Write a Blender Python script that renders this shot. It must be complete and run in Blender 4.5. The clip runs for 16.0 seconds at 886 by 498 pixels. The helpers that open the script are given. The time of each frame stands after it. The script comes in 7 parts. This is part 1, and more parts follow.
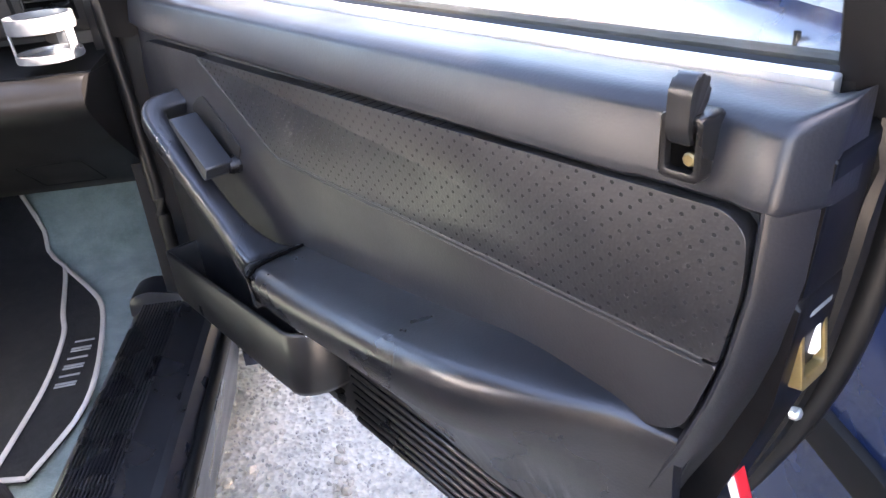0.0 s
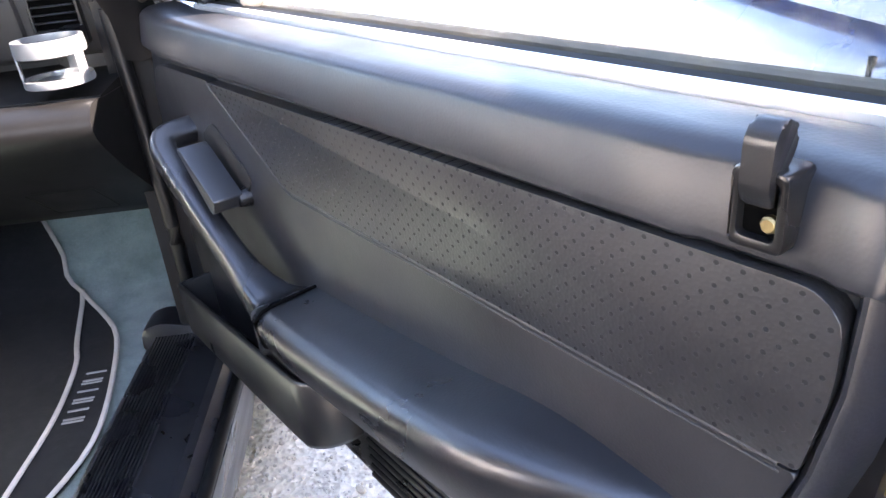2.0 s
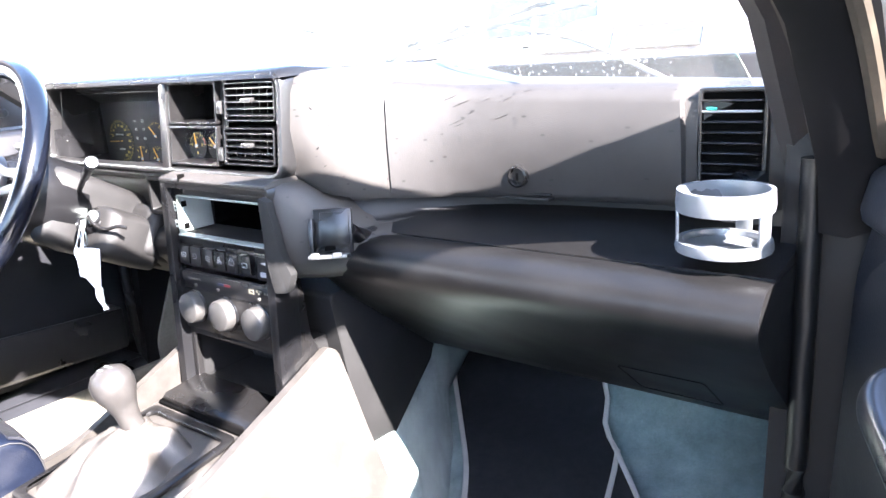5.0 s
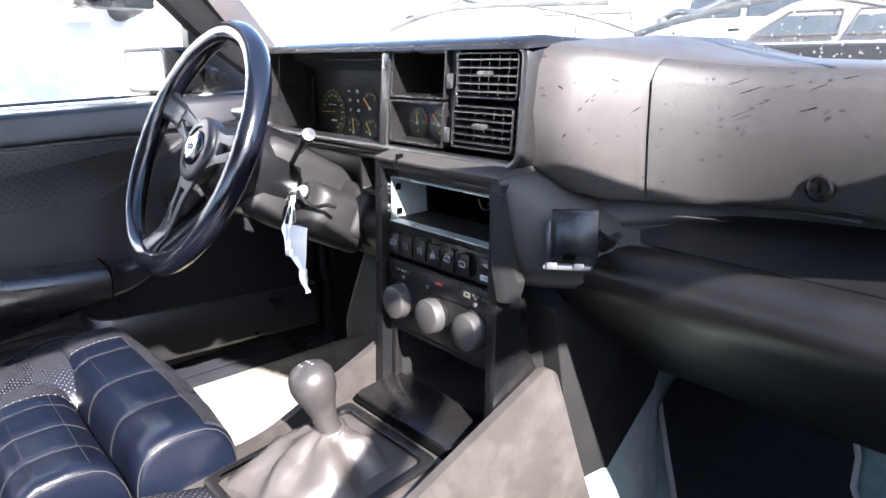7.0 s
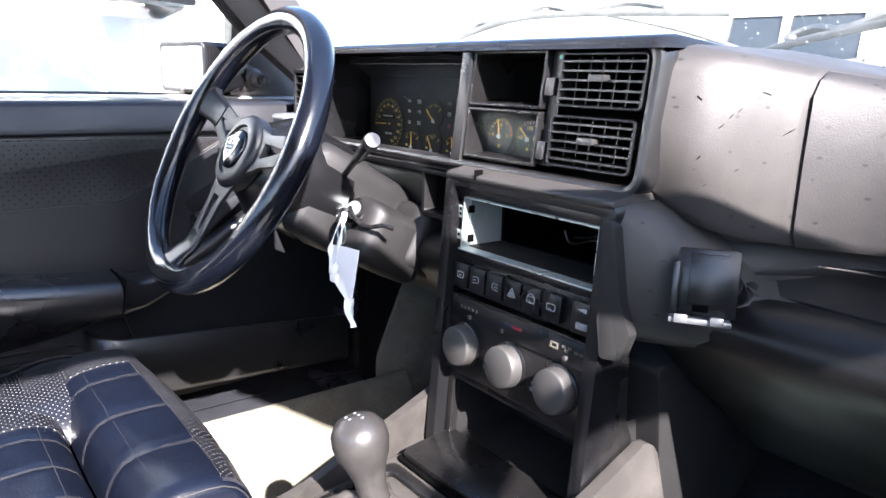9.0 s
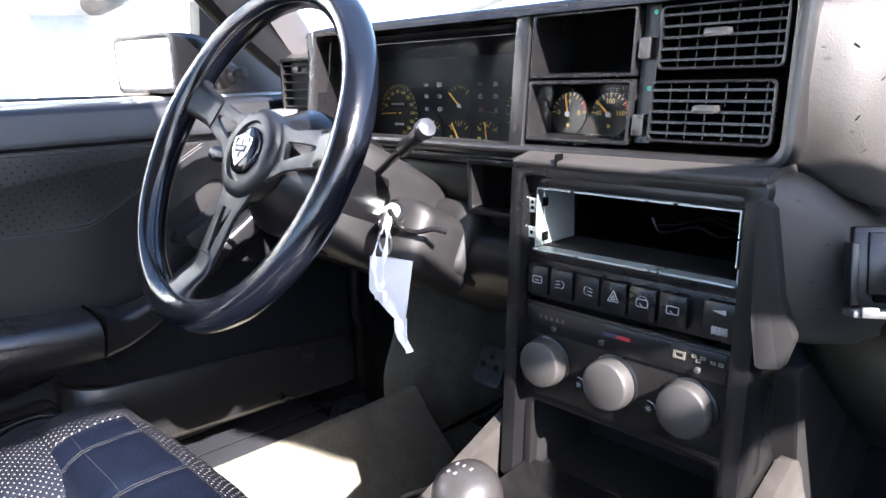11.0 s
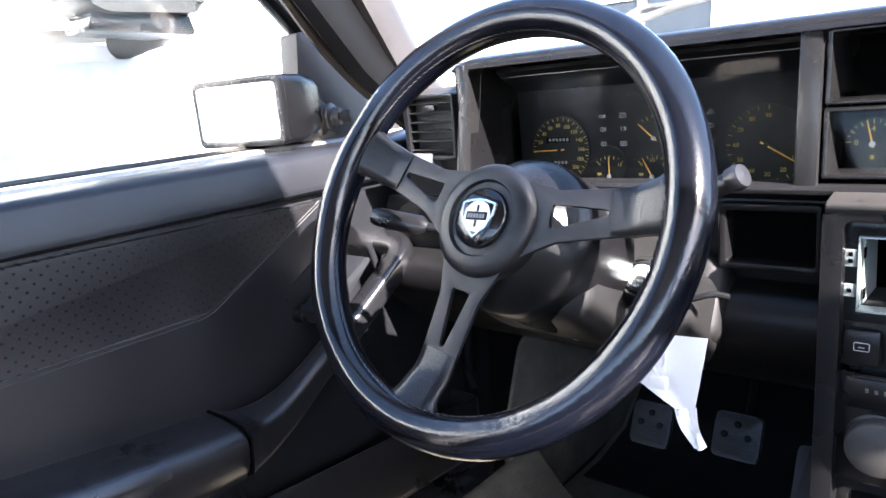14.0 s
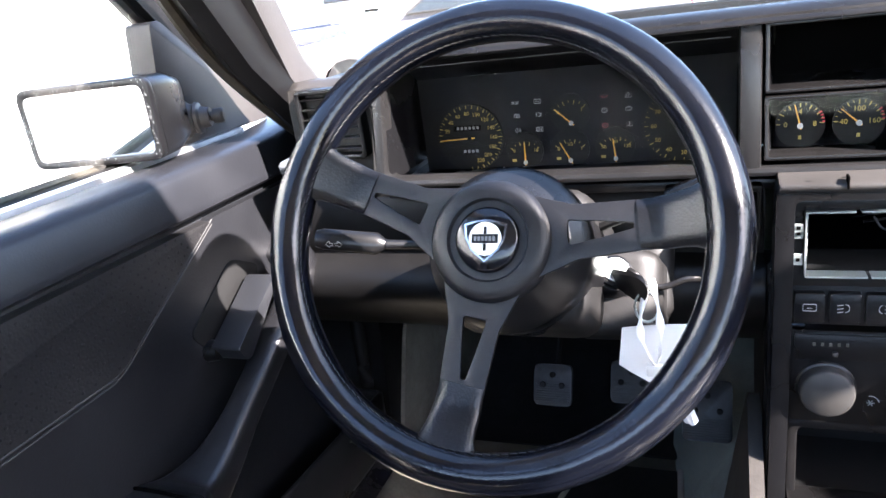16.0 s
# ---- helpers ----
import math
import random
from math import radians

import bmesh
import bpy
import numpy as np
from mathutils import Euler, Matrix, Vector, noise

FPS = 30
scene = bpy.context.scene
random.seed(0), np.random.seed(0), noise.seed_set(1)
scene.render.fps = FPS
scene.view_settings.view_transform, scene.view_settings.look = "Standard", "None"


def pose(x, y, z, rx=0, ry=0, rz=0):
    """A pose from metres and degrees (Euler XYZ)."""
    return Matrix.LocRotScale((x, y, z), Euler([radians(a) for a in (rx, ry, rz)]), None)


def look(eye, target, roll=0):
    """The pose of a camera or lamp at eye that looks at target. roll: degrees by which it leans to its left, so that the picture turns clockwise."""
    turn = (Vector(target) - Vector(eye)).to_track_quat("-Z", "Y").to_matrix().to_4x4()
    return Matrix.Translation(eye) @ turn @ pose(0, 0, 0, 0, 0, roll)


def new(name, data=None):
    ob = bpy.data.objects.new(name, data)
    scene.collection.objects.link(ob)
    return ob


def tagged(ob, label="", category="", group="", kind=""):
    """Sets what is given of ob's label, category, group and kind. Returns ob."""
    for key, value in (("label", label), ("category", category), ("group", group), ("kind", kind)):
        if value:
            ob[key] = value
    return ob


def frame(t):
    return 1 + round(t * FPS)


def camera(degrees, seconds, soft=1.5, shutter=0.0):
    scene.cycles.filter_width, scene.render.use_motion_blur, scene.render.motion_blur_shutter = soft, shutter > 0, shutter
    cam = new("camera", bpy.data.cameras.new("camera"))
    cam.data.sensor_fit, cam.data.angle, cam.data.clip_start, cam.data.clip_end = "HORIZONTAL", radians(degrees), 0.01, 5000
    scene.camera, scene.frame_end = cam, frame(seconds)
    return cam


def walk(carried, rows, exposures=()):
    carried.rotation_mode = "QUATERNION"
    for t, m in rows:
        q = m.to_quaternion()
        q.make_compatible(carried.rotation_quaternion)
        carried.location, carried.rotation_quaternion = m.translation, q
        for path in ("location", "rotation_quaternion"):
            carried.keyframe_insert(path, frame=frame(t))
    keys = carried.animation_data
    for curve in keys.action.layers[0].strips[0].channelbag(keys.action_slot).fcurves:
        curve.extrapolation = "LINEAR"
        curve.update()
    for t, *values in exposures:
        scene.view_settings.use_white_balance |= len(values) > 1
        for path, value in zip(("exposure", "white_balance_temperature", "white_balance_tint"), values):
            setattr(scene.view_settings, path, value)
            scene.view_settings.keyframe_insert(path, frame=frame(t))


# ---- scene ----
cam = camera(63.2, 16.0)
PATH = [
    (0, (1.031, -0.901, 0.917), (1.161, 0.853, -0.036), -5.6),
    (0.5, (1.031, -0.899, 0.915), (1.114, 0.846, -0.059), -7.3),
    (1, (1.03, -0.894, 0.911), (1.119, 0.843, -0.078), -7.3),
    (1.5, (1.034, -0.877, 0.907), (1.125, 0.868, -0.066), -6.6),
    (2, (1.045, -0.827, 0.908), (1.097, 0.955, 0.002), -6.2),
    (2.5, (1.032, -0.75, 0.932), (0.957, 1.065, 0.096), -3.8),
    (3, (0.978, -0.667, 0.927), (0.619, 1.146, 0.162), -2.2),
    (3.5, (0.928, -0.6, 0.913), (0.258, 1.14, 0.191), -1.7),
    (4, (0.876, -0.577, 0.923), (0.04, 1.123, 0.283), -1.8),
    (4.5, (0.824, -0.56, 0.923), (-0.159, 1.087, 0.357), -2.8),
    (4.7, (0.811, -0.543, 0.921), (-0.266, 1.051, 0.375), -3.5),
    (6.8, (0.645, -0.478, 0.915), (-0.81, 0.772, 0.349), -2.3),
    (7, (0.633, -0.471, 0.914), (-0.871, 0.722, 0.353), -2.3),
    (7.5, (0.599, -0.46, 0.914), (-1.0, 0.616, 0.379), -1.8),
    (8, (0.553, -0.442, 0.899), (-1.046, 0.63, 0.356), -0.4),
    (8.5, (0.511, -0.433, 0.891), (-1.053, 0.716, 0.408), 1.1),
    (8.7, (0.5, -0.437, 0.883), (-1.056, 0.728, 0.414), 1.5),
    (10.8, (0.333, -0.456, 0.856), (-1.081, 0.879, 0.389), -1.8),
    (11, (0.31, -0.464, 0.853), (-1.108, 0.866, 0.381), -1.8),
    (11.5, (0.265, -0.483, 0.859), (-1.099, 0.924, 0.455), -1.4),
    (12, (0.221, -0.502, 0.864), (-1.133, 0.918, 0.475), -2.5),
    (12.5, (0.179, -0.519, 0.865), (-1.193, 0.876, 0.452), -3.3),
    (13, (0.129, -0.547, 0.862), (-1.313, 0.775, 0.447), -4.0),
    (13.5, (0.078, -0.543, 0.872), (-1.328, 0.817, 0.454), -3.9),
    (14, (0.026, -0.546, 0.888), (-1.281, 0.901, 0.447), -5.6),
    (14.5, (-0.044, -0.56, 0.901), (-1.225, 0.964, 0.37), -5.8),
    (15, (-0.1, -0.565, 0.914), (-1.178, 1.019, 0.341), -7.0),
    (15.5, (-0.135, -0.559, 0.936), (-1.07, 1.094, 0.31), -8.3),
    (16, (-0.151, -0.589, 0.955), (-0.872, 1.155, 0.293), -7.7),
]
EXPOSURES = [(0.0, 4.58, 7250, 24), (2.0, 4.60, 7050, 22), (3.0, 4.70, 6900, 20), (3.5, 4.8, 6650, 18), (4.5, 4.87, 6200, 17), (7.0, 3.4, 6050, 18), (9.0, 3.38, 6050, 18), (11.0, 3.50, 6100, 18), (13.0, 3.56, 6120, 18), (16.0, 3.64, 6280, 18)]
walk(cam, [(t, look(eye, target, roll)) for t, eye, target, roll in PATH], EXPOSURES)

# ---- light ----
SUN_DIR = Vector((1.4, -0.40, 1.03)).normalized()
world = bpy.data.worlds.new("sky")
scene.world = world
world.use_nodes = True
wn = world.node_tree.nodes
sky = wn.new("ShaderNodeTexSky")
sky.sky_type = "NISHITA"
sky.sun_disc = False
sky.sun_elevation = math.asin(SUN_DIR.z)
sky.sun_rotation = math.atan2(SUN_DIR.x, SUN_DIR.y)
sky.air_density, sky.dust_density = 1.0, 1.0
world.node_tree.links.new(sky.outputs["Color"], wn["Background"].inputs["Color"])
wn["Background"].inputs["Strength"].default_value = 0.11
sun = new("sun", bpy.data.lights.new("sun", "SUN"))
sun.data.energy, sun.data.angle, sun.data.color = 5.0, radians(0.6), (1.0, 0.93, 0.84)
sun.matrix_world = look(SUN_DIR * 20, (0, 0, 0))

# ---- materials ----
MATS = {}


def material(name, color, rough=0.5, metal=0.0, grain=0.0, grain_scale=400.0, vary=0.15, vary_scale=9.0, spec=0.5,
             fine=0.0, fine_scale=60.0, wrinkle=0.0, wrinkle_scale=70.0, dirt=None, dirt_amount=0.0, dirt_scale=14.0, sheen=0.0, coat=0.0, rough_vary=0.08, flecks=0.0, dirt_from=0.45):
    """A surface with mottling at two scales, a fine relief and, where asked for, patches of dirt."""
    if name in MATS:
        return MATS[name]
    m = bpy.data.materials.new(name)
    m.use_nodes = True
    n, l = m.node_tree.nodes, m.node_tree.links
    b = n["Principled BSDF"]
    b.inputs["Roughness"].default_value = rough
    b.inputs["Metallic"].default_value = metal
    b.inputs["Specular IOR Level"].default_value = spec
    b.inputs["Sheen Weight"].default_value = sheen
    b.inputs["Coat Weight"].default_value = coat
    tc = n.new("ShaderNodeTexCoord")
    big = n.new("ShaderNodeTexNoise")
    big.inputs["Scale"].default_value, big.inputs["Detail"].default_value = vary_scale, 6
    l.new(tc.outputs["Object"], big.inputs["Vector"])
    small = n.new("ShaderNodeTexNoise")
    small.inputs["Scale"].default_value, small.inputs["Detail"].default_value = fine_scale, 4
    l.new(tc.outputs["Object"], small.inputs["Vector"])
    add = n.new("ShaderNodeMath")
    add.operation = "MULTIPLY_ADD"
    add.inputs[1].default_value, add.inputs[2].default_value = max(fine, 0.3), 0.0
    l.new(small.outputs["Fac"], add.inputs[0])
    tot = n.new("ShaderNodeMath")
    tot.operation = "ADD"
    l.new(big.outputs["Fac"], tot.inputs[0])
    l.new(add.outputs[0], tot.inputs[1])
    ramp = n.new("ShaderNodeMapRange")
    ramp.inputs["From Min"].default_value, ramp.inputs["From Max"].default_value = 0.4, 0.4 + 0.5 * (1 + max(fine, 0.3)) * 0.8
    ramp.inputs["To Min"].default_value, ramp.inputs["To Max"].default_value = 1 - vary, 1 + vary
    l.new(tot.outputs[0], ramp.inputs["Value"])
    mul = n.new("ShaderNodeMix")
    mul.data_type, mul.blend_type = "RGBA", "MULTIPLY"
    mul.inputs["Factor"].default_value = 1.0
    mul.inputs["A"].default_value = (*color, 1)
    l.new(ramp.outputs["Result"], mul.inputs["B"])
    out = mul.outputs["Result"]
    if dirt:
        dn = n.new("ShaderNodeTexNoise")
        dn.inputs["Scale"].default_value, dn.inputs["Detail"].default_value, dn.inputs["Roughness"].default_value = dirt_scale, 8, 0.7
        l.new(tc.outputs["Object"], dn.inputs["Vector"])
        dr = n.new("ShaderNodeMapRange")
        dr.inputs["From Min"].default_value, dr.inputs["From Max"].default_value = dirt_from, dirt_from + (0.3 if dirt_from < 0.6 else 0.06)
        dr.inputs["To Max"].default_value = dirt_amount
        l.new(dn.outputs["Fac"], dr.inputs["Value"])
        dm = n.new("ShaderNodeMix")
        dm.data_type = "RGBA"
        l.new(dr.outputs["Result"], dm.inputs["Factor"])
        l.new(out, dm.inputs["A"])
        dm.inputs["B"].default_value = (*dirt, 1)
        out = dm.outputs["Result"]
    if flecks:
        fv = n.new("ShaderNodeTexVoronoi")
        fv.inputs["Scale"].default_value = 95
        sq = n.new("ShaderNodeMapping")
        sq.inputs["Rotation"].default_value, sq.inputs["Scale"].default_value = (0.3, 0.9, 0.4), (0.6, 1.0, 1.5)
        l.new(tc.outputs["Object"], sq.inputs["Vector"])
        l.new(sq.outputs["Vector"], fv.inputs["Vector"])
        near = n.new("ShaderNodeMapRange")
        near.inputs["From Min"].default_value, near.inputs["From Max"].default_value = 0.13, 0.22
        near.inputs["To Min"].default_value, near.inputs["To Max"].default_value = 1.0, 0.0
        l.new(fv.outputs["Distance"], near.inputs["Value"])
        few = n.new("ShaderNodeMath")
        few.operation = "LESS_THAN"
        few.inputs[1].default_value = 0.26
        cs = n.new("ShaderNodeSeparateColor")
        l.new(fv.outputs["Color"], cs.inputs[0])
        l.new(cs.outputs[0], few.inputs[0])
        both_ = n.new("ShaderNodeMath")
        both_.operation = "MULTIPLY"
        l.new(near.outputs["Result"], both_.inputs[0])
        l.new(few.outputs[0], both_.inputs[1])
        amt = n.new("ShaderNodeMath")
        amt.operation = "MULTIPLY"
        amt.inputs[1].default_value = flecks
        l.new(both_.outputs[0], amt.inputs[0])
        fm_ = n.new("ShaderNodeMix")
        fm_.data_type = "RGBA"
        l.new(amt.outputs[0], fm_.inputs["Factor"])
        l.new(out, fm_.inputs["A"])
        fm_.inputs["B"].default_value = (0.006, 0.0055, 0.0055, 1)
        out = fm_.outputs["Result"]
    l.new(out, b.inputs["Base Color"])
    rr = n.new("ShaderNodeMapRange")
    rr.inputs["From Min"].default_value, rr.inputs["From Max"].default_value = 0.3, 0.7
    rr.inputs["To Min"].default_value, rr.inputs["To Max"].default_value = max(rough - rough_vary, 0.02), min(rough + rough_vary, 1)
    l.new(big.outputs["Fac"], rr.inputs["Value"])
    l.new(rr.outputs["Result"], b.inputs["Roughness"])
    if grain:
        v = n.new("ShaderNodeTexVoronoi")
        v.inputs["Scale"].default_value = grain_scale
        l.new(tc.outputs["Object"], v.inputs["Vector"])
        bump = n.new("ShaderNodeBump")
        bump.inputs["Strength"].default_value = grain
        bump.inputs["Distance"].default_value = 0.001
        l.new(v.outputs["Distance"], bump.inputs["Height"])
        l.new(bump.outputs["Normal"], b.inputs["Normal"])
        if wrinkle:
            wv = n.new("ShaderNodeTexNoise")
            wv.noise_type = "RIDGED_MULTIFRACTAL"
            wv.inputs["Scale"].default_value, wv.inputs["Detail"].default_value = wrinkle_scale, 3
            l.new(tc.outputs["Object"], wv.inputs["Vector"])
            crease = n.new("ShaderNodeBump")
            crease.inputs["Strength"].default_value, crease.inputs["Distance"].default_value = wrinkle, 0.0008
            l.new(wv.outputs["Fac"], crease.inputs["Height"])
            l.new(crease.outputs["Normal"], bump.inputs["Normal"])
    MATS[name] = m
    return m


def perforated(name, color, rough, pitch, up="Z", hole=(0.0025, 0.0025, 0.0025)):
    """Leather with rows of small punched holes, set out on the panel's own plane (x along it, z up)."""
    m = material(name, color, rough, grain=0.17, grain_scale=360, vary=0.18, fine_scale=90, wrinkle=0.18)
    n, l = m.node_tree.nodes, m.node_tree.links
    b = n["Principled BSDF"]
    tc = n.new("ShaderNodeTexCoord")
    sep = n.new("ShaderNodeSeparateXYZ")
    l.new(tc.outputs["Object"], sep.inputs[0])

    def math_(op, a, bb):
        k = n.new("ShaderNodeMath")
        k.operation = op
        for i, v in enumerate((a, bb)):
            if v is None:
                continue
            if isinstance(v, (int, float)):
                k.inputs[i].default_value = v
            else:
                l.new(v, k.inputs[i])
        return k.outputs[0]

    def dots(ox, oz):
        u = math_("SUBTRACT", math_("FRACT", math_("ADD", math_("DIVIDE", sep.outputs["X"], pitch), ox), None), 0.5)
        w = math_("SUBTRACT", math_("FRACT", math_("ADD", math_("DIVIDE", sep.outputs[up], pitch * 0.9), oz), None), 0.5)
        return math_("LESS_THAN", math_("ADD", math_("MULTIPLY", u, u), math_("MULTIPLY", w, w)), 0.0115)

    both = math_("MAXIMUM", dots(0, 0), dots(0.5, 0.5))
    mix = n.new("ShaderNodeMix")
    mix.data_type = "RGBA"
    l.new(both, mix.inputs["Factor"])
    l.new(b.inputs["Base Color"].links[0].from_socket, mix.inputs["A"])
    mix.inputs["B"].default_value = (*hole, 1)
    l.new(mix.outputs["Result"], b.inputs["Base Color"])
    rm = n.new("ShaderNodeMix")
    l.new(both, rm.inputs[0])
    l.new(b.inputs["Roughness"].links[0].from_socket, rm.inputs[2])
    rm.inputs[3].default_value = 1.0
    l.new(rm.outputs[0], b.inputs["Roughness"])
    bump = n.new("ShaderNodeBump")
    bump.invert = True
    bump.inputs["Strength"].default_value, bump.inputs["Distance"].default_value = 0.8, 0.002
    l.new(both, bump.inputs["Height"])
    old = b.inputs["Normal"].links[0].from_socket
    l.new(old, bump.inputs["Normal"])
    l.new(bump.outputs["Normal"], b.inputs["Normal"])
    return m


def glass(name, tint=(1, 1, 1), dusty=0.0, gloss=1.0):
    """Thin clear glass: straight through, with a reflection that grows towards grazing, and a little dust."""
    m = bpy.data.materials.new(name)
    m.use_nodes = True
    n, l = m.node_tree.nodes, m.node_tree.links
    n.remove(n["Principled BSDF"])
    tr = n.new("ShaderNodeBsdfTransparent")
    tr.inputs["Color"].default_value = (*tint, 1)
    gl = n.new("ShaderNodeBsdfGlossy")
    gl.inputs["Roughness"].default_value = 0.02
    fr = n.new("ShaderNodeLayerWeight")
    fp = n.new("ShaderNodeMath")
    fp.operation = "POWER"
    fp.inputs[1].default_value = 5.0
    l.new(fr.outputs["Facing"], fp.inputs[0])
    fm = n.new("ShaderNodeMath")
    fm.operation = "MULTIPLY_ADD"
    fm.inputs[1].default_value, fm.inputs[2].default_value = 0.8 * gloss, 0.04 * gloss
    l.new(fp.outputs[0], fm.inputs[0])
    mix = n.new("ShaderNodeMixShader")
    l.new(fm.outputs[0], mix.inputs[0])
    l.new(tr.outputs[0], mix.inputs[1])
    l.new(gl.outputs[0], mix.inputs[2])
    last = mix
    if dusty:
        df = n.new("ShaderNodeBsdfDiffuse")
        df.inputs["Color"].default_value = (0.75, 0.72, 0.68, 1)
        tc = n.new("ShaderNodeTexCoord")
        no = n.new("ShaderNodeTexNoise")
        no.inputs["Scale"].default_value, no.inputs["Detail"].default_value = 90, 6
        l.new(tc.outputs["Object"], no.inputs["Vector"])
        mr = n.new("ShaderNodeMapRange")
        mr.inputs["From Min"].default_value, mr.inputs["From Max"].default_value = 0.55, 0.75
        mr.inputs["To Min"].default_value, mr.inputs["To Max"].default_value = dusty * 0.14, dusty
        l.new(no.outputs["Fac"], mr.inputs["Value"])
        last = n.new("ShaderNodeMixShader")
        l.new(mr.outputs["Result"], last.inputs[0])
        l.new(mix.outputs[0], last.inputs[1])
        l.new(df.outputs[0], last.inputs[2])
    l.new(last.outputs[0], n["Material Output"].inputs["Surface"])
    return m


vinyl = material("door_vinyl", (0.0090, 0.0096, 0.0118), 0.40, spec=0.44, grain=0.07, grain_scale=420, vary=0.14, wrinkle=0.10)
insert_vinyl = material("insert_vinyl", (0.0082, 0.0086, 0.0102), 0.40, spec=0.50, grain=0.09, grain_scale=420, vary=0.16, wrinkle=0.16)
perf_vinyl = perforated("perforated_vinyl", (0.0130, 0.0127, 0.0134), 0.38, 0.0135)
armrest_vinyl = material("armrest_vinyl", (0.0085, 0.0086, 0.0098), 0.31, spec=0.66, grain=0.07, grain_scale=420, vary=0.14, wrinkle=0.08)
lever_plastic = material("lever_plastic", (0.013, 0.0138, 0.0160), 0.36, spec=0.6, grain=0.05, grain_scale=700)
dash_vinyl = material("dash_vinyl", (0.025, 0.023, 0.0215), 0.52, spec=0.34, grain=0.10, grain_scale=900, vary=0.20, dirt=(0.042, 0.038, 0.035), dirt_amount=0.45, flecks=1.0, wrinkle=0.14, wrinkle_scale=45)
# Darker copy of the dash vinyl: the lid's weaker sunlight put into the colour.
shaded_lid_vinyl = material("shaded_lid_vinyl", (0.0185, 0.0175, 0.0172), 0.55, spec=0.30, grain=0.12, grain_scale=900, vary=0.22, dirt=(0.028, 0.026, 0.025), dirt_amount=0.4, flecks=1.0, wrinkle=0.22, wrinkle_scale=45)
dark_plastic = material("dark_plastic", (0.0045, 0.0045, 0.005), 0.30, spec=0.4, grain=0.06, grain_scale=700)
mid_plastic = material("console_plastic", (0.0056, 0.0054, 0.0055), 0.28, spec=0.33, grain=0.06, grain_scale=700, dirt=(0.014, 0.013, 0.0125), dirt_amount=0.35)
frame_plastic = material("frame_plastic", (0.0085, 0.0083, 0.0085), 0.32, spec=0.45, grain=0.05, grain_scale=700, dirt=(0.022, 0.021, 0.020), dirt_amount=0.35)
shroud_plastic = material("shroud_plastic", (0.0070, 0.0068, 0.0068), 0.56, spec=0.28, grain=0.06, grain_scale=700, dirt=(0.024, 0.022, 0.020), dirt_amount=0.35)
door_paint = material("door_paint", (0.0025, 0.0025, 0.0030), 0.36, spec=0.18, vary=0.2, dirt=(0.012, 0.012, 0.012), dirt_amount=0.4, dirt_scale=50)
dull_metal = material("dull_metal", (0.030, 0.030, 0.030), 0.3, metal=0.3)
knee_plastic = material("knee_plastic", (0.0036, 0.0035, 0.0036), 0.42, spec=0.24, grain=0.06, grain_scale=500, dirt=(0.011, 0.0105, 0.010), dirt_amount=0.3)
tunnel_plastic = material("tunnel_plastic", (0.026, 0.0235, 0.021), 0.5, grain=0.08, grain_scale=500, dirt=(0.085, 0.078, 0.07), dirt_amount=0.45)
black_matte = material("black_matte", (0.006, 0.006, 0.006), 0.7, spec=0.25)
# Near-black without gloss: the deep shade inside openings put into the colour.
black_void = material("opening_shade", (0.002, 0.002, 0.002), 0.9, spec=0.0)
rubber = material("black_rubber", (0.0028, 0.0028, 0.0028), 0.45, spec=0.3, dirt=(0.012, 0.011, 0.010), dirt_amount=0.2)
sill_plastic = material("sill_plastic", (0.010, 0.0105, 0.0125), 0.30, spec=0.8, dirt=(0.35, 0.35, 0.34), dirt_amount=0.7, dirt_scale=160, dirt_from=0.70)
carpet = material("green_carpet", (0.185, 0.245, 0.225), 0.95, grain=0.9, grain_scale=900, vary=0.28, vary_scale=11, fine=0.8, fine_scale=240, dirt=(0.030, 0.060, 0.056), dirt_amount=0.85, dirt_scale=6, sheen=0.3)
grey_carpet = material("olive_carpet", (0.115, 0.106, 0.080), 0.95, grain=0.9, grain_scale=900, vary=0.3, fine=0.8, fine_scale=240, dirt=(0.3, 0.29, 0.25), dirt_amount=0.4)
mat_black = material("mat_pile", (0.0052, 0.0052, 0.0062), 0.95, grain=0.8, grain_scale=1000, vary=0.4, fine=0.9, fine_scale=200, dirt=(0.04, 0.04, 0.04), dirt_amount=0.25, dirt_scale=60)
mat_edge = material("mat_edging", (0.50, 0.46, 0.41), 0.85, grain=0.5, grain_scale=900)
thread = material("grey_thread", (0.0085, 0.0085, 0.0092), 0.7)
dark_thread = material("dark_thread", (0.018, 0.0175, 0.017), 0.6)
leather = material("seat_leather", (0.0026, 0.0039, 0.0085), 0.34, spec=0.28, grain=0.14, grain_scale=420, vary=0.2, wrinkle=0.3, wrinkle_scale=38)
sleeve_leather = material("sleeve_leather", (0.0036, 0.0040, 0.0055), 0.36, spec=0.40, grain=0.14, grain_scale=520, vary=0.3)
wheel_leather = material("wheel_leather", (0.0022, 0.0028, 0.0050), 0.16, spec=0.50, grain=0.07, grain_scale=330, vary=0.2, rough_vary=0.03)
spoke_paint = material("spoke_paint", (0.0036, 0.0042, 0.0062), 0.46, spec=0.40, grain=0.05, grain_scale=800)
silver = material("silver_trim", (0.72, 0.72, 0.72), 0.42, metal=0.9)
chrome = material("chrome", (0.8, 0.8, 0.8), 0.15, metal=1.0)
silver_plastic = material("silver_plastic", (0.17, 0.18, 0.19), 0.34, metal=0.5)
foot_plastic = material("foot_plastic", (0.075, 0.078, 0.080), 0.4, metal=0.4)
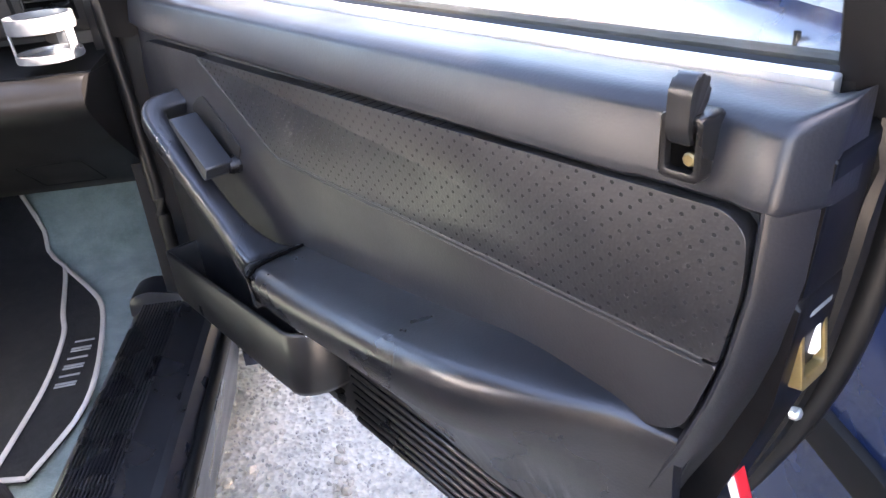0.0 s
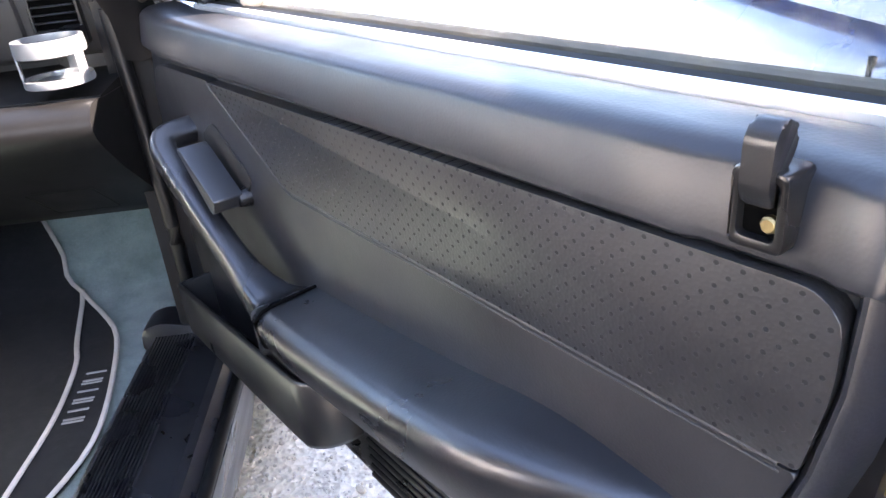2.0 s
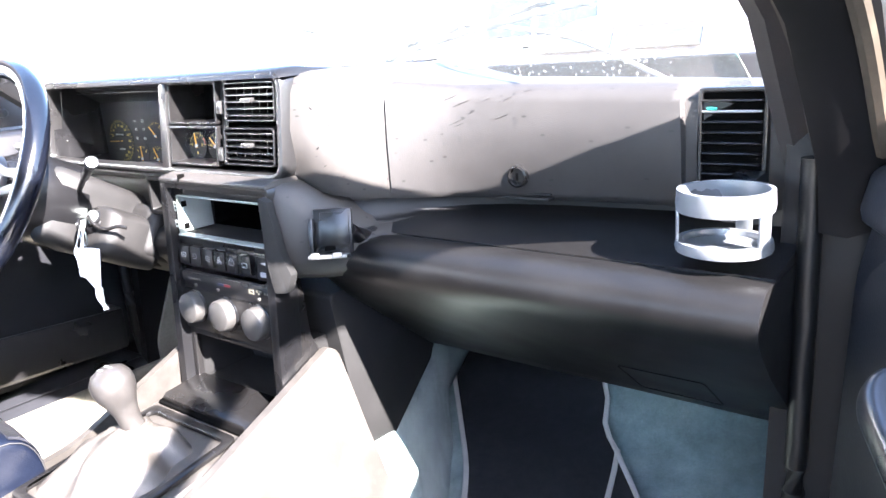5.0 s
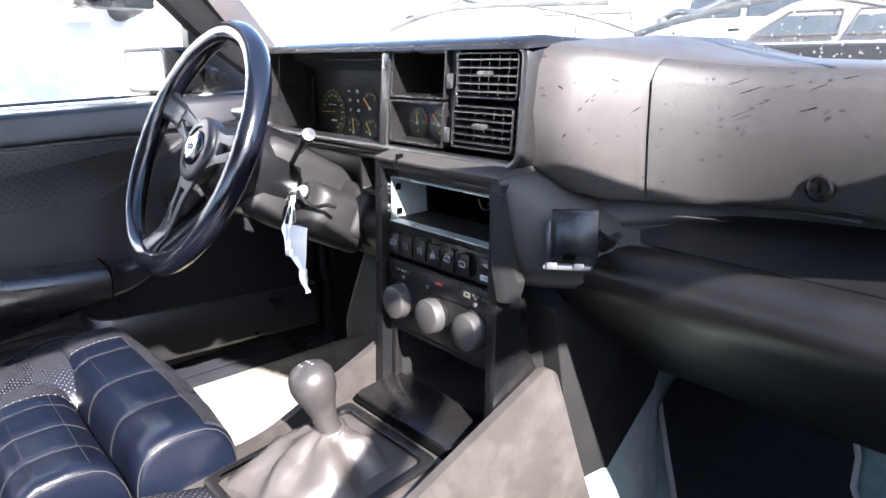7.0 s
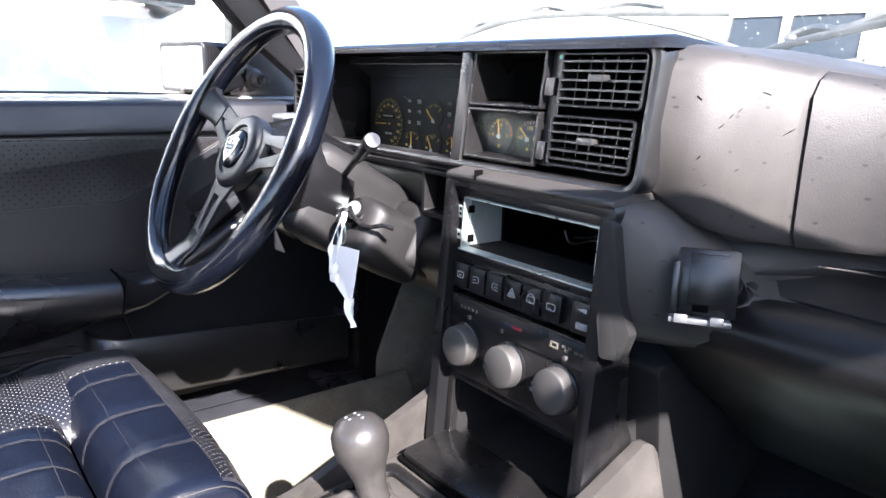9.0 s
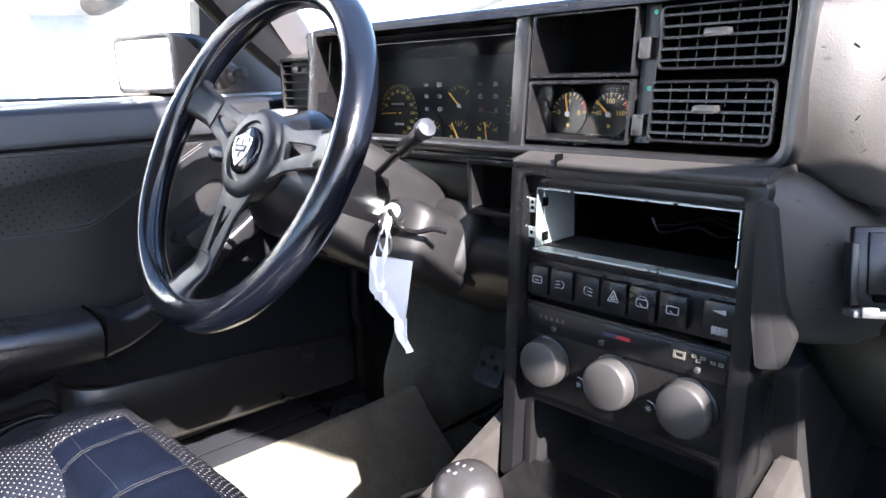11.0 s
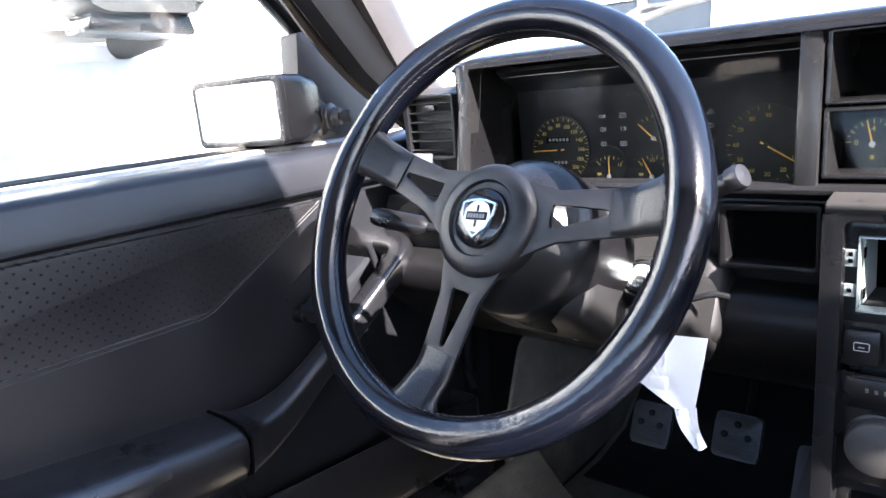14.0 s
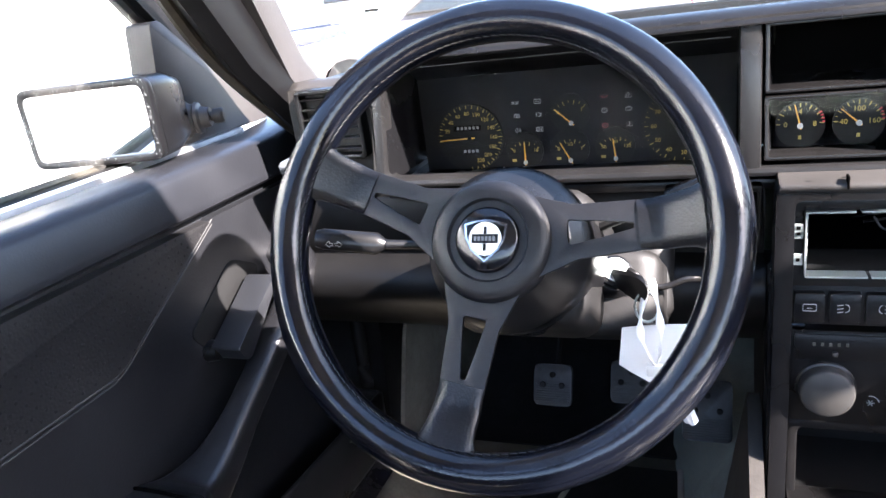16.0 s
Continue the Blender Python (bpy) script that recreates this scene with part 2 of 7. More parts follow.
steel = material("zinc_steel", (0.42, 0.47, 0.455), 0.42, metal=0.7, dirt=(0.3, 0.28, 0.25), dirt_amount=0.3)
brass = material("yellow_zinc", (0.30, 0.225, 0.10), 0.38, metal=0.8, dirt=(0.12, 0.08, 0.04), dirt_amount=0.5, dirt_scale=60)
drop_grey = material("rain_drop", (0.2, 0.205, 0.21), 0.3)
white_plastic = material("white_plastic", (0.75, 0.74, 0.70), 0.5)
paper = material("white_paper", (0.80, 0.80, 0.78), 0.8, vary=0.06)
knob_grey = material("knob_grey", (0.025, 0.0238, 0.0222), 0.55, grain=0.05, grain_scale=900, vary=0.14)
red_print = material("red_print", (0.22, 0.012, 0.016), 0.5)
red_paint = material("red_sticker", (0.55, 0.02, 0.03), 0.4)
green_dot = material("green_dot", (0.02, 0.35, 0.25), 0.4)
blue_paint_mark = material("blue_print", (0.012, 0.02, 0.05), 0.5)
print_grey = material("grey_print", (0.26, 0.26, 0.26), 0.6)
print_yellow = material("yellow_print", (0.42, 0.30, 0.06), 0.6)
print_white = material("white_print", (0.45, 0.45, 0.43), 0.6)
print_orange = material("orange_needle", (0.85, 0.42, 0.05), 0.5)
gauge_black = material("gauge_face", (0.004, 0.004, 0.0052), 0.6, spec=0.2)
gauge_dial = material("gauge_dial", (0.0090, 0.0090, 0.0085), 0.6, spec=0.2)
car_paint = material("dark_blue_paint", (0.008, 0.011, 0.026), 0.25, coat=1.0, vary=0.05)
pillar_black = material("pillar_paint", (0.0030, 0.0028, 0.0030), 0.5, spec=0.2)
pillar_trim = material("pillar_trim", (0.034, 0.031, 0.031), 0.55, grain=0.2, grain_scale=600)
# Paler plastic: sun and glare on the mirror parts put into the colour.
sunlit_mirror_plastic = material("sunlit_mirror_plastic", (0.040, 0.036, 0.033), 0.5, grain=0.1, grain_scale=700, dirt=(0.07, 0.065, 0.06), dirt_amount=0.4)
headliner = material("headliner", (0.30, 0.29, 0.27), 0.9, grain=0.3)
blue_paint = material("blue_car_paint", (0.007, 0.019, 0.065), 0.25, spec=0.3, coat=0.4, dirt=(0.10, 0.11, 0.13), dirt_amount=0.12, dirt_scale=6)
white_paint = material("white_car_paint", (0.80, 0.79, 0.76), 0.3, coat=0.6)
tyre = material("tyre", (0.02, 0.02, 0.02), 0.8)
brown_seal = material("window_seal", (0.030, 0.024, 0.017), 0.5, dirt=(0.10, 0.085, 0.06), dirt_amount=0.4, dirt_scale=20)
window_glass = glass("window_glass", (0.93, 0.96, 0.95), dusty=0.10)
dusty_glass = glass("dusty_window_glass", (0.90, 0.93, 0.92), dusty=0.20)
clear_glass = glass("gauge_glass", (0.96, 0.96, 0.96), dusty=0.0, gloss=0.2)
mirror_glass = bpy.data.materials.new("mirror_glass")
mirror_glass.use_nodes = True
mirror_glass.node_tree.nodes["Principled BSDF"].inputs["Metallic"].default_value = 1.0
mirror_glass.node_tree.nodes["Principled BSDF"].inputs["Roughness"].default_value = 0.02
mirror_glass.node_tree.nodes["Principled BSDF"].inputs["Base Color"].default_value = (0.9, 0.9, 0.9, 1)


# ---- building helpers ----
def part(name, bm, mat, parent=None, label="", smooth=40, at=None):
    bmesh.ops.recalc_face_normals(bm, faces=bm.faces)
    me = bpy.data.meshes.new(name)
    bm.to_mesh(me)
    bm.free()
    me.materials.append(mat)
    if smooth:
        for p in me.polygons:
            p.use_smooth = True
        me.set_sharp_from_angle(angle=radians(smooth))
    ob = new(name, me)
    if parent is not None:
        ob.parent = parent
    if at is not None:
        ob.matrix_basis = at
    if label:
        tagged(ob, label)
    return ob


def thing(name, label, category, m=None, group="", kind=""):
    ob = new(name)
    ob.empty_display_size = 0.05
    if m is not None:
        ob.matrix_basis = m
    return tagged(ob, label, category, group, kind)


def bevel(bm, verts_or_edges, width, seg=2):
    if width > 0:
        bmesh.ops.bevel(bm, geom=verts_or_edges, offset=width, segments=seg, profile=0.5, affect="EDGES", clamp_overlap=True)


def rbox(bm, c, s, bev=0.003, seg=2, m=None):
    """A box with rounded edges: centre, sizes."""
    mat = Matrix.Translation(c) @ Matrix.Diagonal((*s, 1))
    if m is not None:
        mat = m @ mat
    g = bmesh.ops.create_cube(bm, size=1.0, matrix=mat)
    es = list({e for v in g["verts"] for e in v.link_edges})
    bevel(bm, es, bev, seg)
    return bm


def B():
    return bmesh.new()


def box(c, s, bev=0.003, seg=2, m=None):
    return rbox(B(), c, s, bev, seg, m)


def prism(bm, pts, place, w0, w1, bev=0.0, seg=2):
    """A polygon (u, v) drawn out from w0 to w1; place(u, v, w) gives the point."""
    lo = [bm.verts.new(place(u, v, w0)) for u, v in pts]
    hi = [bm.verts.new(place(u, v, w1)) for u, v in pts]
    k = len(pts)
    fs = [bm.faces.new(lo[::-1]), bm.faces.new(hi)]
    fs += [bm.faces.new((lo[i], lo[(i + 1) % k], hi[(i + 1) % k], hi[i])) for i in range(k)]
    if bev:
        es = list({e for f in fs[:2] for e in f.edges})
        bevel(bm, es, bev, seg)
    return bm


def loft(bm, rings, closed=True, cap=True, loop=False):
    rows = [[bm.verts.new(p) for p in r] for r in rings]
    k = len(rows[0])
    pairs = list(zip(rows, rows[1:])) + ([(rows[-1], rows[0])] if loop else [])
    for a, b in pairs:
        for i in range(k if closed else k - 1):
            j = (i + 1) % k
            bm.faces.new((a[i], a[j], b[j], b[i]))
    if cap and closed and not loop:
        bm.faces.new(rows[0][::-1])
        bm.faces.new(rows[-1])
    return bm


def curve_pts(pts, n=8):
    """A smooth line (Catmull-Rom) through points."""
    P = [Vector(p) for p in pts]
    P = [2 * P[0] - P[1]] + P + [2 * P[-1] - P[-2]]
    out = []
    for i in range(1, len(P) - 2):
        p0, p1, p2, p3 = P[i - 1:i + 3]
        for k in range(n):
            t = k / n
            out.append(0.5 * (2 * p1 + (p2 - p0) * t + (2 * p0 - 5 * p1 + 4 * p2 - p3) * t * t + (3 * p1 - p0 - 3 * p2 + p3) * t ** 3))
    out.append(P[-2])
    return out


def glide(stations, x):
    """Values at x on a smooth line through rows of (x, values...)."""
    i = max(j for j in range(len(stations) - 1) if stations[j][0] <= x or j == 0)
    rows = [stations[max(i - 1, 0)], stations[i], stations[i + 1], stations[min(i + 2, len(stations) - 1)]]
    h = rows[2][0] - rows[1][0]
    t = min(max((x - rows[1][0]) / h, 0), 1)
    out = []
    for k in range(1, len(rows[0])):
        m0 = (rows[2][k] - rows[0][k]) / (rows[2][0] - rows[0][0]) * h
        m1 = (rows[3][k] - rows[1][k]) / (rows[3][0] - rows[1][0]) * h
        out.append((2 * t ** 3 - 3 * t * t + 1) * rows[1][k] + (t ** 3 - 2 * t * t + t) * m0 + (3 * t * t - 2 * t ** 3) * rows[2][k] + (t ** 3 - t * t) * m1)
    return out


def tube(bm, pts, r, n=8, loop=False, flat=None, up=(0, 0, 1)):
    """A round or oval bar along points. r: a radius or one per point; flat: (wide, high) factors, up gives the high side."""
    P = [Vector(p) for p in pts]
    rings = []
    k = len(P)
    for i, p in enumerate(P):
        t = (P[(i + 1) % k] - P[i - 1]) if loop else (P[min(i + 1, k - 1)] - P[max(i - 1, 0)])
        t.normalize()
        side = t.cross(Vector(up))
        if side.length < 1e-4:
            side = t.cross(Vector((0, 1, 0.01)))
        side.normalize()
        top = side.cross(t)
        rr = r[i] if isinstance(r, (list, tuple)) else r
        fx, fy = flat or (1, 1)
        rings.append([p + side * (math.cos(a) * rr * fx) + top * (math.sin(a) * rr * fy) for a in (2 * math.pi * j / n for j in range(n))])
    return loft(bm, rings, cap=not loop, loop=loop)


def sweep(bm, pts, outline, up):
    """Carry an outline of (side, top) along points, its top side towards up; outline may depend on the share of the way."""
    P = [Vector(p) for p in pts]
    k = len(P)
    rings = []
    for i, p in enumerate(P):
        t = (P[min(i + 1, k - 1)] - P[max(i - 1, 0)]).normalized()
        side = t.cross(Vector(up)).normalized()
        top = side.cross(t)
        rings.append([p + side * a + top * b for a, b in outline(i / (k - 1))])
    return loft(bm, rings)


def lathe(bm, prof, m=None, n=32):
    """Turn (radius, height) points round z."""
    m = m or Matrix()
    rings = [[m @ Vector((r * math.cos(a), r * math.sin(a), h)) for a in (2 * math.pi * j / n for j in range(n))] for r, h in prof]
    return loft(bm, rings)


def rounded(pts, radius, n=4):
    """Round off the corners of a polygon of (u, v)."""
    out = []
    k = len(pts)
    for i in range(k):
        p0, p, p1 = Vector(pts[i - 1]), Vector(pts[i]), Vector(pts[(i + 1) % k])
        rr = radius[i] if isinstance(radius, (list, tuple)) else radius
        rr = min(rr, (p0 - p).length * 0.45, (p1 - p).length * 0.45)
        if rr < 1e-4:
            out.append(tuple(p))
            continue
        a, b = p + (p0 - p).normalized() * rr, p + (p1 - p).normalized() * rr
        for j in range(n + 1):
            t = j / n
            q = a * (1 - t) ** 2 + p * 2 * t * (1 - t) + b * t * t
            out.append((q.x, q.y))
    return out


def rect(u0, u1, v0, v1):
    return [(u0, v0), (u1, v0), (u1, v1), (u0, v1)]


def frame_ring(bm, outer, inner, place, w0, w1, bev=0.0):
    """A flat frame between two outlines with the same number of points, drawn out from w0 to w1."""
    k = len(outer)
    o0, i0 = [bm.verts.new(place(u, v, w0)) for u, v in outer], [bm.verts.new(place(u, v, w0)) for u, v in inner]
    o1, i1 = [bm.verts.new(place(u, v, w1)) for u, v in outer], [bm.verts.new(place(u, v, w1)) for u, v in inner]
    es = []
    for i in range(k):
        j = (i + 1) % k
        for q in ((o0[i], o0[j], i0[j], i0[i]), (o1[i], o1[j], i1[j], i1[i]), (o0[i], o0[j], o1[j], o1[i]), (i0[i], i0[j], i1[j], i1[i])):
            bm.faces.new(q)
        for ring in (o0, i0, o1, i1):
            es.append(bm.edges.get((ring[i], ring[j])))
    bevel(bm, es, bev, 2)
    return bm


def text_part(name, body, size, m, mat, parent, align="CENTER"):
    cu = bpy.data.curves.new(name, "FONT")
    cu.body, cu.size, cu.align_x, cu.align_y, cu.extrude = body, size, align, "CENTER", 0.00008
    cu.resolution_u = 2
    cu.materials.append(mat)
    temp = new("lettering", cu)
    me = bpy.data.meshes.new_from_object(temp)
    bpy.data.objects.remove(temp)
    ob = new(name, me)
    ob.parent = parent
    ob.matrix_basis = m
    return ob


# ---- the car's shell and the ground ----
GROUND = -0.12


def place_x(u, v, w):
    """Outline in (y, z), drawn out along x."""
    return Vector((w, u, v))


def place_y(u, v, w):
    """Outline in (x, z), drawn out along y."""
    return Vector((u, w, v))


def gravel_ground():
    m = material("gravel", (0.60, 0.53, 0.425), 0.95, grain=0.9, grain_scale=75, vary=0.38, vary_scale=3.5, fine=1.0, fine_scale=60, dirt=(0.20, 0.185, 0.16), dirt_amount=0.6, dirt_scale=22)
    for k in m.node_tree.nodes:
        if k.type == "BUMP":
            k.inputs["Distance"].default_value = 0.012
    bm = B()
    n = 40
    span = [(-1 + 2 * i / n) for i in range(n + 1)]
    span = [math.copysign(abs(s) ** 3 * 1500 + abs(s) * 3, s) for s in span]
    grid = [[bm.verts.new((x + 0.7, y + 0.2, GROUND + 0.006 * noise.noise((x * 2, y * 2, 0)))) for x in span] for y in span]
    for a, b in zip(grid, grid[1:]):
        for i in range(n):
            bm.faces.new((a[i], a[i + 1], b[i + 1], b[i]))
    ob = part("ground", bm, m)
    tagged(ob, "pale gravel ground of a parking lot", "ground", kind="structure")
    ball = B()
    bmesh.ops.create_icosphere(ball, subdivisions=1, radius=1.0)
    shape, faces = [v.co.copy() for v in ball.verts], [[v.index for v in f.verts] for f in ball.faces]
    ball.free()
    rnd = random.Random(4)
    pts, polys = [], []
    for _ in range(3200):
        x, y = rnd.uniform(0.62, 1.45), rnd.uniform(-0.35, 1.1)
        r = rnd.uniform(0.002, 0.006) * (2.4 if rnd.random() < 0.06 else 1)
        mm = Matrix.Translation((x, y, GROUND + r * 0.3)) @ Euler((rnd.random() * 3, rnd.random() * 3, rnd.random() * 3)).to_matrix().to_4x4() @ Matrix.Diagonal((r * rnd.uniform(0.8, 1.5), r, r * rnd.uniform(0.5, 0.9), 1))
        k = len(pts)
        pts += [tuple(mm @ (v * rnd.uniform(0.85, 1.1))) for v in shape]
        polys += [[k + q for q in f] for f in faces]
    me = bpy.data.meshes.new("gravel_stones")
    me.from_pydata(pts, [], polys)
    me.materials.append(material("gravel_stone", (0.48, 0.43, 0.36), 0.9, vary=0.4, vary_scale=30))
    so = new("gravel_stones", me)
    tagged(so, "loose pale gravel stones on the ground", "gravel", kind="stuff")


def floor_pan():
    bm = B()
    prof = [(-1.25, 0.19), (0.50, 0.19), (0.60, 0.21), (0.98, 0.52), (0.98, 0.62)]
    rows = []
    xs = [-0.60, -0.45, -0.30, -0.20, 0.20, 0.30, 0.45, 0.60]
    for y, z in prof:
        rows.append([(x, y, z) for x in xs])
    loft(bm, rows, closed=False, cap=False)
    bmesh.ops.subdivide_edges(bm, edges=bm.edges[:], cuts=2, use_grid_fill=True)
    for v in bm.verts:
        v.co.z += 0.004 * noise.noise(v.co * 9)
    g = bmesh.ops.extrude_face_region(bm, geom=bm.faces[:])
    for v in g["geom"]:
        if isinstance(v, bmesh.types.BMVert):
            v.co.z -= 0.03
    ob = part("floor", bm, carpet)
    tagged(ob, "faded green carpet over the car floor and footwell", "floor", kind="structure")
    ob = part("sill_carpet", prism(B(), rounded([(-0.45, 0.185), (-0.545, 0.275), (-0.580, 0.318), (-0.594, 0.322), (-0.594, 0.185)], 0.006), place_y, -0.7, 0.30), grey_carpet)
    tagged(ob, "olive grey carpet climbing to the driver's sill", "carpet", kind="structure")
    # the driver's footwell carpet is browner
    bm = B()
    rows = [[(x, y, z + 0.006) for x in (-0.60, -0.40, -0.20, -0.16)] for y, z in prof]
    loft(bm, rows, closed=False, cap=False)
    g = bmesh.ops.extrude_face_region(bm, geom=bm.faces[:])
    for v in g["geom"]:
        if isinstance(v, bmesh.types.BMVert):
            v.co.z -= 0.005
    ob = part("floor_carpet", bm, grey_carpet)
    tagged(ob, "worn olive grey carpet in the driver's footwell", "carpet", kind="structure")
    ob = part("kick_carpet", prism(B(), rounded([(0.24, 0.20), (0.62, 0.22), (0.80, 0.40), (0.80, 0.50), (0.30, 0.50), (0.24, 0.36)], 0.02), lambda u, v, w: Vector((w, u, v)), -0.602, -0.594, 0.002), grey_carpet)
    tagged(ob, "worn olive grey carpet beside the driver's pedals", "carpet", kind="structure")
    # Black layer makes the carpet darker towards the front of the footwell.
    bm = B()
    loft(bm, [[(x, y, z + 0.011) for x in (-0.585, -0.40, -0.20, -0.17)] for y, z in ((0.44, 0.19), (0.50, 0.19), (0.60, 0.21), (0.96, 0.504))], closed=False, cap=False)
    g = bmesh.ops.extrude_face_region(bm, geom=bm.faces[:])
    for v in g["geom"]:
        if isinstance(v, bmesh.types.BMVert):
            v.co.z -= 0.004
    ob = part("toe_board", bm, mat_black)
    tagged(ob, "black layer over the toe board behind the pedals", "toe board", kind="structure")


def sill(side):
    """Door sill with a ribbed tread plate."""
    s = 1 if side == "right" else -1
    root = thing("door_sill_" + side, "black plastic door sill with a ribbed tread plate", "door sill", kind="structure")
    P = lambda u, v, w: Vector((s * u, w, v))
    prof = [(0.565, 0.10), (0.565, 0.262), (0.585, 0.278), (0.655, 0.282), (0.665, 0.272), (0.70, 0.262), (0.705, 0.285), (0.72, 0.288), (0.733, 0.262), (0.744, 0.250), (0.742, 0.235), (0.69, 0.05), (0.66, -0.02), (0.63, -0.02), (0.60, 0.05)]
    if s < 0:
        root.matrix_basis = Matrix.Translation((-0.030, 0, 0.050))
    part("sill_body", prism(B(), prof, P, -1.3, 0.24), sill_plastic, root)
    bm = B()
    for i in range(13):
        u = 0.588 + i * 0.0052
        rbox(bm, (s * u, -0.50, 0.2835), (0.0028, 1.42, 0.004), 0.001, 1)
    part("tread_ribs", bm, sill_plastic, root, "ribbed black tread plate")
    if s > 0:
        part("sill_end", prism(B(), rounded([(0.562, 0.255), (0.566, 0.30), (0.60, 0.31), (0.662, 0.296), (0.668, 0.25)], 0.012), P, 0.205, 0.262, 0.004), sill_plastic, root)
    bm = tube(B(), [(s * 0.738, y, 0.262) for y in np.linspace(-1.25, 0.2, 12)], 0.009, 10)
    part("rubber_seal", bm, rubber, root)
    return root


def kick_side(side):
    """Hinge pillar and the trim beside the footwell."""
    s = 1 if side == "right" else -1
    root = thing("pillar_" + side, "black painted hinge pillar with rubber seal", "pillar", kind="structure")
    off = 0.032 if s > 0 else 0.0
    P = lambda u, v, w: Vector((s * (w + off), u, v))
    bm = prism(B(), rounded([(0.20, 0.16), (0.33, 0.16), (0.95, 0.16), (0.95, 0.86), (0.30, 0.86), (0.235, 0.84), (0.225, 0.50), (0.21, 0.30)], 0.03), P, 0.60, 0.70, 0.006)
    part("pillar_post", bm, pillar_black, root)
    bm = tube(B(), curve_pts([(s * (0.622 + off), 0.225, 0.29), (s * (0.63 + off), 0.215, 0.42), (s * (0.63 + off), 0.217, 0.60), (s * (0.628 + off), 0.216, 0.80)], 6), 0.011, 10)
    part("rubber_seal", bm, rubber, root)
    # windscreen pillar: two posts with the trim towards the glass
    def rail(pts, w, h, mat, name):
        bm = B()
        rings = []
        for (x, y, z) in pts:
            rings.append([(s * (x + dx), y + dy, z + dz) for dx, dy, dz in ((-w, -h, -h * 0.3), (-w * 0.2, -h * 1.05, -h * 0.4), (w, -h * 0.5, 0), (w, h * 0.6, h * 0.5), (-w * 0.4, h, h * 0.6), (-w * 1.05, h * 0.3, h * 0.2))])
        loft(bm, rings)
        return part(name, bm, mat, root)
    if s > 0:
        rail([(0.700, 0.236, 0.74), (0.698, 0.222, 0.80), (0.688, 0.110, 0.93), (0.660, -0.045, 1.045), (0.592, -0.35, 1.28)], 0.030, 0.030, pillar_black, "outer_post")
        rail([(0.645, 0.290, 0.78), (0.642, 0.275, 0.80), (0.636, 0.150, 0.935), (0.608, -0.005, 1.050), (0.555, -0.335, 1.285)], 0.017, 0.024, pillar_trim, "pillar_trim")
        line = [(0.718, 0.195, 0.81), (0.706, 0.080, 0.93), (0.682, -0.077, 1.045), (0.615, -0.375, 1.265)]
    else:
        rail([(0.612, 0.205, 0.80), (0.606, 0.055, 0.92), (0.585, -0.060, 1.03), (0.53, -0.33, 1.295)], 0.026, 0.030, pillar_black, "outer_post")
        rail([(0.606, 0.220, 0.80), (0.600, 0.115, 0.90), (0.572, 0.005, 1.03), (0.52, -0.31, 1.305)], 0.020, 0.024, pillar_trim, "pillar_trim")
        line = [(0.636, 0.185, 0.81), (0.624, 0.03, 0.92), (0.602, -0.085, 1.03), (0.55, -0.35, 1.285)]
    if s > 0:
        part("inner_seal", tube(B(), curve_pts([(0.664, 0.222, 0.81), (0.656, 0.098, 0.93), (0.622, -0.060, 1.045), (0.565, -0.355, 1.27)], 6), 0.008, 8), brown_seal, root)
    bm = tube(B(), curve_pts([(s * x, y, z) for x, y, z in line], 6), 0.008, 8)
    part("door_seal", bm, brown_seal, root)
    return root


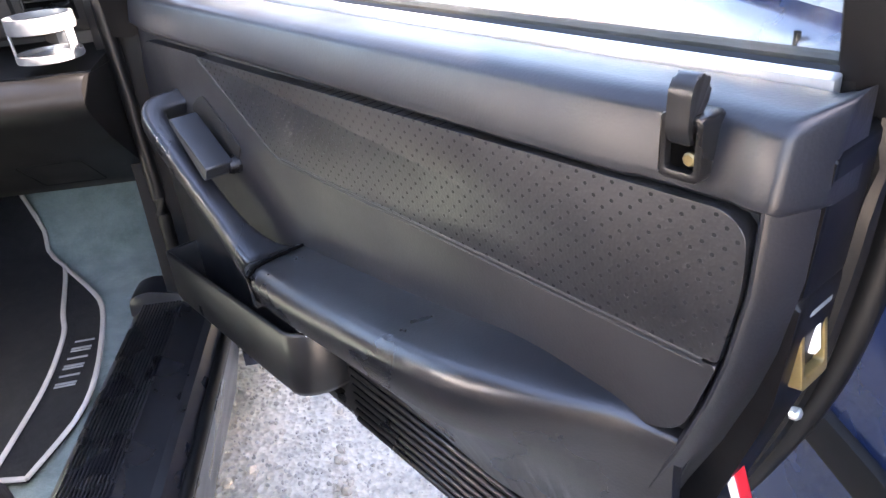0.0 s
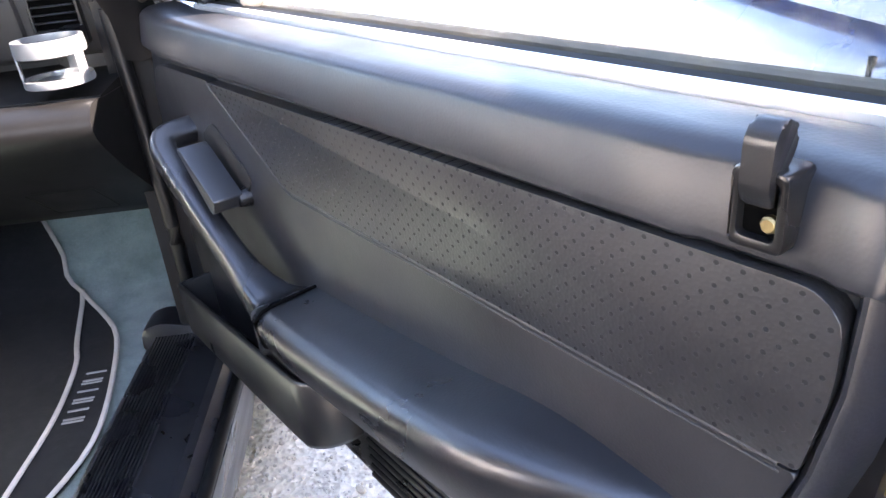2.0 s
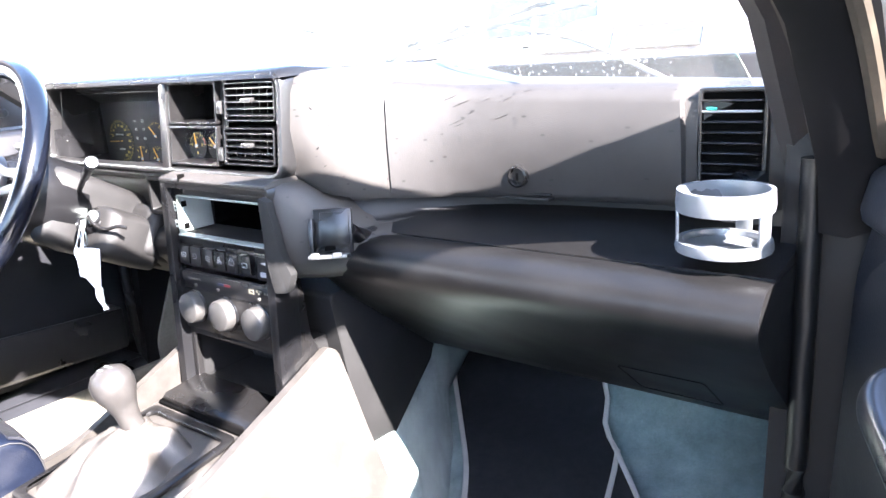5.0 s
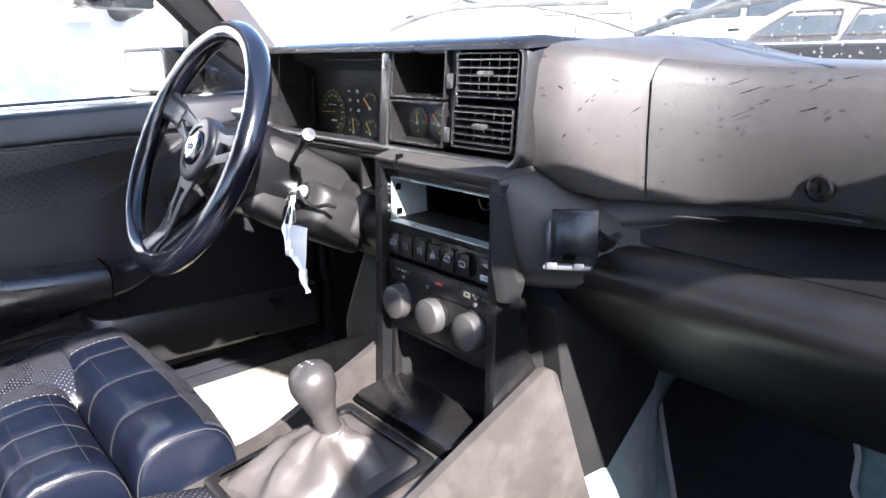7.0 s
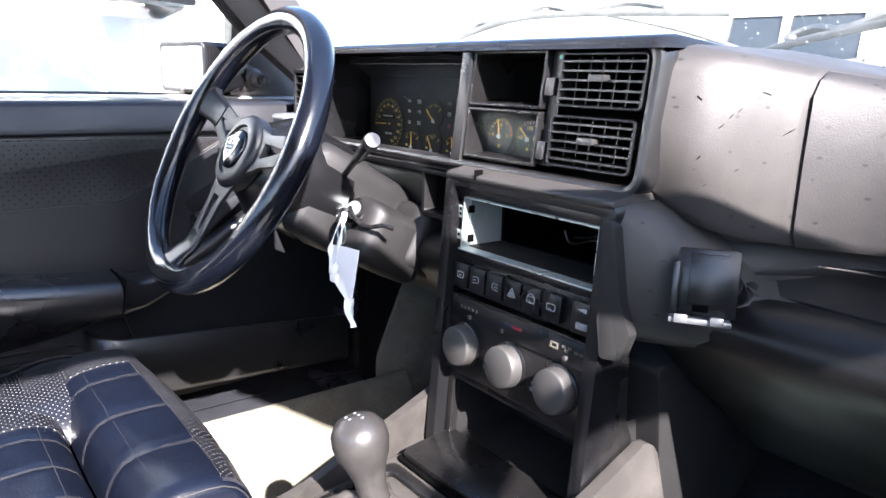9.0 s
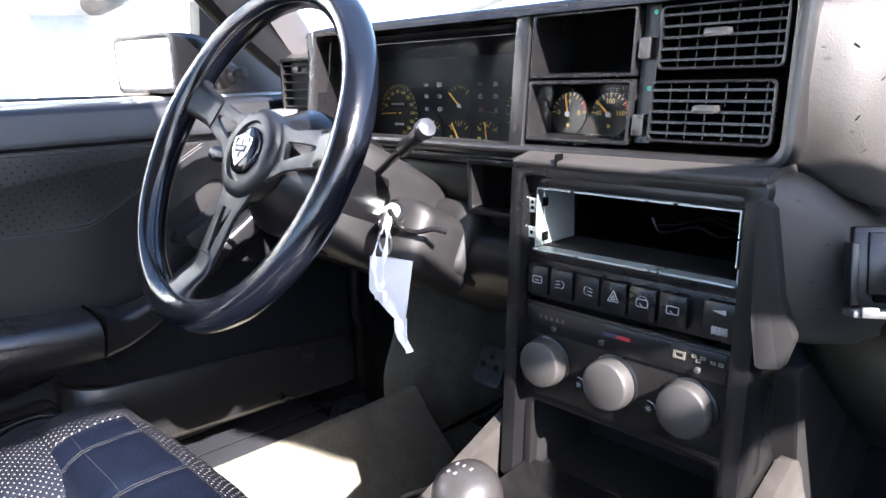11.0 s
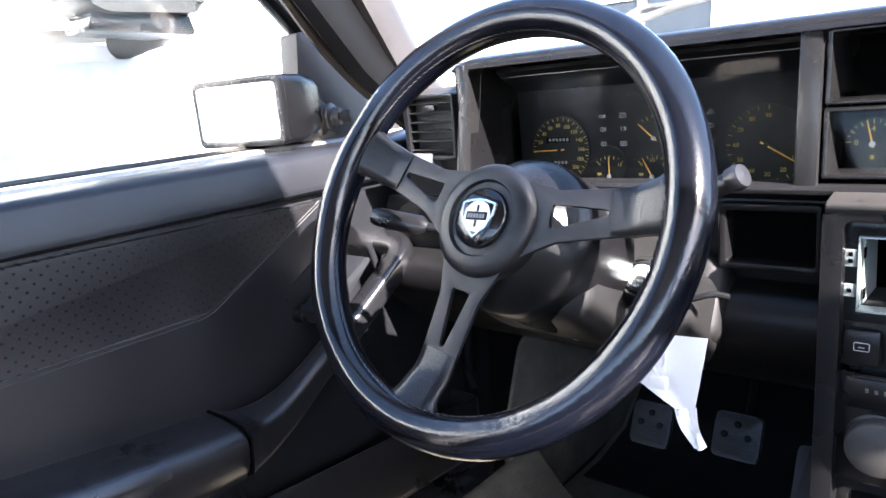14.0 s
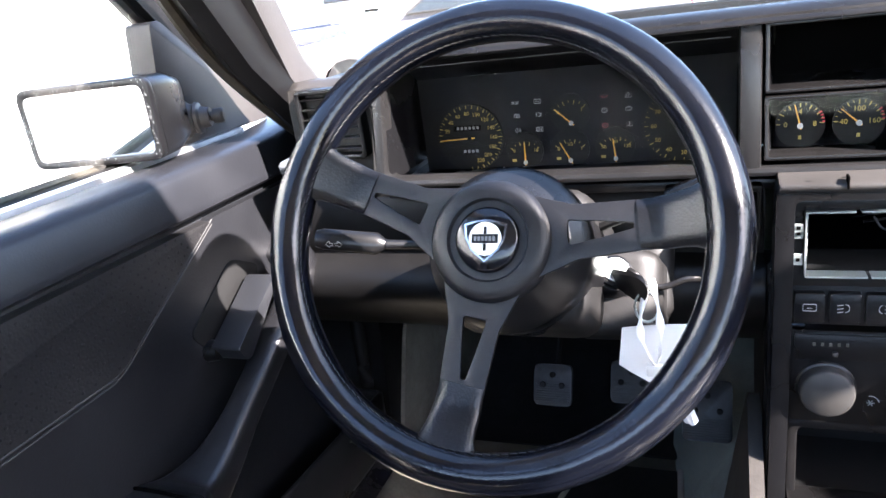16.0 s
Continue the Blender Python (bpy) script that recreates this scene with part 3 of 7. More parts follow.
def roof_and_rear():
    bm = B()
    rows = []
    for y, z in ((-0.345, 1.325), (-0.40, 1.342), (-0.65, 1.357), (-1.2, 1.345), (-1.6, 1.30)):
        w = 0.53
        rows.append([(x, y + (0.055 if y > -0.41 else 0) * (1 - (x / w) ** 2), z - 0.03 * (x / w) ** 2) for x in np.linspace(-w, w, 11)] + [(x, y + (0.055 if y > -0.41 else 0) * (1 - (x / w) ** 2), z + 0.05 - 0.03 * (x / w) ** 2) for x in np.linspace(w, -w, 11)])
    loft(bm, rows)
    ob = part("roof", bm, headliner)
    tagged(ob, "pale cloth headliner under the car roof", "roof", kind="structure")
    for s, nm in ((1, "right"), (-1, "left")):
        # Unseen rail, added and set in height to limit the sun below the roof.
        bm = B()
        loft(bm, [[(s * (x + dx), y, z + dz) for dx, dz in ((-0.035, 0.02), (-0.02, -0.022), (0.012, -0.030), (0.03, 0.0), (0.02, 0.05), (-0.02, 0.06))] for x, y, z in ((0.560, -0.345, 1.293), (0.562, -0.55, 1.300), (0.56, -0.95, 1.302), (0.54, -1.6, 1.275))])
        ob = part("roof_rail_" + nm, bm, pillar_black)
        tagged(ob, "unseen black roof rail added above the side doors", "roof rail", kind="structure")
        bm = B()
        loft(bm, [[(s * (x + dx), y + dy, z) for dx, dy in ((-0.03, -0.05), (0.03, -0.05), (0.03, 0.05), (-0.03, 0.05))] for x, y, z in ((0.68, -0.92, 0.1), (0.68, -0.92, 0.80), (0.53, -0.98, 1.34))])
        ob = part("pillar_rear_" + nm, bm, pillar_black)
        tagged(ob, "black centre pillar behind the front door", "pillar", kind="structure")
        ob = part("wall_side_" + nm, prism(B(), [(-1.65, 0.0), (-0.97, 0.0), (-0.97, 0.82), (-1.65, 0.84)], lambda u, v, w: Vector((s * w, u, v)), 0.66, 0.72), pillar_black)
        tagged(ob, "dark trim of the rear door below its window", "wall", kind="structure")
    ob = part("wall_rear", box((0, -1.62, 0.5), (1.36, 0.06, 0.8), 0.02), black_matte)
    tagged(ob, "dark rear end of the cabin", "wall", kind="structure")
    # bulkhead ahead of the footwells
    ob = part("bulkhead", box((0, 1.02, 0.45), (1.3, 0.06, 0.85), 0.01), black_matte)
    tagged(ob, "dark bulkhead at the front of the footwells", "wall", kind="structure")


def windscreen():
    root = thing("window_front", "dusty windscreen glass above the dashboard", "windscreen", kind="structure")
    bm = B()
    rows = []
    for t in np.linspace(0, 1, 7):
        row = []
        for u in np.linspace(-1, 1, 13):
            x = u * (0.60 - 0.07 * t)
            y0, y1 = 0.27 + 0.17 * (1 - u * u), -0.345 + 0.06 * (1 - u * u)
            row.append((x, y0 + (y1 - y0) * t, 0.845 + (1.295 - 0.845) * t))
        rows.append(row)
    loft(bm, rows, closed=False, cap=False)
    g = bmesh.ops.extrude_face_region(bm, geom=bm.faces[:])
    for v in g["geom"]:
        if isinstance(v, bmesh.types.BMVert):
            v.co.y += 0.005
    ob = part("pane", bm, dusty_glass, root)
    ob.visible_shadow = False
    # dried rain drops on the passenger's side of the glass
    bm = B()
    rnd = random.Random(21)
    for _ in range(330):
        u, t = rnd.uniform(0.05, 0.86), 0.05 + 0.30 * rnd.random() ** 1.6
        x, y0, y1 = u * (0.60 - 0.07 * t), 0.27 + 0.17 * (1 - u * u), -0.345 + 0.06 * (1 - u * u)
        bmesh.ops.create_icosphere(bm, subdivisions=1, radius=rnd.uniform(0.0007, 0.0019), matrix=Matrix.Translation((x, y0 + (y1 - y0) * t + 0.006, 0.845 + 0.45 * t)) @ Matrix.Diagonal((1, 0.5, 1, 1)))
    part("rain_drops", bm, drop_grey, root, "dried rain drops")
    # scuttle, bonnet and wipers
    bm = B()
    rows = []
    for y, z in ((0.30, 0.80), (0.50, 0.835), (0.62, 0.845), (0.63, 0.84), (0.95, 0.83), (1.45, 0.76), (1.52, 0.68)):
        rows.append([(u * 0.74, y + (0.15 if y < 0.6 else 0.08) * (1 - u * u) - 0.05, z - 0.05 * u * u) for u in np.linspace(-1, 1, 11)])
    loft(bm, rows, closed=False, cap=False)
    g = bmesh.ops.extrude_face_region(bm, geom=bm.faces[:])
    for v in g["geom"]:
        if isinstance(v, bmesh.types.BMVert):
            v.co.z -= 0.02
    ob = part("bonnet", bm, car_paint)
    tagged(ob, "dark blue bonnet of the car beyond the windscreen", "bonnet", kind="structure")
    for s, nm in ((1, "right"), (-1, "left")):
        bm = B()
        rows = []
        for y, zt in ((0.315, 0.79), (0.60, 0.795), (1.0, 0.77), (1.45, 0.70)):
            rows.append([(s * x, y, z) for x, z in ((0.70, 0.05), (0.70, zt - 0.02), (0.73, zt), (0.775, zt - 0.03), (0.80, zt - 0.12), (0.815, 0.45), (0.80, 0.10), (0.77, 0.05))])
        ob = part("front_wing_" + nm, loft(bm, rows), car_paint)
        tagged(ob, "dark blue front wing of the car", "wing", kind="structure")
    # Grey instead of black: sun and haze over the wipers in the colour.
    hazed_wiper_grey = material("hazed_wiper_grey", (0.16, 0.157, 0.15), 0.5, vary=0.3, vary_scale=40)
    for arc, foot in (([(-0.40, 0.238, 0.922), (-0.36, 0.248, 0.935), (-0.275, 0.254, 0.950), (-0.19, 0.268, 0.953), (-0.10, 0.280, 0.951), (0.02, 0.296, 0.946)], (0.10, 0.44, 0.862)),
                      ([(0.02, 0.352, 0.905), (0.09, 0.330, 0.918), (0.16, 0.310, 0.928), (0.25, 0.285, 0.939), (0.36, 0.245, 0.950), (0.44, 0.205, 0.955)], (0.49, 0.335, 0.862))):
        w = thing("windscreen_wiper", "grey windscreen wiper lying on the dusty glass", "wiper", group="wipers")
        line = curve_pts(arc, 6)
        part("blade", tube(B(), [p + Vector((0, 0.004, 0.004)) for p in line], 0.0030, 6, flat=(1.0, 1.6)), hazed_wiper_grey, w)
        part("bow", tube(B(), [p + Vector((0, 0.014 + 0.006 * math.sin(i * 0.7), 0.012 + 0.005 * math.sin(i * 0.7))) for i, p in enumerate(line[3:-3])], 0.0034, 6, flat=(1.0, 1.5)), hazed_wiper_grey, w, "grey steel bow")
        for q in (4, len(line) // 2, len(line) - 5):
            part("claw", box(tuple(line[q] + Vector((0, 0.010, 0.009))), (0.008, 0.008, 0.010), 0.002), hazed_wiper_grey, w)
        mid = line[len(line) // 2]
        part("arm", tube(B(), curve_pts([Vector(foot), (Vector(foot) + mid) / 2 + Vector((0, 0.03, 0.025)), mid + Vector((0, 0.022, 0.020))], 6), 0.0030, 8), hazed_wiper_grey, w)


gravel_ground()
floor_pan()
for sd in ("right", "left"):
    sill(sd)
    kick_side(sd)
roof_and_rear()
windscreen()


# ---- the two front doors ----
def car_door(side, m):
    """Door in its own frame: x along it from the hinge, y across it (outwards times s), z up."""
    s = 1 if side == "right" else -1
    passenger = side == "right"
    root = thing("passenger_door" if passenger else "driver_door",
                 "open black-trimmed passenger door with perforated panel and armrest" if passenger else "closed driver door with black perforated panel, armrest and mirror",
                 "car door", m, group="front doors")

    def P(a, z, d):
        return Vector((a, s * d, z))

    def Q(p):
        return Vector((p[0], s * p[1], p[2]))

    # painted shell and its rear shut face
    bm = prism(B(), rounded([(0.0, 0.315), (0.88, 0.305), (0.935, 0.46), (0.976, 0.60), (0.984, 0.700), (0.01, 0.700), (0.0, 0.5)], 0.02), P, 0.022, 0.13, 0.012, 3)
    prism(bm, rounded([(0.005, 0.68), (0.982, 0.68), (0.988, 0.779), (0.02, 0.772)], 0.01), P, 0.022, 0.106, 0.006, 2)
    shell = part("door_shell", bm, door_paint, root, "black painted door shell")
    bm = tube(B(), [Q(p) for p in curve_pts([(0.86, 0.125, 0.315), (0.915, 0.12, 0.42), (0.968, 0.115, 0.56), (0.988, 0.112, 0.68), (0.990, 0.11, 0.785)], 6)], 0.012, 10)
    part("edge_seal", bm, rubber, root)
    bm = tube(B(), [Q(p) for p in curve_pts([(0.86, 0.085, 0.315), (0.91, 0.085, 0.42), (0.962, 0.082, 0.56), (0.982, 0.080, 0.68), (0.985, 0.080, 0.785)], 6)], 0.008, 8)
    part("inner_seal", bm, rubber, root)

    # trim card behind everything
    card = [(0.015, 0.325), (0.855, 0.315), (0.895, 0.42), (0.940, 0.56), (0.966, 0.66), (0.970, 0.775), (0.06, 0.775), (0.03, 0.70), (0.015, 0.45)]
    part("trim_card", prism(B(), rounded(card, 0.02), P, 0.004, 0.03, 0.006), vinyl, root)

    # upper pad with rounded top, turning down along the rear edge
    bm = B()
    prof = [(0.026, 0.744), (-0.002, 0.745), (-0.0070, 0.7465), (-0.0098, 0.7495), (-0.0098, 0.7535), (-0.0095, 0.7556), (-0.0035, 0.7845), (-0.0015, 0.7880), (0.0030, 0.7918), (0.0085, 0.7940), (0.0160, 0.7950), (0.0185, 0.7952), (0.030, 0.7955), (0.046, 0.7957), (0.054, 0.794), (0.054, 0.745)]
    rings = []
    for a, drop, out in ([(0.03, 0.004, 0.012), (0.05, 0.0, 0.004)] if passenger else [(-0.045, 0.014, 0.020), (-0.030, 0.005, 0.008), (0.0, 0.0, 0.0), (0.05, 0.0, 0.0)]) + [(x, 0.0, 0.0) for x in np.linspace(0.12, 0.84, 9)] + [(0.885, 0.0, 0.0), (0.893, 0.0, 0.003), (0.950, 0.0, 0.003), (0.958, 0.0, 0.0), (0.9705, 0.0, 0.0), (0.9735, 0.0, 0.0012), (0.9758, 0.0, 0.0045), (0.9860, 0.0, 0.0280), (0.9868, 0.0, 0.0330)]:
        lift = 0.012 * max(0, (0.09 - max(a, 0.0)) / 0.09)
        rings.append([P(a, z - drop * (1 if z > 0.76 else -0.3) + lift + (0.18 * (min(d + out, 0.056) - d) if a > 0.96 and 0.78 < z < 0.797 and d < 0.05 else 0.0), min(d + out, 0.056)) for d, z in prof])
    loft(bm, rings)
    part("upper_pad", bm, vinyl, root, "black grained vinyl top pad", smooth=35)
    bm = B()
    rings = []
    for a0, z in ((0.9735, 0.756), (0.9735, 0.742), (0.9720, 0.70), (0.964, 0.65), (0.955, 0.615), (0.938, 0.565), (0.918, 0.517), (0.897, 0.46), (0.875, 0.40), (0.850, 0.33)):
        w = 0.009
        rings.append([Q((a0 - w, 0.020, z)), Q((a0 - w, -0.003, z)), Q((a0 - w * 0.6, -0.009, z)), Q((a0 - 0.003, -0.0095, z)), Q((a0, -0.007, z)), Q((a0 + 0.011, 0.020, z)), Q((a0 + 0.009, 0.026, z))])
    loft(bm, rings)
    part("rear_border", bm, vinyl, root, "black vinyl border with a chamfered edge")

    # insert: perforated upper field, smooth lower field
    top = [(0.276, 0.7370), (0.950, 0.7450), (0.963, 0.734), (0.964, 0.70), (0.955, 0.648), (0.43, 0.651)]
    bm = prism(B(), rounded(top, [0.004, 0.012, 0.012, 0.02, 0.004, 0.012]), P, 0.006, -0.010, 0.005, 3)
    part("perforated_panel", bm, perf_vinyl, root, "perforated black leather panel")
    low = [(0.095, 0.736), (0.272, 0.7385), (0.428, 0.648), (0.9545, 0.645), (0.941, 0.600), (0.932, 0.582), (0.905, 0.572), (0.46, 0.535), (0.40, 0.35), (0.05, 0.33), (0.05, 0.60), (0.065, 0.70)]
    bm = prism(B(), rounded(low, [0.03, 0.004, 0.012, 0.003, 0.012, 0.01, 0.01, 0.02, 0.02, 0.02, 0.03, 0.03]), P, 0.006, -0.009, 0.004, 3)
    part("lower_panel", bm, insert_vinyl, root, "smooth black leather panel")
    seam = [(0.274, 0.737), (0.425, 0.654), (0.44, 0.6495), (0.945, 0.6465)]
    bm = B()
    tube(bm, [P(a, z, -0.0090) for a, z in seam], 0.0012, 6)
    tube(bm, [P(a + 0.001, z - 0.0045, -0.0092) for a, z in seam], 0.0008, 6)
    part("seam", bm, dark_thread, root, "stitched seam")

    # armrest
    bm = B()
    rings = []
    stations = [(0.455, 0.080, 0.545, 0.498, 0.47), (0.50, 0.082, 0.549, 0.50, 0.46), (0.60, 0.082, 0.560, 0.508, 0.445), (0.70, 0.080, 0.572, 0.515, 0.43), (0.775, 0.076, 0.584, 0.522, 0.42),
                (0.82, 0.062, 0.586, 0.530, 0.42), (0.86, 0.042, 0.583, 0.535, 0.42), (0.89, 0.024, 0.580, 0.535, 0.42), (0.912, 0.013, 0.572, 0.530, 0.42), (0.932, 0.0075, 0.570, 0.53, 0.42)]
    for a in np.linspace(0.455, 0.932, 37):
        out, ze, zu, zb = glide(stations, a)
        rings.append([Q((a, 0.004, ze + 0.003)), Q((a, -out * 0.45, ze + 0.002)), Q((a, -out * 0.78, ze + 0.0005)), Q((a, -out * 0.87, ze - 0.0015)), Q((a, -out * 0.94, ze - 0.0055)), Q((a, -out * 0.985, ze - 0.0115)), Q((a, -out, ze - 0.019)),
                      Q((a, -out * 0.93, zu + 0.006)), Q((a, -out * 0.80, zu - 0.008)), Q((a, -out * 0.35 - 0.004, zb + 0.02)), Q((a, 0.004, zb))])
    loft(bm, rings)
    part("armrest", bm, armrest_vinyl, root, "black vinyl armrest", smooth=60)
    path = curve_pts([Q(p) for p in ((0.453, -0.041, 0.523), (0.425, -0.041, 0.521), (0.385, -0.046, 0.535), (0.335, -0.050, 0.565), (0.27, -0.053, 0.606), (0.215, -0.055, 0.643), (0.197, -0.054, 0.655), (0.187, -0.047, 0.662), (0.183, -0.034, 0.665), (0.182, -0.016, 0.666), (0.182, 0.004, 0.667))], 5)

    def bar(w):
        k_ = min(max((0.30 - w) / 0.30, 0), 1)
        hw, hh = 0.0150 + 0.026 * k_ ** 1.5, 0.0135 + 0.0125 * k_ ** 1.5
        return rounded([(-hw, -hh), (hw, -hh), (hw, hh), (-hw, hh)], 0.008, 3)
    part("pull_handle", sweep(B(), path, bar, Q((0.55, 0.0, 0.83))), armrest_vinyl, root, "black padded pull handle", smooth=50)
    bm = tube(B(), [Q((0.454, d, z)) for d, z in ((0.0, 0.549), (-0.04, 0.549), (-0.07, 0.546), (-0.080, 0.538), (-0.078, 0.51), (-0.068, 0.495))], 0.0016, 6)
    part("armrest_seam", bm, black_void, root)

    # release lever
    lev = part("release_lever", prism(B(), rounded([(0.243, 0.664), (0.250, 0.668), (0.330, 0.622), (0.322, 0.606), (0.314, 0.604)], 0.003), P, -0.052, -0.018, 0.003), lever_plastic, root, "grey plastic release lever")
    part("lever_pivot", lathe(B(), [(0.012, -0.004), (0.012, 0.012), (0.009, 0.026), (0.0, 0.028)], Matrix.Translation(P(0.322, 0.614, 0.004)) @ Matrix.Rotation(radians(90 if s > 0 else -90), 4, "X"), 16), mid_plastic, lev)
    part("lever_recess", prism(B(), rounded([(0.215, 0.665), (0.262, 0.690), (0.345, 0.640), (0.300, 0.590)], 0.012), P, -0.0105, -0.004, 0.001), black_matte, root)

    # map pocket below the handle
    bm = B()
    rings = []
    plan = [(0.076, -0.004, -1, 0), (0.076, -0.048, -1, 0), (0.080, -0.058, -0.7, -0.7), (0.09, -0.060, 0, -1)] + [(a, -0.060, 0, -1) for a in (0.2, 0.3, 0.4, 0.452)]
    plan += [(0.452 + 0.046 * math.sin(t), -0.014 - 0.046 * math.cos(t), math.sin(t), -math.cos(t)) for t in np.linspace(0.2, 1.57, 7)] + [(0.498, -0.004, 1, 0)]
    for a, d, na, nd in plan:
        z0 = 0.340 + 0.045 * max(0, a - 0.08) + 0.012 * max(0, (a - 0.44) / 0.058)
        z1 = 0.425 + 0.075 * max(0, a - 0.08) + 0.004 * max(0, (a - 0.44) / 0.058)
        off = lambda k, z: Q((a + na * k, d + nd * k, z))
        rings.append([off(-0.012, z0), off(-0.003, z0 + 0.002), off(0.0, z0 + 0.010), off(0.0, z1 - 0.003), off(-0.0025, z1), off(-0.0055, z1), off(-0.0075, z1 - 0.003), off(-0.0075, z0 + 0.008)])
    loft(bm, rings)
    part("pocket_front", bm, frame_plastic, root, "black plastic door pocket", smooth=60)
    bm = B()
    rings = []
    for a, z0 in ((0.08, 0.345), (0.25, 0.352), (0.40, 0.360), (0.468, 0.366)):
        rings.append([P(a, z0, 0.0), P(a, z0, -0.050), P(a, z0 + 0.006, -0.050), P(a, z0 + 0.006, 0.0)])
    loft(bm, rings)
    part("pocket_floor", bm, dark_plastic, root)
    # ribbed kick strip at the bottom
    part("kick_panel", prism(B(), rounded([(0.10, 0.325), (0.835, 0.318), (0.868, 0.40), (0.86, 0.44), (0.50, 0.44), (0.48, 0.335), (0.10, 0.333)], 0.02), P, -0.006, 0.01, 0.003), dark_plastic, root)
    bm = B()
    for i in range(9):
        z = 0.326 + i * 0.0125
        a0 = 0.505
        rbox(bm, P((a0 + 0.845 + 0.003 * i) / 2, z, -0.008), (0.845 + 0.003 * i - a0, 0.006, 0.0075), 0.002, 1)
    part("kick_ribs", bm, dark_plastic, root, "ribbed black kick strip")

    # belt: bright strip, seals, glass, window frame
    bm = prism(B(), [(0.056, 0.788), (0.056, 0.799), (0.066, 0.8005), (0.066, 0.788)], lambda d, z, a: P(a, z, d), 0.10, 0.966, 0.002)
    part("belt_strip", bm, silver, root, "bright metal strip along the window sill")
    bm = prism(B(), [(0.067, 0.785), (0.067, 0.797), (0.073, 0.802), (0.080, 0.795), (0.080, 0.78)], lambda d, z, a: P(a, z, d), 0.09, 0.972)
    part("inner_window_seal", bm, rubber, root)
    bm = prism(B(), [(0.090, 0.775), (0.090, 0.800), (0.094, 0.804), (0.099, 0.798), (0.104, 0.775)], lambda d, z, a: P(a, z, d), 0.085, 0.985)
    part("outer_window_seal", bm, brown_seal, root, "brown weathered outer window seal")
    fr = [(0.990, 0.78), (0.980, 1.0), (0.95, 1.22), (0.92, 1.265), (0.60, 1.285), (0.54, 1.27), (0.40, 1.125), (0.30, 1.03), (0.17, 0.912), (0.07, 0.825)]
    if passenger:
        fr = fr[:6] + [(0.40, 1.20), (0.30, 1.14), (0.12, 1.02), (0.045, 0.945), (-0.02, 0.845)]
    wide = 0.024 if passenger else 0.018
    rings = []
    for i, (a, z) in enumerate(fr):
        (a0, z0), (a1, z1) = fr[max(i - 1, 0)], fr[min(i + 1, len(fr) - 1)]
        n_ = Vector((z1 - z0, a0 - a1)).normalized()
        if n_.dot(Vector((0.55 - a, 1.0 - z))) > 0:
            n_ = -n_
        lean = 0.085 - 0.14 * max(0, z - 0.82)
        w0, w1 = (0.018, -2 * wide + 0.018)
        rings.append([P(a + n_.x * w, z + n_.y * w, lean + d) for w, d in ((w0 - 0.004, -0.016), (w0, 0.0), (w0 - 0.004, 0.016), (w1 + 0.004, 0.016), (w1, 0.0), (w1 + 0.004, -0.016))])
    bm = loft(B(), rings)
    part("window_frame", bm, pillar_black, root, "black painted window frame")
    bm = tube(B(), [P(a - 0.024 if a > 0.9 else a + 0.018, z - 0.022 * (z > 1.2), 0.082 - 0.14 * max(0, z - 0.82)) for a, z in fr], 0.008, 6)
    part("frame_seal", bm, rubber, root)
    bm = B()
    gl = [(0.230, 0.78), (0.978, 0.78), (0.965, 1.0), (0.93, 1.22), (0.60, 1.265), (0.54, 1.25), (0.40, 1.11), (0.30, 1.015), (0.230, 0.955)]
    if passenger:
        gl = gl[:6] + [(0.40, 1.18), (0.30, 1.12), (0.125, 0.99), (0.128, 0.79)]
        gl[0] = (0.13, 0.79)
    prism(bm, gl, lambda a, z, d: P(a, z, d - 0.14 * max(0, z - 0.82)), 0.083, 0.087)
    ob = part("window_glass", bm, window_glass, root, smooth=0)
    ob.visible_shadow = False
    # mirror triangle, its inner knob and the mirror outside
    tri = [(0.040, 0.800), (0.234, 0.800), (0.231, 0.930), (0.218, 0.932), (0.06, 0.818)]
    if passenger:
        tri = [(-0.02, 0.800), (0.134, 0.800), (0.110, 1.005), (0.095, 1.00), (0.035, 0.935), (-0.018, 0.856)]
    bm = prism(B(), rounded(tri, 0.004), lambda a, z, d: P(a, z, d - 0.14 * max(0, z - 0.82)), 0.060, 0.092, 0.003)
    # The driver's triangle and boot take the paler, sunlit copy.
    part("mirror_triangle", bm, mid_plastic if passenger else sunlit_mirror_plastic, root, "plastic triangle at the mirror foot")
    kn = Matrix.Translation(P(0.040 if passenger else 0.205, 0.822 if passenger else 0.828, 0.060 if passenger else 0.058)) @ Matrix.Rotation(radians(0 if passenger else 22), 4, "Z") @ Matrix.Rotation(radians(90 * s), 4, "X")
    knob = part("mirror_control", lathe(B(), [(0.023, -0.004), (0.022, 0.006), (0.0165, 0.011), (0.0155, 0.017), (0.0175, 0.019), (0.0165, 0.022), (0.012, 0.024), (0.010, 0.033)], kn, 24), mid_plastic if passenger else sunlit_mirror_plastic, root, "mirror adjuster boot")
    part("adjuster_stem", lathe(B(), [(0.005, 0.03), (0.005, 0.036), (0.0082, 0.037), (0.0085, 0.046), (0.006, 0.048)], kn, 10), knob_grey, knob)
    MR = m.inverted() @ pose(0.943, 0.100, 0.852, 0, 0, -70) if passenger else Matrix.Translation(P(0.292, 0.844, 0.078)) @ Matrix.Rotation(s * radians(-10), 4, "Z")
    bm = B()
    hs = rounded(rect(-0.084, 0.084, -0.054, 0.054) if passenger else rect(-0.064, 0.080, -0.040, 0.040), 0.012)
    rings = []
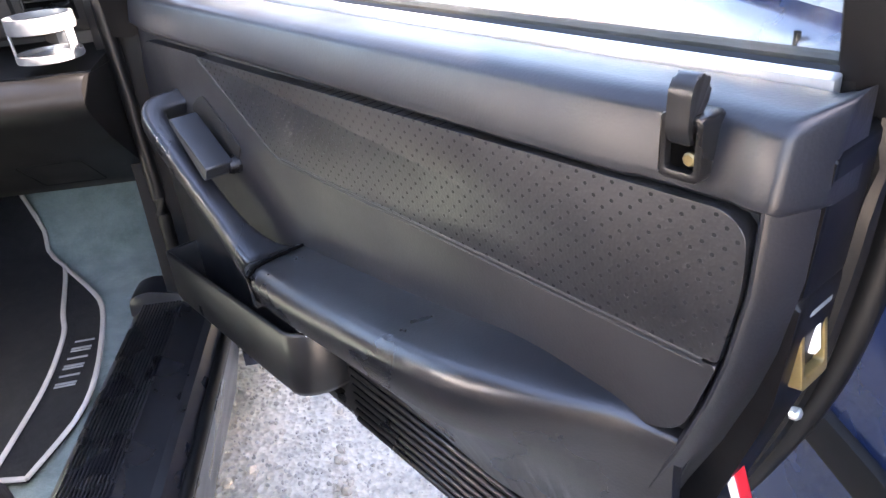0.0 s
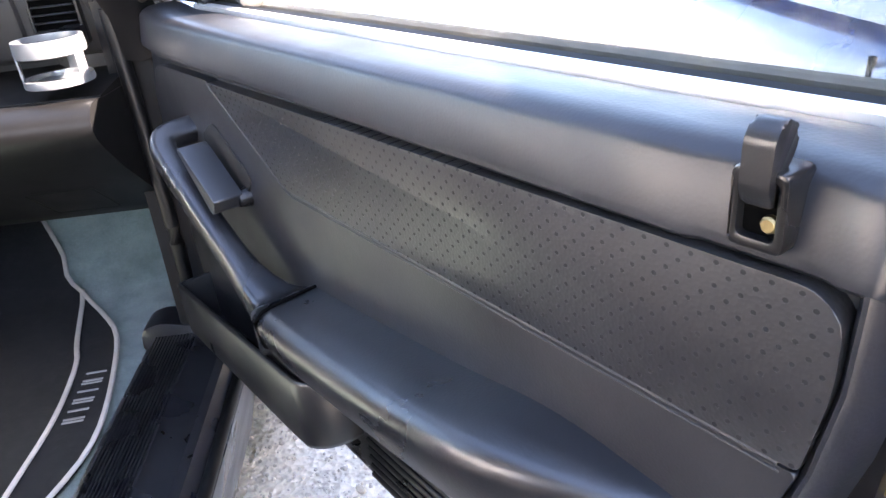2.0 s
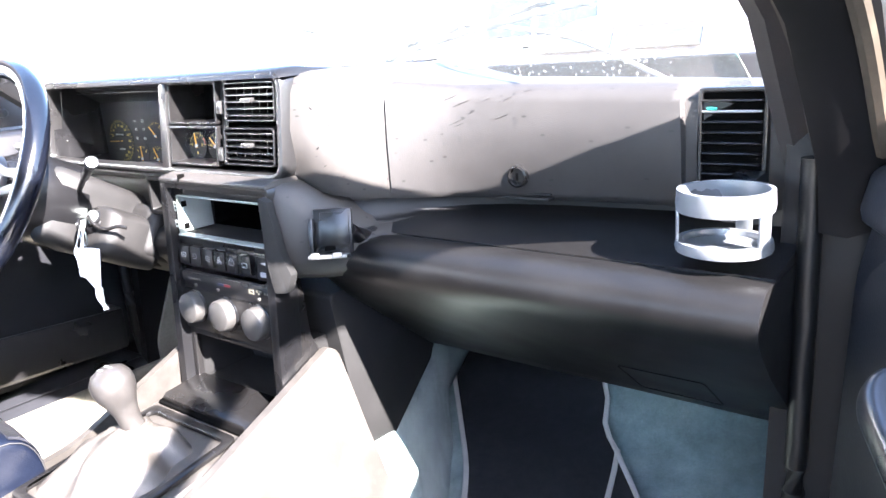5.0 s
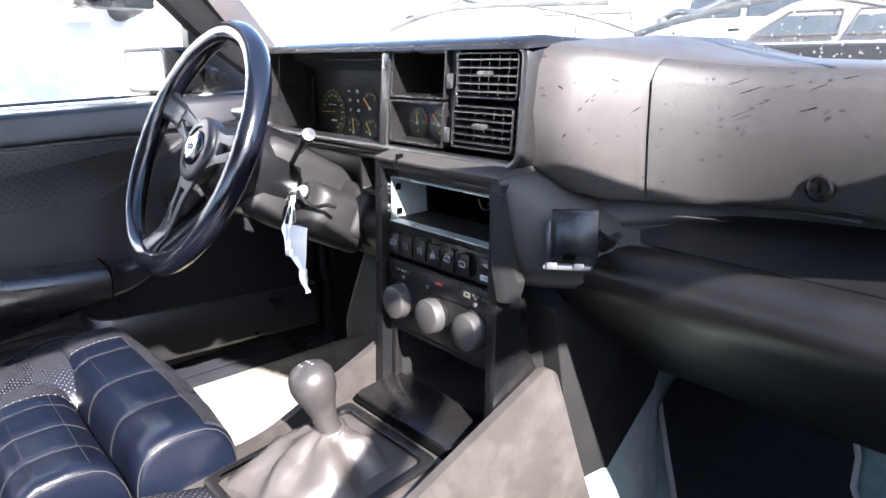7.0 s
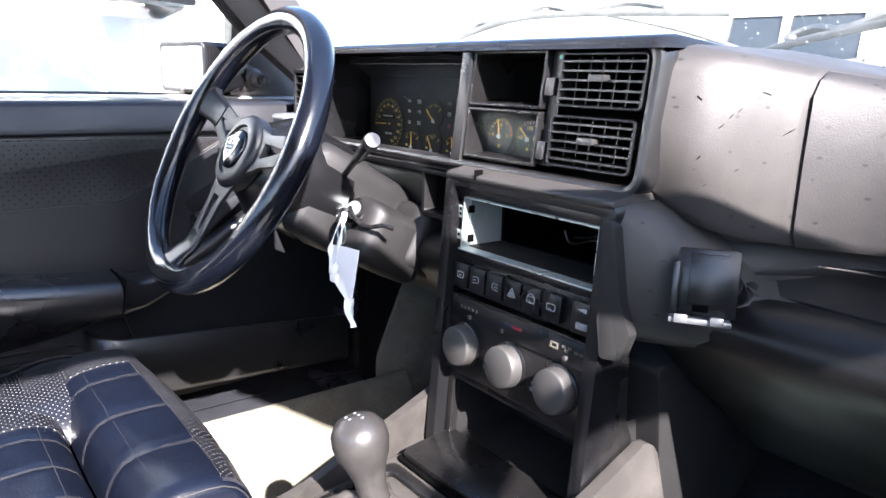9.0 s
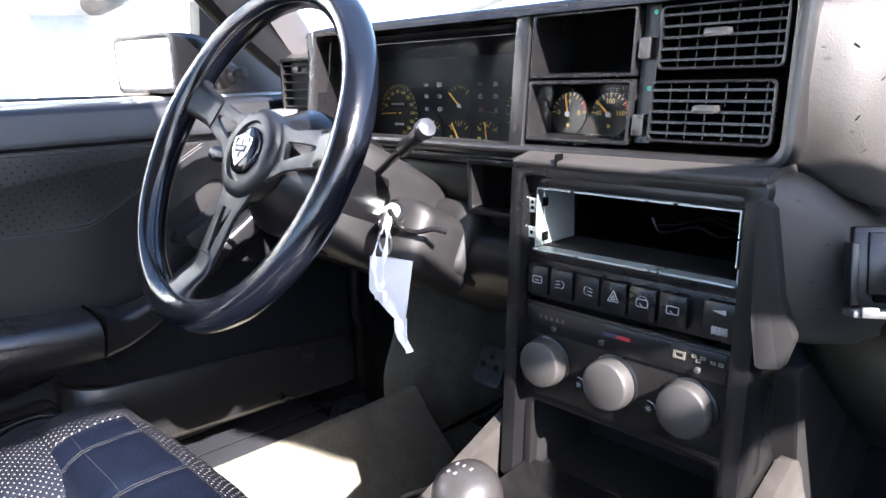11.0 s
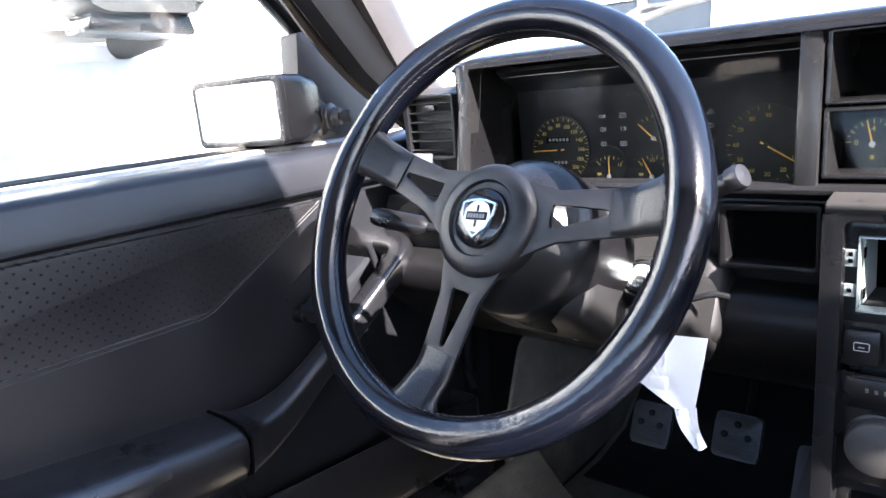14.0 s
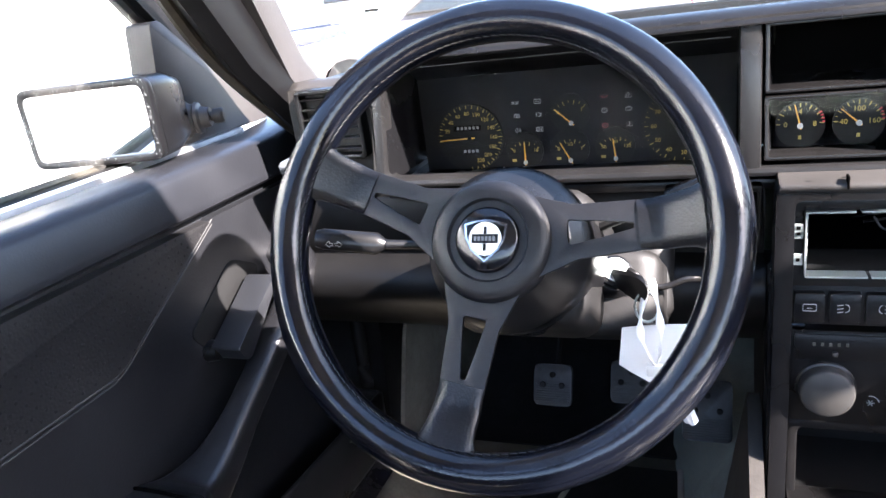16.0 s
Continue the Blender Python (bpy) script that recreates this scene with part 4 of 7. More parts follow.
    for y, k in ((0.0, 1.0), (-0.03, 0.98), (-0.06, 0.80), (-0.075, 0.55)):
        rings.append([MR @ Vector((y, s * u * (k * 0.5 + 0.5), v * k)) for u, v in hs])
    loft(bm, rings)
    # Passenger's housing takes the sunlit copy, the driver's the dark one.
    house = part("mirror_housing", bm, sunlit_mirror_plastic if passenger else dark_plastic, root, "black plastic outside mirror" + ("" if passenger else " speckled with rain drops"))
    inn = rounded(rect(-0.073, 0.073, -0.045, 0.045) if passenger else rect(-0.056, 0.072, -0.0325, 0.0325), 0.008)
    part("mirror_rim", frame_ring(B(), hs, inn, lambda u, v, w: MR @ Vector((w, s * u, v)), -0.001, 0.010, 0.002), sunlit_mirror_plastic if passenger else dark_plastic, house)
    MG = MR @ Matrix.Rotation(s * radians(0 if passenger else -5), 4, "Z")
    part("mirror_glass", prism(B(), inn, lambda u, v, w: MG @ Vector((w, s * u, v)), 0.0045, 0.0052), mirror_glass, house, "mirror glass", smooth=0)
    bm = B()
    rnd = random.Random(8)
    for _ in range(110):
        u, v = rnd.choice([(rnd.uniform(-0.060, 0.076), rnd.choice((-1, 1)) * rnd.uniform(0.0335, 0.038)), (rnd.uniform(0.0725, 0.0785), rnd.uniform(-0.038, 0.038)), (rnd.uniform(-0.062, -0.058), rnd.uniform(-0.038, 0.038))])
        bmesh.ops.create_icosphere(bm, subdivisions=1, radius=rnd.uniform(0.0003, 0.0008), matrix=Matrix.Translation(MR @ Vector((0.010, s * u, v))))
    if not passenger:
        part("rain_drops", bm, drop_grey, house, "dried rain drops")
    part("mirror_arm", prism(B(), rounded([(0.12, 0.808), (0.19, 0.808), (0.19, 0.832), (0.13, 0.832)] if passenger else [(0.16, 0.808), (0.27, 0.808), (0.27, 0.880), (0.20, 0.885)], 0.008), lambda a, z, d: P(a, z, d), 0.070, 0.145 if passenger else 0.10, 0.006), dark_plastic, root)

    # central locking catch on the pad: a frame with an upright hook
    bm = frame_ring(B(), rounded(rect(0.9110, 0.9370, 0.7565, 0.7930), 0.005), rounded(rect(0.9158, 0.9322, 0.7620, 0.7885), 0.003), P, -0.016, 0.006, 0.0018)
    catch = part("lock_frame", bm, mid_plastic, root, "black lock button frame")
    # Black plate for the shaded inside of the frame.
    part("lock_shade_plate", prism(B(), rect(0.9150, 0.9330, 0.7610, 0.7895), P, -0.0108, -0.0098), black_void, catch)
    part("lock_hook", prism(B(), rounded([(-0.016, 0.776), (-0.020, 0.786), (-0.0190, 0.806), (-0.014, 0.8135), (-0.006, 0.8135), (-0.001, 0.807), (-0.003, 0.798), (-0.008, 0.792), (-0.010, 0.778)], 0.003), lambda d, z, a: P(a, z, d), 0.9172, 0.9308, 0.002), frame_plastic, catch)
    part("lock_screw", lathe(B(), [(0.004, 0), (0.004, 0.003), (0.003, 0.004)], Matrix.Translation(P(0.929, 0.769, -0.011)) @ Matrix.Rotation(radians(90 * s), 4, "X"), 8), brass, catch)

    if passenger:
        # latch on the rear shut face and a reflector strip below it
        lt = Matrix.Translation(P(0.976, 0.645, 0.053)) @ Matrix.Rotation(radians(-9), 4, "Y") @ Matrix.Diagonal((1.4, 1.5, 1.35, 1))
        latch = part("door_latch", frame_ring(B(), rounded(rect(-0.011, 0.011, -0.022, 0.022), 0.003), rounded(rect(-0.008, 0.008, -0.016, 0.017), 0.002), lambda u, v, w: lt @ Vector((w, u, v)), -0.003, 0.004, 0.001), brass, root, "yellow zinc door latch")
        part("latch_plate", box((0.000, 0.0, 0.019), (0.014, 0.019, 0.007), 0.002, m=lt), steel, latch)
        part("latch_tongue", box((0.001, 0.003, -0.001), (0.006, 0.006, 0.016), 0.002, m=lt), white_plastic, latch, "white nylon latch tongue")
        for dz in (0.036, -0.033):
            part("bolt", lathe(B(), [(0.0030, 0), (0.0030, 0.003), (0.002, 0.004)], lt @ Matrix.Translation((0.0, -0.012, dz)) @ Matrix.Rotation(radians(90), 4, "Y"), 8), steel, latch)
        rf = Matrix.Translation(P(0.947, 0.538, 0.036)) @ Matrix.Rotation(radians(-20), 4, "Y")
        part("reflector", box((0.004, 0, 0), (0.006, 0.013, 0.078), 0.001, m=rf), red_paint, root, "red reflector on the door edge")
        part("reflector_edge", box((0.004, -0.008, 0), (0.005, 0.004, 0.078), 0.001, m=rf), white_plastic, root)
    return root


car_door("right", pose(0.686, 0.214, 0.0, 0, 0, -56.5))
car_door("left", pose(-0.640, 0.250, 0.035, 0, 0, -90.0))


# ---- dashboard ----
def screen_y(x):
    return 0.27 + 0.17 * (1 - (x / 0.6) ** 2)


def bez(u, v, w):
    """The instrument frame's face leans a little back; w: depth ahead of it."""
    return Vector((u, 0.046 + 0.12 * (v - 0.79) + w, v))


RIGHT_PAD = [(0.112, 0.064, 0.056, 0.078, 0.907, 0.778), (0.15, 0.082, 0.078, 0.100, 0.900, 0.757), (0.19, 0.140, 0.138, 0.155, 0.890, 0.744),
             (0.25, 0.198, 0.193, 0.206, 0.880, 0.739), (0.34, 0.230, 0.222, 0.232, 0.876, 0.736), (0.55, 0.254, 0.248, 0.256, 0.870, 0.735), (0.660, 0.258, 0.252, 0.262, 0.866, 0.735)]


def pad_ring(x, push=0.0):
    yb, ym, yt, zt, zb = glide(RIGHT_PAD, x)
    f = push
    ye = max(screen_y(x) - 0.012, yt + 0.02)
    return [(x, yb + 0.035, zb - 0.004), (x, yb + 0.006 + f, zb), (x, yb - 0.002 + f, zb + 0.010), (x, ym + f, (zb + zt) / 2), (x, yt - 0.014 + f, zt - 0.022), (x, yt - 0.006 + f, zt - 0.009),
            (x, yt + 0.006 + f, zt - 0.002), (x, yt + 0.025, zt), (x, (yt + ye) / 2 + 0.02, zt + 0.001), (x, ye, max(zt - 0.006, 0.866)), (x, ye, 0.70), (x, yb + 0.06, 0.70)]


def dashboard():
    root = thing("dashboard", "grey-black vinyl dashboard with instrument binnacle and glovebox", "dashboard")
    # right-hand upper pad
    bm = loft(B(), [pad_ring(x, 0.006 if x > 0.195 else 0.0) for x in list(np.linspace(0.112, 0.19, 9)) + [0.192, 0.196] + list(np.linspace(0.21, 0.660, 15))])
    part("upper_pad", bm, dash_vinyl, root, "sun-faded grey vinyl pad", smooth=50)
    # glovebox lid, a shell over the pad
    bm = B()
    rings = []
    for x in [0.1955, 0.1975] + list(np.linspace(0.21, 0.515, 14)) + [0.526, 0.528]:
        e = 0.004 if x in (0.1955, 0.528) else 0.0
        r = pad_ring(x)
        pts = [Vector(r[i]) for i in (1, 2, 3, 4, 5, 6)]
        rings.append([p + Vector((0, -0.003 + e, 0)) for p in pts] + [p + Vector((0, 0.008, -0.001)) for p in pts[::-1]])
    lid = part("glovebox_lid", loft(bm, rings), shaded_lid_vinyl, root, "grey vinyl glovebox lid with creases", smooth=50)
    # scratches and rubbed spots on the pad and the lid
    def scuffs(marks, lift, owner):
        for xa, za, xb, zb, w in marks:
            rings = []
            for t in np.linspace(0, 1, 6):
                x, z = xa + (xb - xa) * t, za + (zb - za) * t
                r = pad_ring(x)[1:7]
                y = np.interp(z, [p[2] for p in r], [p[1] for p in r]) - lift
                h = 0.42 * w * (0.25 + 0.75 * math.sin(math.pi * min(max(t, 0.08), 0.92)))
                rings.append([(x, y, z - h), (x, y - 0.0004, z), (x, y, z + h), (x, y + 0.002, z)])
            part("scuff_mark", loft(B(), rings), mid_plastic, owner, "dark scratch")
    scuffs([(0.253, 0.860, 0.266, 0.866, 0.0008), (0.263, 0.852, 0.282, 0.859, 0.0009), (0.314, 0.836, 0.329, 0.841, 0.0007), (0.322, 0.856, 0.333, 0.861, 0.0008), (0.257, 0.830, 0.276, 0.838, 0.0006),
            (0.263, 0.828, 0.274, 0.832, 0.0006), (0.300, 0.858, 0.306, 0.860, 0.0006), (0.280, 0.843, 0.288, 0.846, 0.0005), (0.345, 0.866, 0.356, 0.868, 0.0007)], 0.0038, lid)
    scuffs([(0.155, 0.840, 0.157, 0.843, 0.0010), (0.159, 0.848, 0.1605, 0.851, 0.0010), (0.1625, 0.853, 0.164, 0.8555, 0.0009), (0.172, 0.869, 0.176, 0.867, 0.0010), (0.140, 0.865, 0.143, 0.862, 0.0008),
            (0.184, 0.835, 0.190, 0.841, 0.0012), (0.146, 0.815, 0.1475, 0.818, 0.0008), (0.165, 0.806, 0.167, 0.808, 0.0009), (0.150, 0.793, 0.152, 0.795, 0.0008)], 0.0009, root)
    lk = Matrix.Translation((0.337, 0.2165, 0.766)) @ Matrix.Rotation(radians(90), 4, "X")
    part("lock_ring", lathe(B(), [(0.0135, -0.004), (0.0135, 0.002), (0.011, 0.003), (0.010, 0.0005), (0.0, 0.0005)], lk, 24), mid_plastic, lid)
    part("keyhole", box((0, 0, 0.001), (0.003, 0.009, 0.002), 0.0006, m=lk), black_void, lid)
    bm = box((0.326, 0.231, 0.7375), (0.098, 0.016, 0.0035), 0.001)
    rbox(bm, (0.326, 0.233, 0.7435), (0.098, 0.010, 0.0025), 0.001)
    part("finger_grip", bm, black_matte, lid, "slotted finger grip")
    # dark slot and shelf below the glovebox
    bm = B()
    rings = []
    for x in np.linspace(0.108, 0.650, 12):
        back = glide(RIGHT_PAD, x)[0] + 0.035
        rings.append([(x, back, 0.742), (x, back, 0.722), (x, back - 0.01, 0.715), (x, 0.135, 0.703), (x, 0.135, 0.69), (x, back + 0.03, 0.69), (x, back + 0.03, 0.742)])
    part("shelf", loft(bm, rings), knee_plastic, root, "open shelf under the glovebox")
    # padded knee roll
    bm = B()
    rings = []
    for x in [0.112, 0.118] + list(np.linspace(0.13, 0.652, 13)):
        e = 0.012 if x == 0.112 else 0.0
        prof = [(0.14, 0.700), (0.118, 0.7035), (0.100, 0.7035), (0.086, 0.698), (0.077, 0.688), (0.074, 0.674), (0.079, 0.660), (0.092, 0.645), (0.13, 0.608), (0.20, 0.552), (0.27, 0.497), (0.292, 0.479), (0.31, 0.476), (0.36, 0.485), (0.36, 0.69)]
        rings.append([(x, y + e * (0.9 if i < 13 else 0), z + (e * 0.5 if 8 < i < 13 else -e * 0.4 if i < 5 else 0)) for i, (y, z) in enumerate(prof)])
    part("knee_roll", loft(bm, rings), knee_plastic, root, "padded black knee roll", smooth=60)
    pl = B()
    frame_ring(pl, rounded(rect(0.475, 0.575, 0.498, 0.560), 0.006), rounded(rect(0.4765, 0.5735, 0.4995, 0.5585), 0.005), lambda u, v, w: Vector((u, 0.2665 - (v - 0.4995) * 1.273 + w, v)), -0.0015, 0.001)
    part("fuse_cover", pl, black_matte, root)

    # binnacle: roof, floor and ends round the instruments
    bm = B()
    rings = []
    for x in [-0.478, -0.474] + list(np.linspace(-0.46, 0.105, 14)) + [0.114, 0.118]:
        e = 0.012 if x in (-0.478, 0.118) else 0.003 if x in (-0.474, 0.114) else 0
        ye = screen_y(x) - 0.012
        rings.append([(x, 0.052, 0.9015), (x, 0.056 + e * 0.3, 0.910 - e), (x, 0.085, 0.9145 - e), (x, 0.20, 0.905 - e), (x, ye, 0.853), (x, ye, 0.838), (x, 0.20, 0.893), (x, 0.085, 0.9015)])
    part("binnacle_hood", loft(bm, rings), mid_plastic, root, "black vinyl binnacle hood", smooth=60)
    bm = B()
    rbox(bm, (-0.1775, 0.125, 0.7685), (0.59, 0.13, 0.010), 0.003)
    rbox(bm, (-0.467, 0.12, 0.845), (0.014, 0.14, 0.125), 0.004)
    rbox(bm, (-0.128, 0.12, 0.845), (0.010, 0.13, 0.118), 0.002)
    rbox(bm, (-0.18, 0.185, 0.84), (0.58, 0.01, 0.13), 0.002)
    part("binnacle_shell", bm, dark_plastic, root)
    bm = B()
    frame_ring(bm, rounded([(-0.476, 0.780), (0.119, 0.780), (0.119, 0.910), (-0.470, 0.910)], [0.010, 0.020, 0.020, 0.010], 6), rounded([(-0.4625, 0.7885), (0.1085, 0.7885), (0.1085, 0.9015), (-0.4565, 0.9015)], [0.010, 0.013, 0.013, 0.007], 6), bez, -0.006, 0.02, 0.0042)
    prism(bm, rect(-0.1375, -0.1205, 0.784, 0.907), bez, -0.0045, 0.02, 0.003)
    part("instrument_frame", bm, frame_plastic, root, "satin grey plastic instrument frame")
    # small side vent at the left end
    bm = frame_ring(B(), rounded(rect(-0.566, -0.492, 0.806, 0.880), 0.006), rounded(rect(-0.561, -0.497, 0.811, 0.875), 0.004), place_y, 0.066, 0.090, 0.0015)
    lv = part("side_vent", bm, dark_plastic, root, "black side air vent")
    # Solid black box behind the slats stands for the shade in the duct.
    part("vent_shade_box", box((-0.529, 0.105, 0.843), (0.068, 0.03, 0.07), 0.002), black_void, lv)
    for i in range(6):
        part("slat", box((-0.529, 0.074, 0.817 + i * 0.0105), (0.064, 0.012, 0.0022), 0.0008, 1), dark_plastic, lv)
    part("vent_grip", box((-0.525, 0.067, 0.8645), (0.014, 0.006, 0.006), 0.001), dull_metal, lv)
    # Ledge at the dash end; its pale plastic holds the sun on it.
    part("dash_ledge", prism(B(), rounded([(0.034, 0.806), (0.036, 0.812), (0.080, 0.814), (0.080, 0.792), (0.044, 0.794)], 0.003), place_x, -0.580, -0.528, 0.003), silver_plastic, root, "pale ledge under the side vent")
    bm = B()
    rings = []
    for x in [-0.590, -0.582, -0.57, -0.54, -0.51, -0.484]:
        ye = max(screen_y(x) - 0.012, 0.20)
        e = 0.012 if x < -0.588 else 0.0
        rings.append([(x, 0.09 + e, 0.70), (x, 0.082 + e, 0.78), (x, 0.080 + e, 0.86), (x, 0.082 + e, 0.879), (x, 0.095 + e, 0.886), (x, 0.14, 0.884), (x, ye, 0.853), (x, ye, 0.70)])
    part("end_pad", loft(bm, rings), dash_vinyl, root, smooth=50)

    # right-hand outer vent
    rv = part("side_vent", frame_ring(B(), rounded(rect(0.5425, 0.612, 0.752, 0.864), 0.005), rounded(rect(0.5470, 0.6075, 0.757, 0.859), 0.004), place_y, 0.244, 0.262, 0.0015), dark_plastic, root, "black side air vent")
    # Black block in place of the shade behind these slats.
    part("vent_shade_box", box((0.576, 0.260, 0.808), (0.062, 0.02, 0.104), 0.002), black_void, rv)
    for i in range(9):
        part("slat", box((0.576, 0.247, 0.764 + i * 0.0108), (0.059, 0.008, 0.0022), 0.0008, 1), print_grey if i == 7 else dark_plastic, rv)
    part("green_mark", box((0.557, 0.2435, 0.8425), (0.010, 0.003, 0.003), 0.0005, 1), green_dot, rv)

    # the driver's knee panel and cubby
    bm = B()
    rings = []
    for x in [-0.615, -0.60, -0.40, -0.25, -0.115]:
        prof = [(0.20, 0.765), (0.075, 0.762), (0.068, 0.75), (0.075, 0.70), (0.050, 0.690), (0.040, 0.672), (0.046, 0.650), (0.10, 0.60), (0.20, 0.55), (0.22, 0.55), (0.25, 0.76)]
        rings.append([(x, y, z) for y, z in prof])
    part("driver_knee_panel", loft(bm, rings), knee_plastic, root, "black knee panel below the instruments", smooth=50)
    bm = frame_ring(B(), rounded(rect(-0.198, -0.118, 0.715, 0.771), 0.004), rounded(rect(-0.191, -0.122, 0.721, 0.765), 0.003), place_y, 0.048, 0.075, 0.002)
    cb = part("cubby", bm, knee_plastic, root, "small open cubby")
    # Black back sheet carries the shade inside the cubby.
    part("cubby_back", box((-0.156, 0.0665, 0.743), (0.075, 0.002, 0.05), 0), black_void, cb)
    return root


def vent_block(root):
    """Two stacked centre vents, each with slats, vanes and a chrome grip."""
    # One black sheet supplies the shade behind both centre vents.
    part("vent_shade_backing", box((0.049, 0.10, 0.848), (0.128, 0.012, 0.110), 0.001), black_void, root)
    part("hinge_strip", prism(B(), rect(-0.0105, 0.0035, 0.7945, 0.9015), bez, 0.006, 0.03), dark_plastic, root)
    for zc in (0.868, 0.809):
        part("hinge_clip", prism(B(), rounded(rect(-0.0085, 0.0005, zc - 0.008, zc + 0.008), 0.001), bez, -0.003, 0.008, 0.001), dull_metal, root, "silver clip")
    for zc in (0.895, 0.837):
        part("green_mark", lathe(B(), [(0.002, 0), (0.002, 0.001)], Matrix.Translation(bez(-0.001, zc, 0.006)) @ Matrix.Rotation(radians(90), 4, "X"), 10), green_dot, root)
    for z0, z1, sh in ((0.8505, 0.8985, 0.003), (0.7965, 0.8430, 0.0)):
        u0, u1 = 0.0055 + sh, 0.1025 + sh
        v = part("air_vent", frame_ring(B(), rounded(rect(u0, u1, z0, z1), 0.006), rounded(rect(u0 + 0.0022, u1 - 0.0022, z0 + 0.0022, z1 - 0.0022), 0.004), bez, -0.004, 0.022, 0.0009), dark_plastic, root, "black slatted air vent")
        for i in range(5):
            z = z0 + (i + 0.9) * (z1 - z0) / 5.8
            part("slat", prism(B(), rect(u0 + 0.001, u1 - 0.001, z - 0.0009, z + 0.0009), bez, -0.003, 0.010), dark_plastic, v, smooth=0)
        for i in range(6):
            u = u0 + (i + 0.75) * (u1 - u0) / 6.5
            part("vane", prism(B(), rect(u - 0.0006, u + 0.0006, z0 + 0.002, z1 - 0.002), bez, 0.008, 0.022), dark_plastic, v, smooth=0)
        part("vent_grip", prism(B(), rounded(rect((u0 + u1) / 2 - 0.010, (u0 + u1) / 2 + 0.008, (z0 + z1) / 2 - 0.0005, (z0 + z1) / 2 + 0.005), 0.001), bez, -0.008, 0.002, 0.0008), dull_metal, v, "bright grip")


def pod(root, z0, z1, name, deep=0.050):
    """A boxed opening in the frame with a tapering tunnel."""
    a, b = rect(-0.1185, -0.0115, z0, z1), rect(-0.1150, -0.0150, z0 + 0.0032, z1 - 0.0032)
    ob = part(name, frame_ring(B(), rounded(a, 0.002), rounded(b, 0.0015), bez, -0.002, 0.010, 0.0008), mid_plastic, root)
    bm = B()
    t_ = deep / 0.050
    back = rect(-0.1150 + 0.007 * t_, -0.0150 - 0.005 * t_, z0 + 0.0032 + 0.0028 * t_, z1 - 0.0032 - 0.0028 * t_)
    rows = [[bez(u, v, 0.004) for u, v in b], [bez(u, v, deep) for u, v in back]]
    loft(bm, rows, cap=False)
    f = bmesh.ops.extrude_face_region(bm, geom=bm.faces[:])
    c = Vector((-0.065, 0.07, (z0 + z1) / 2))
    for v in f["geom"]:
        if isinstance(v, bmesh.types.BMVert):
            d = v.co - c
            v.co += Vector((math.copysign(0.0015, d.x), 0, math.copysign(0.0012, d.z)))
    part("pod_tunnel", bm, mid_plastic, ob, smooth=0)
    # Back of the pod in flat black for the shade within.
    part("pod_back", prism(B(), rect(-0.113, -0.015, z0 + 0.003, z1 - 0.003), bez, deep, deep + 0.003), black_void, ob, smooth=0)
    return ob


def dial(parent, c, r, place, ticks, a0, a1, names=(), needle=None, w=0.0, text=0.0042, ring=0.80, fan=0.62, face=None):
    """A round dial: face, tick marks, figures and a needle. Angles in degrees from the right, anticlockwise."""
    u0, v0 = c
    fu, fv, fr = face or (u0, v0, r)
    face = part("dial", prism(B(), [(fu + fr * math.cos(t), fv + fr * math.sin(t)) for t in np.linspace(0, 2 * math.pi, 28, endpoint=False)], place, w - 0.0006, w + 0.001), gauge_dial, parent, smooth=0)
    bm = B()
    for i in range(ticks):
        t = radians(a0 + (a1 - a0) * i / (ticks - 1))
        big = i % 2 == 0
        r0, r1, h = r * (ring if big else ring + 0.08), r * 0.96, 0.00032 if big else 0.0002
        e, n_ = Vector((math.cos(t), math.sin(t))), Vector((-math.sin(t), math.cos(t)))
        q = [Vector(c) + e * r0 - n_ * h, Vector(c) + e * r1 - n_ * h, Vector(c) + e * r1 + n_ * h, Vector(c) + e * r0 + n_ * h]
        prism(bm, [tuple(p) for p in q], place, w - 0.0010, w - 0.0004)
    part("tick_marks", bm, print_yellow, face, smooth=0)
    for i, s_ in enumerate(names):
        if s_:
            t = radians(a0 + (a1 - a0) * i / max(len(names) - 1, 1))
            p = place(u0 + r * fan * math.cos(t), v0 + r * fan * math.sin(t), w - 0.0012)
            text_part("figure", s_, text, Matrix.Translation(p) @ Matrix.Rotation(radians(90), 4, "X"), print_yellow, face)
    if needle is not None:
        t = radians(needle)
        e, n_ = Vector((math.cos(t), math.sin(t))), Vector((-math.sin(t), math.cos(t)))
        q = [Vector(c) - e * r * 0.15 - n_ * 0.0007, Vector(c) + e * r * 0.92 - n_ * 0.0003, Vector(c) + e * r * 0.92 + n_ * 0.0003, Vector(c) - e * r * 0.15 + n_ * 0.0007]
        part("needle", prism(B(), [tuple(p) for p in q], place, w - 0.0030, w - 0.0020), print_orange, face, smooth=0)
        part("needle_hub", prism(B(), [(u0 + 0.0022 * math.cos(a), v0 + 0.0022 * math.sin(a)) for a in np.linspace(0, 6.283, 10, endpoint=False)], place, w - 0.004, w - 0.002), print_white if face.name.startswith("dial") and r < 0.03 else black_matte, face)
    return face


def arc(cu, cv, r, a0, a1, n=7):
    return [(cu + r * math.cos(radians(t)), cv + r * math.sin(radians(t))) for t in np.linspace(a0, a1, n)]


BOX = [(-0.8, -0.55), (0.8, -0.55), (0.8, 0.55), (-0.8, 0.55), (-0.8, -0.55)]
RAYS = [[(0.25, v), (0.9, v - 0.1)] for v in (-0.4, 0.0, 0.4)]
LAMP = [(0.1, -0.6), (0.1, 0.6)] + arc(0.1, 0.0, 0.6, 90, 270)
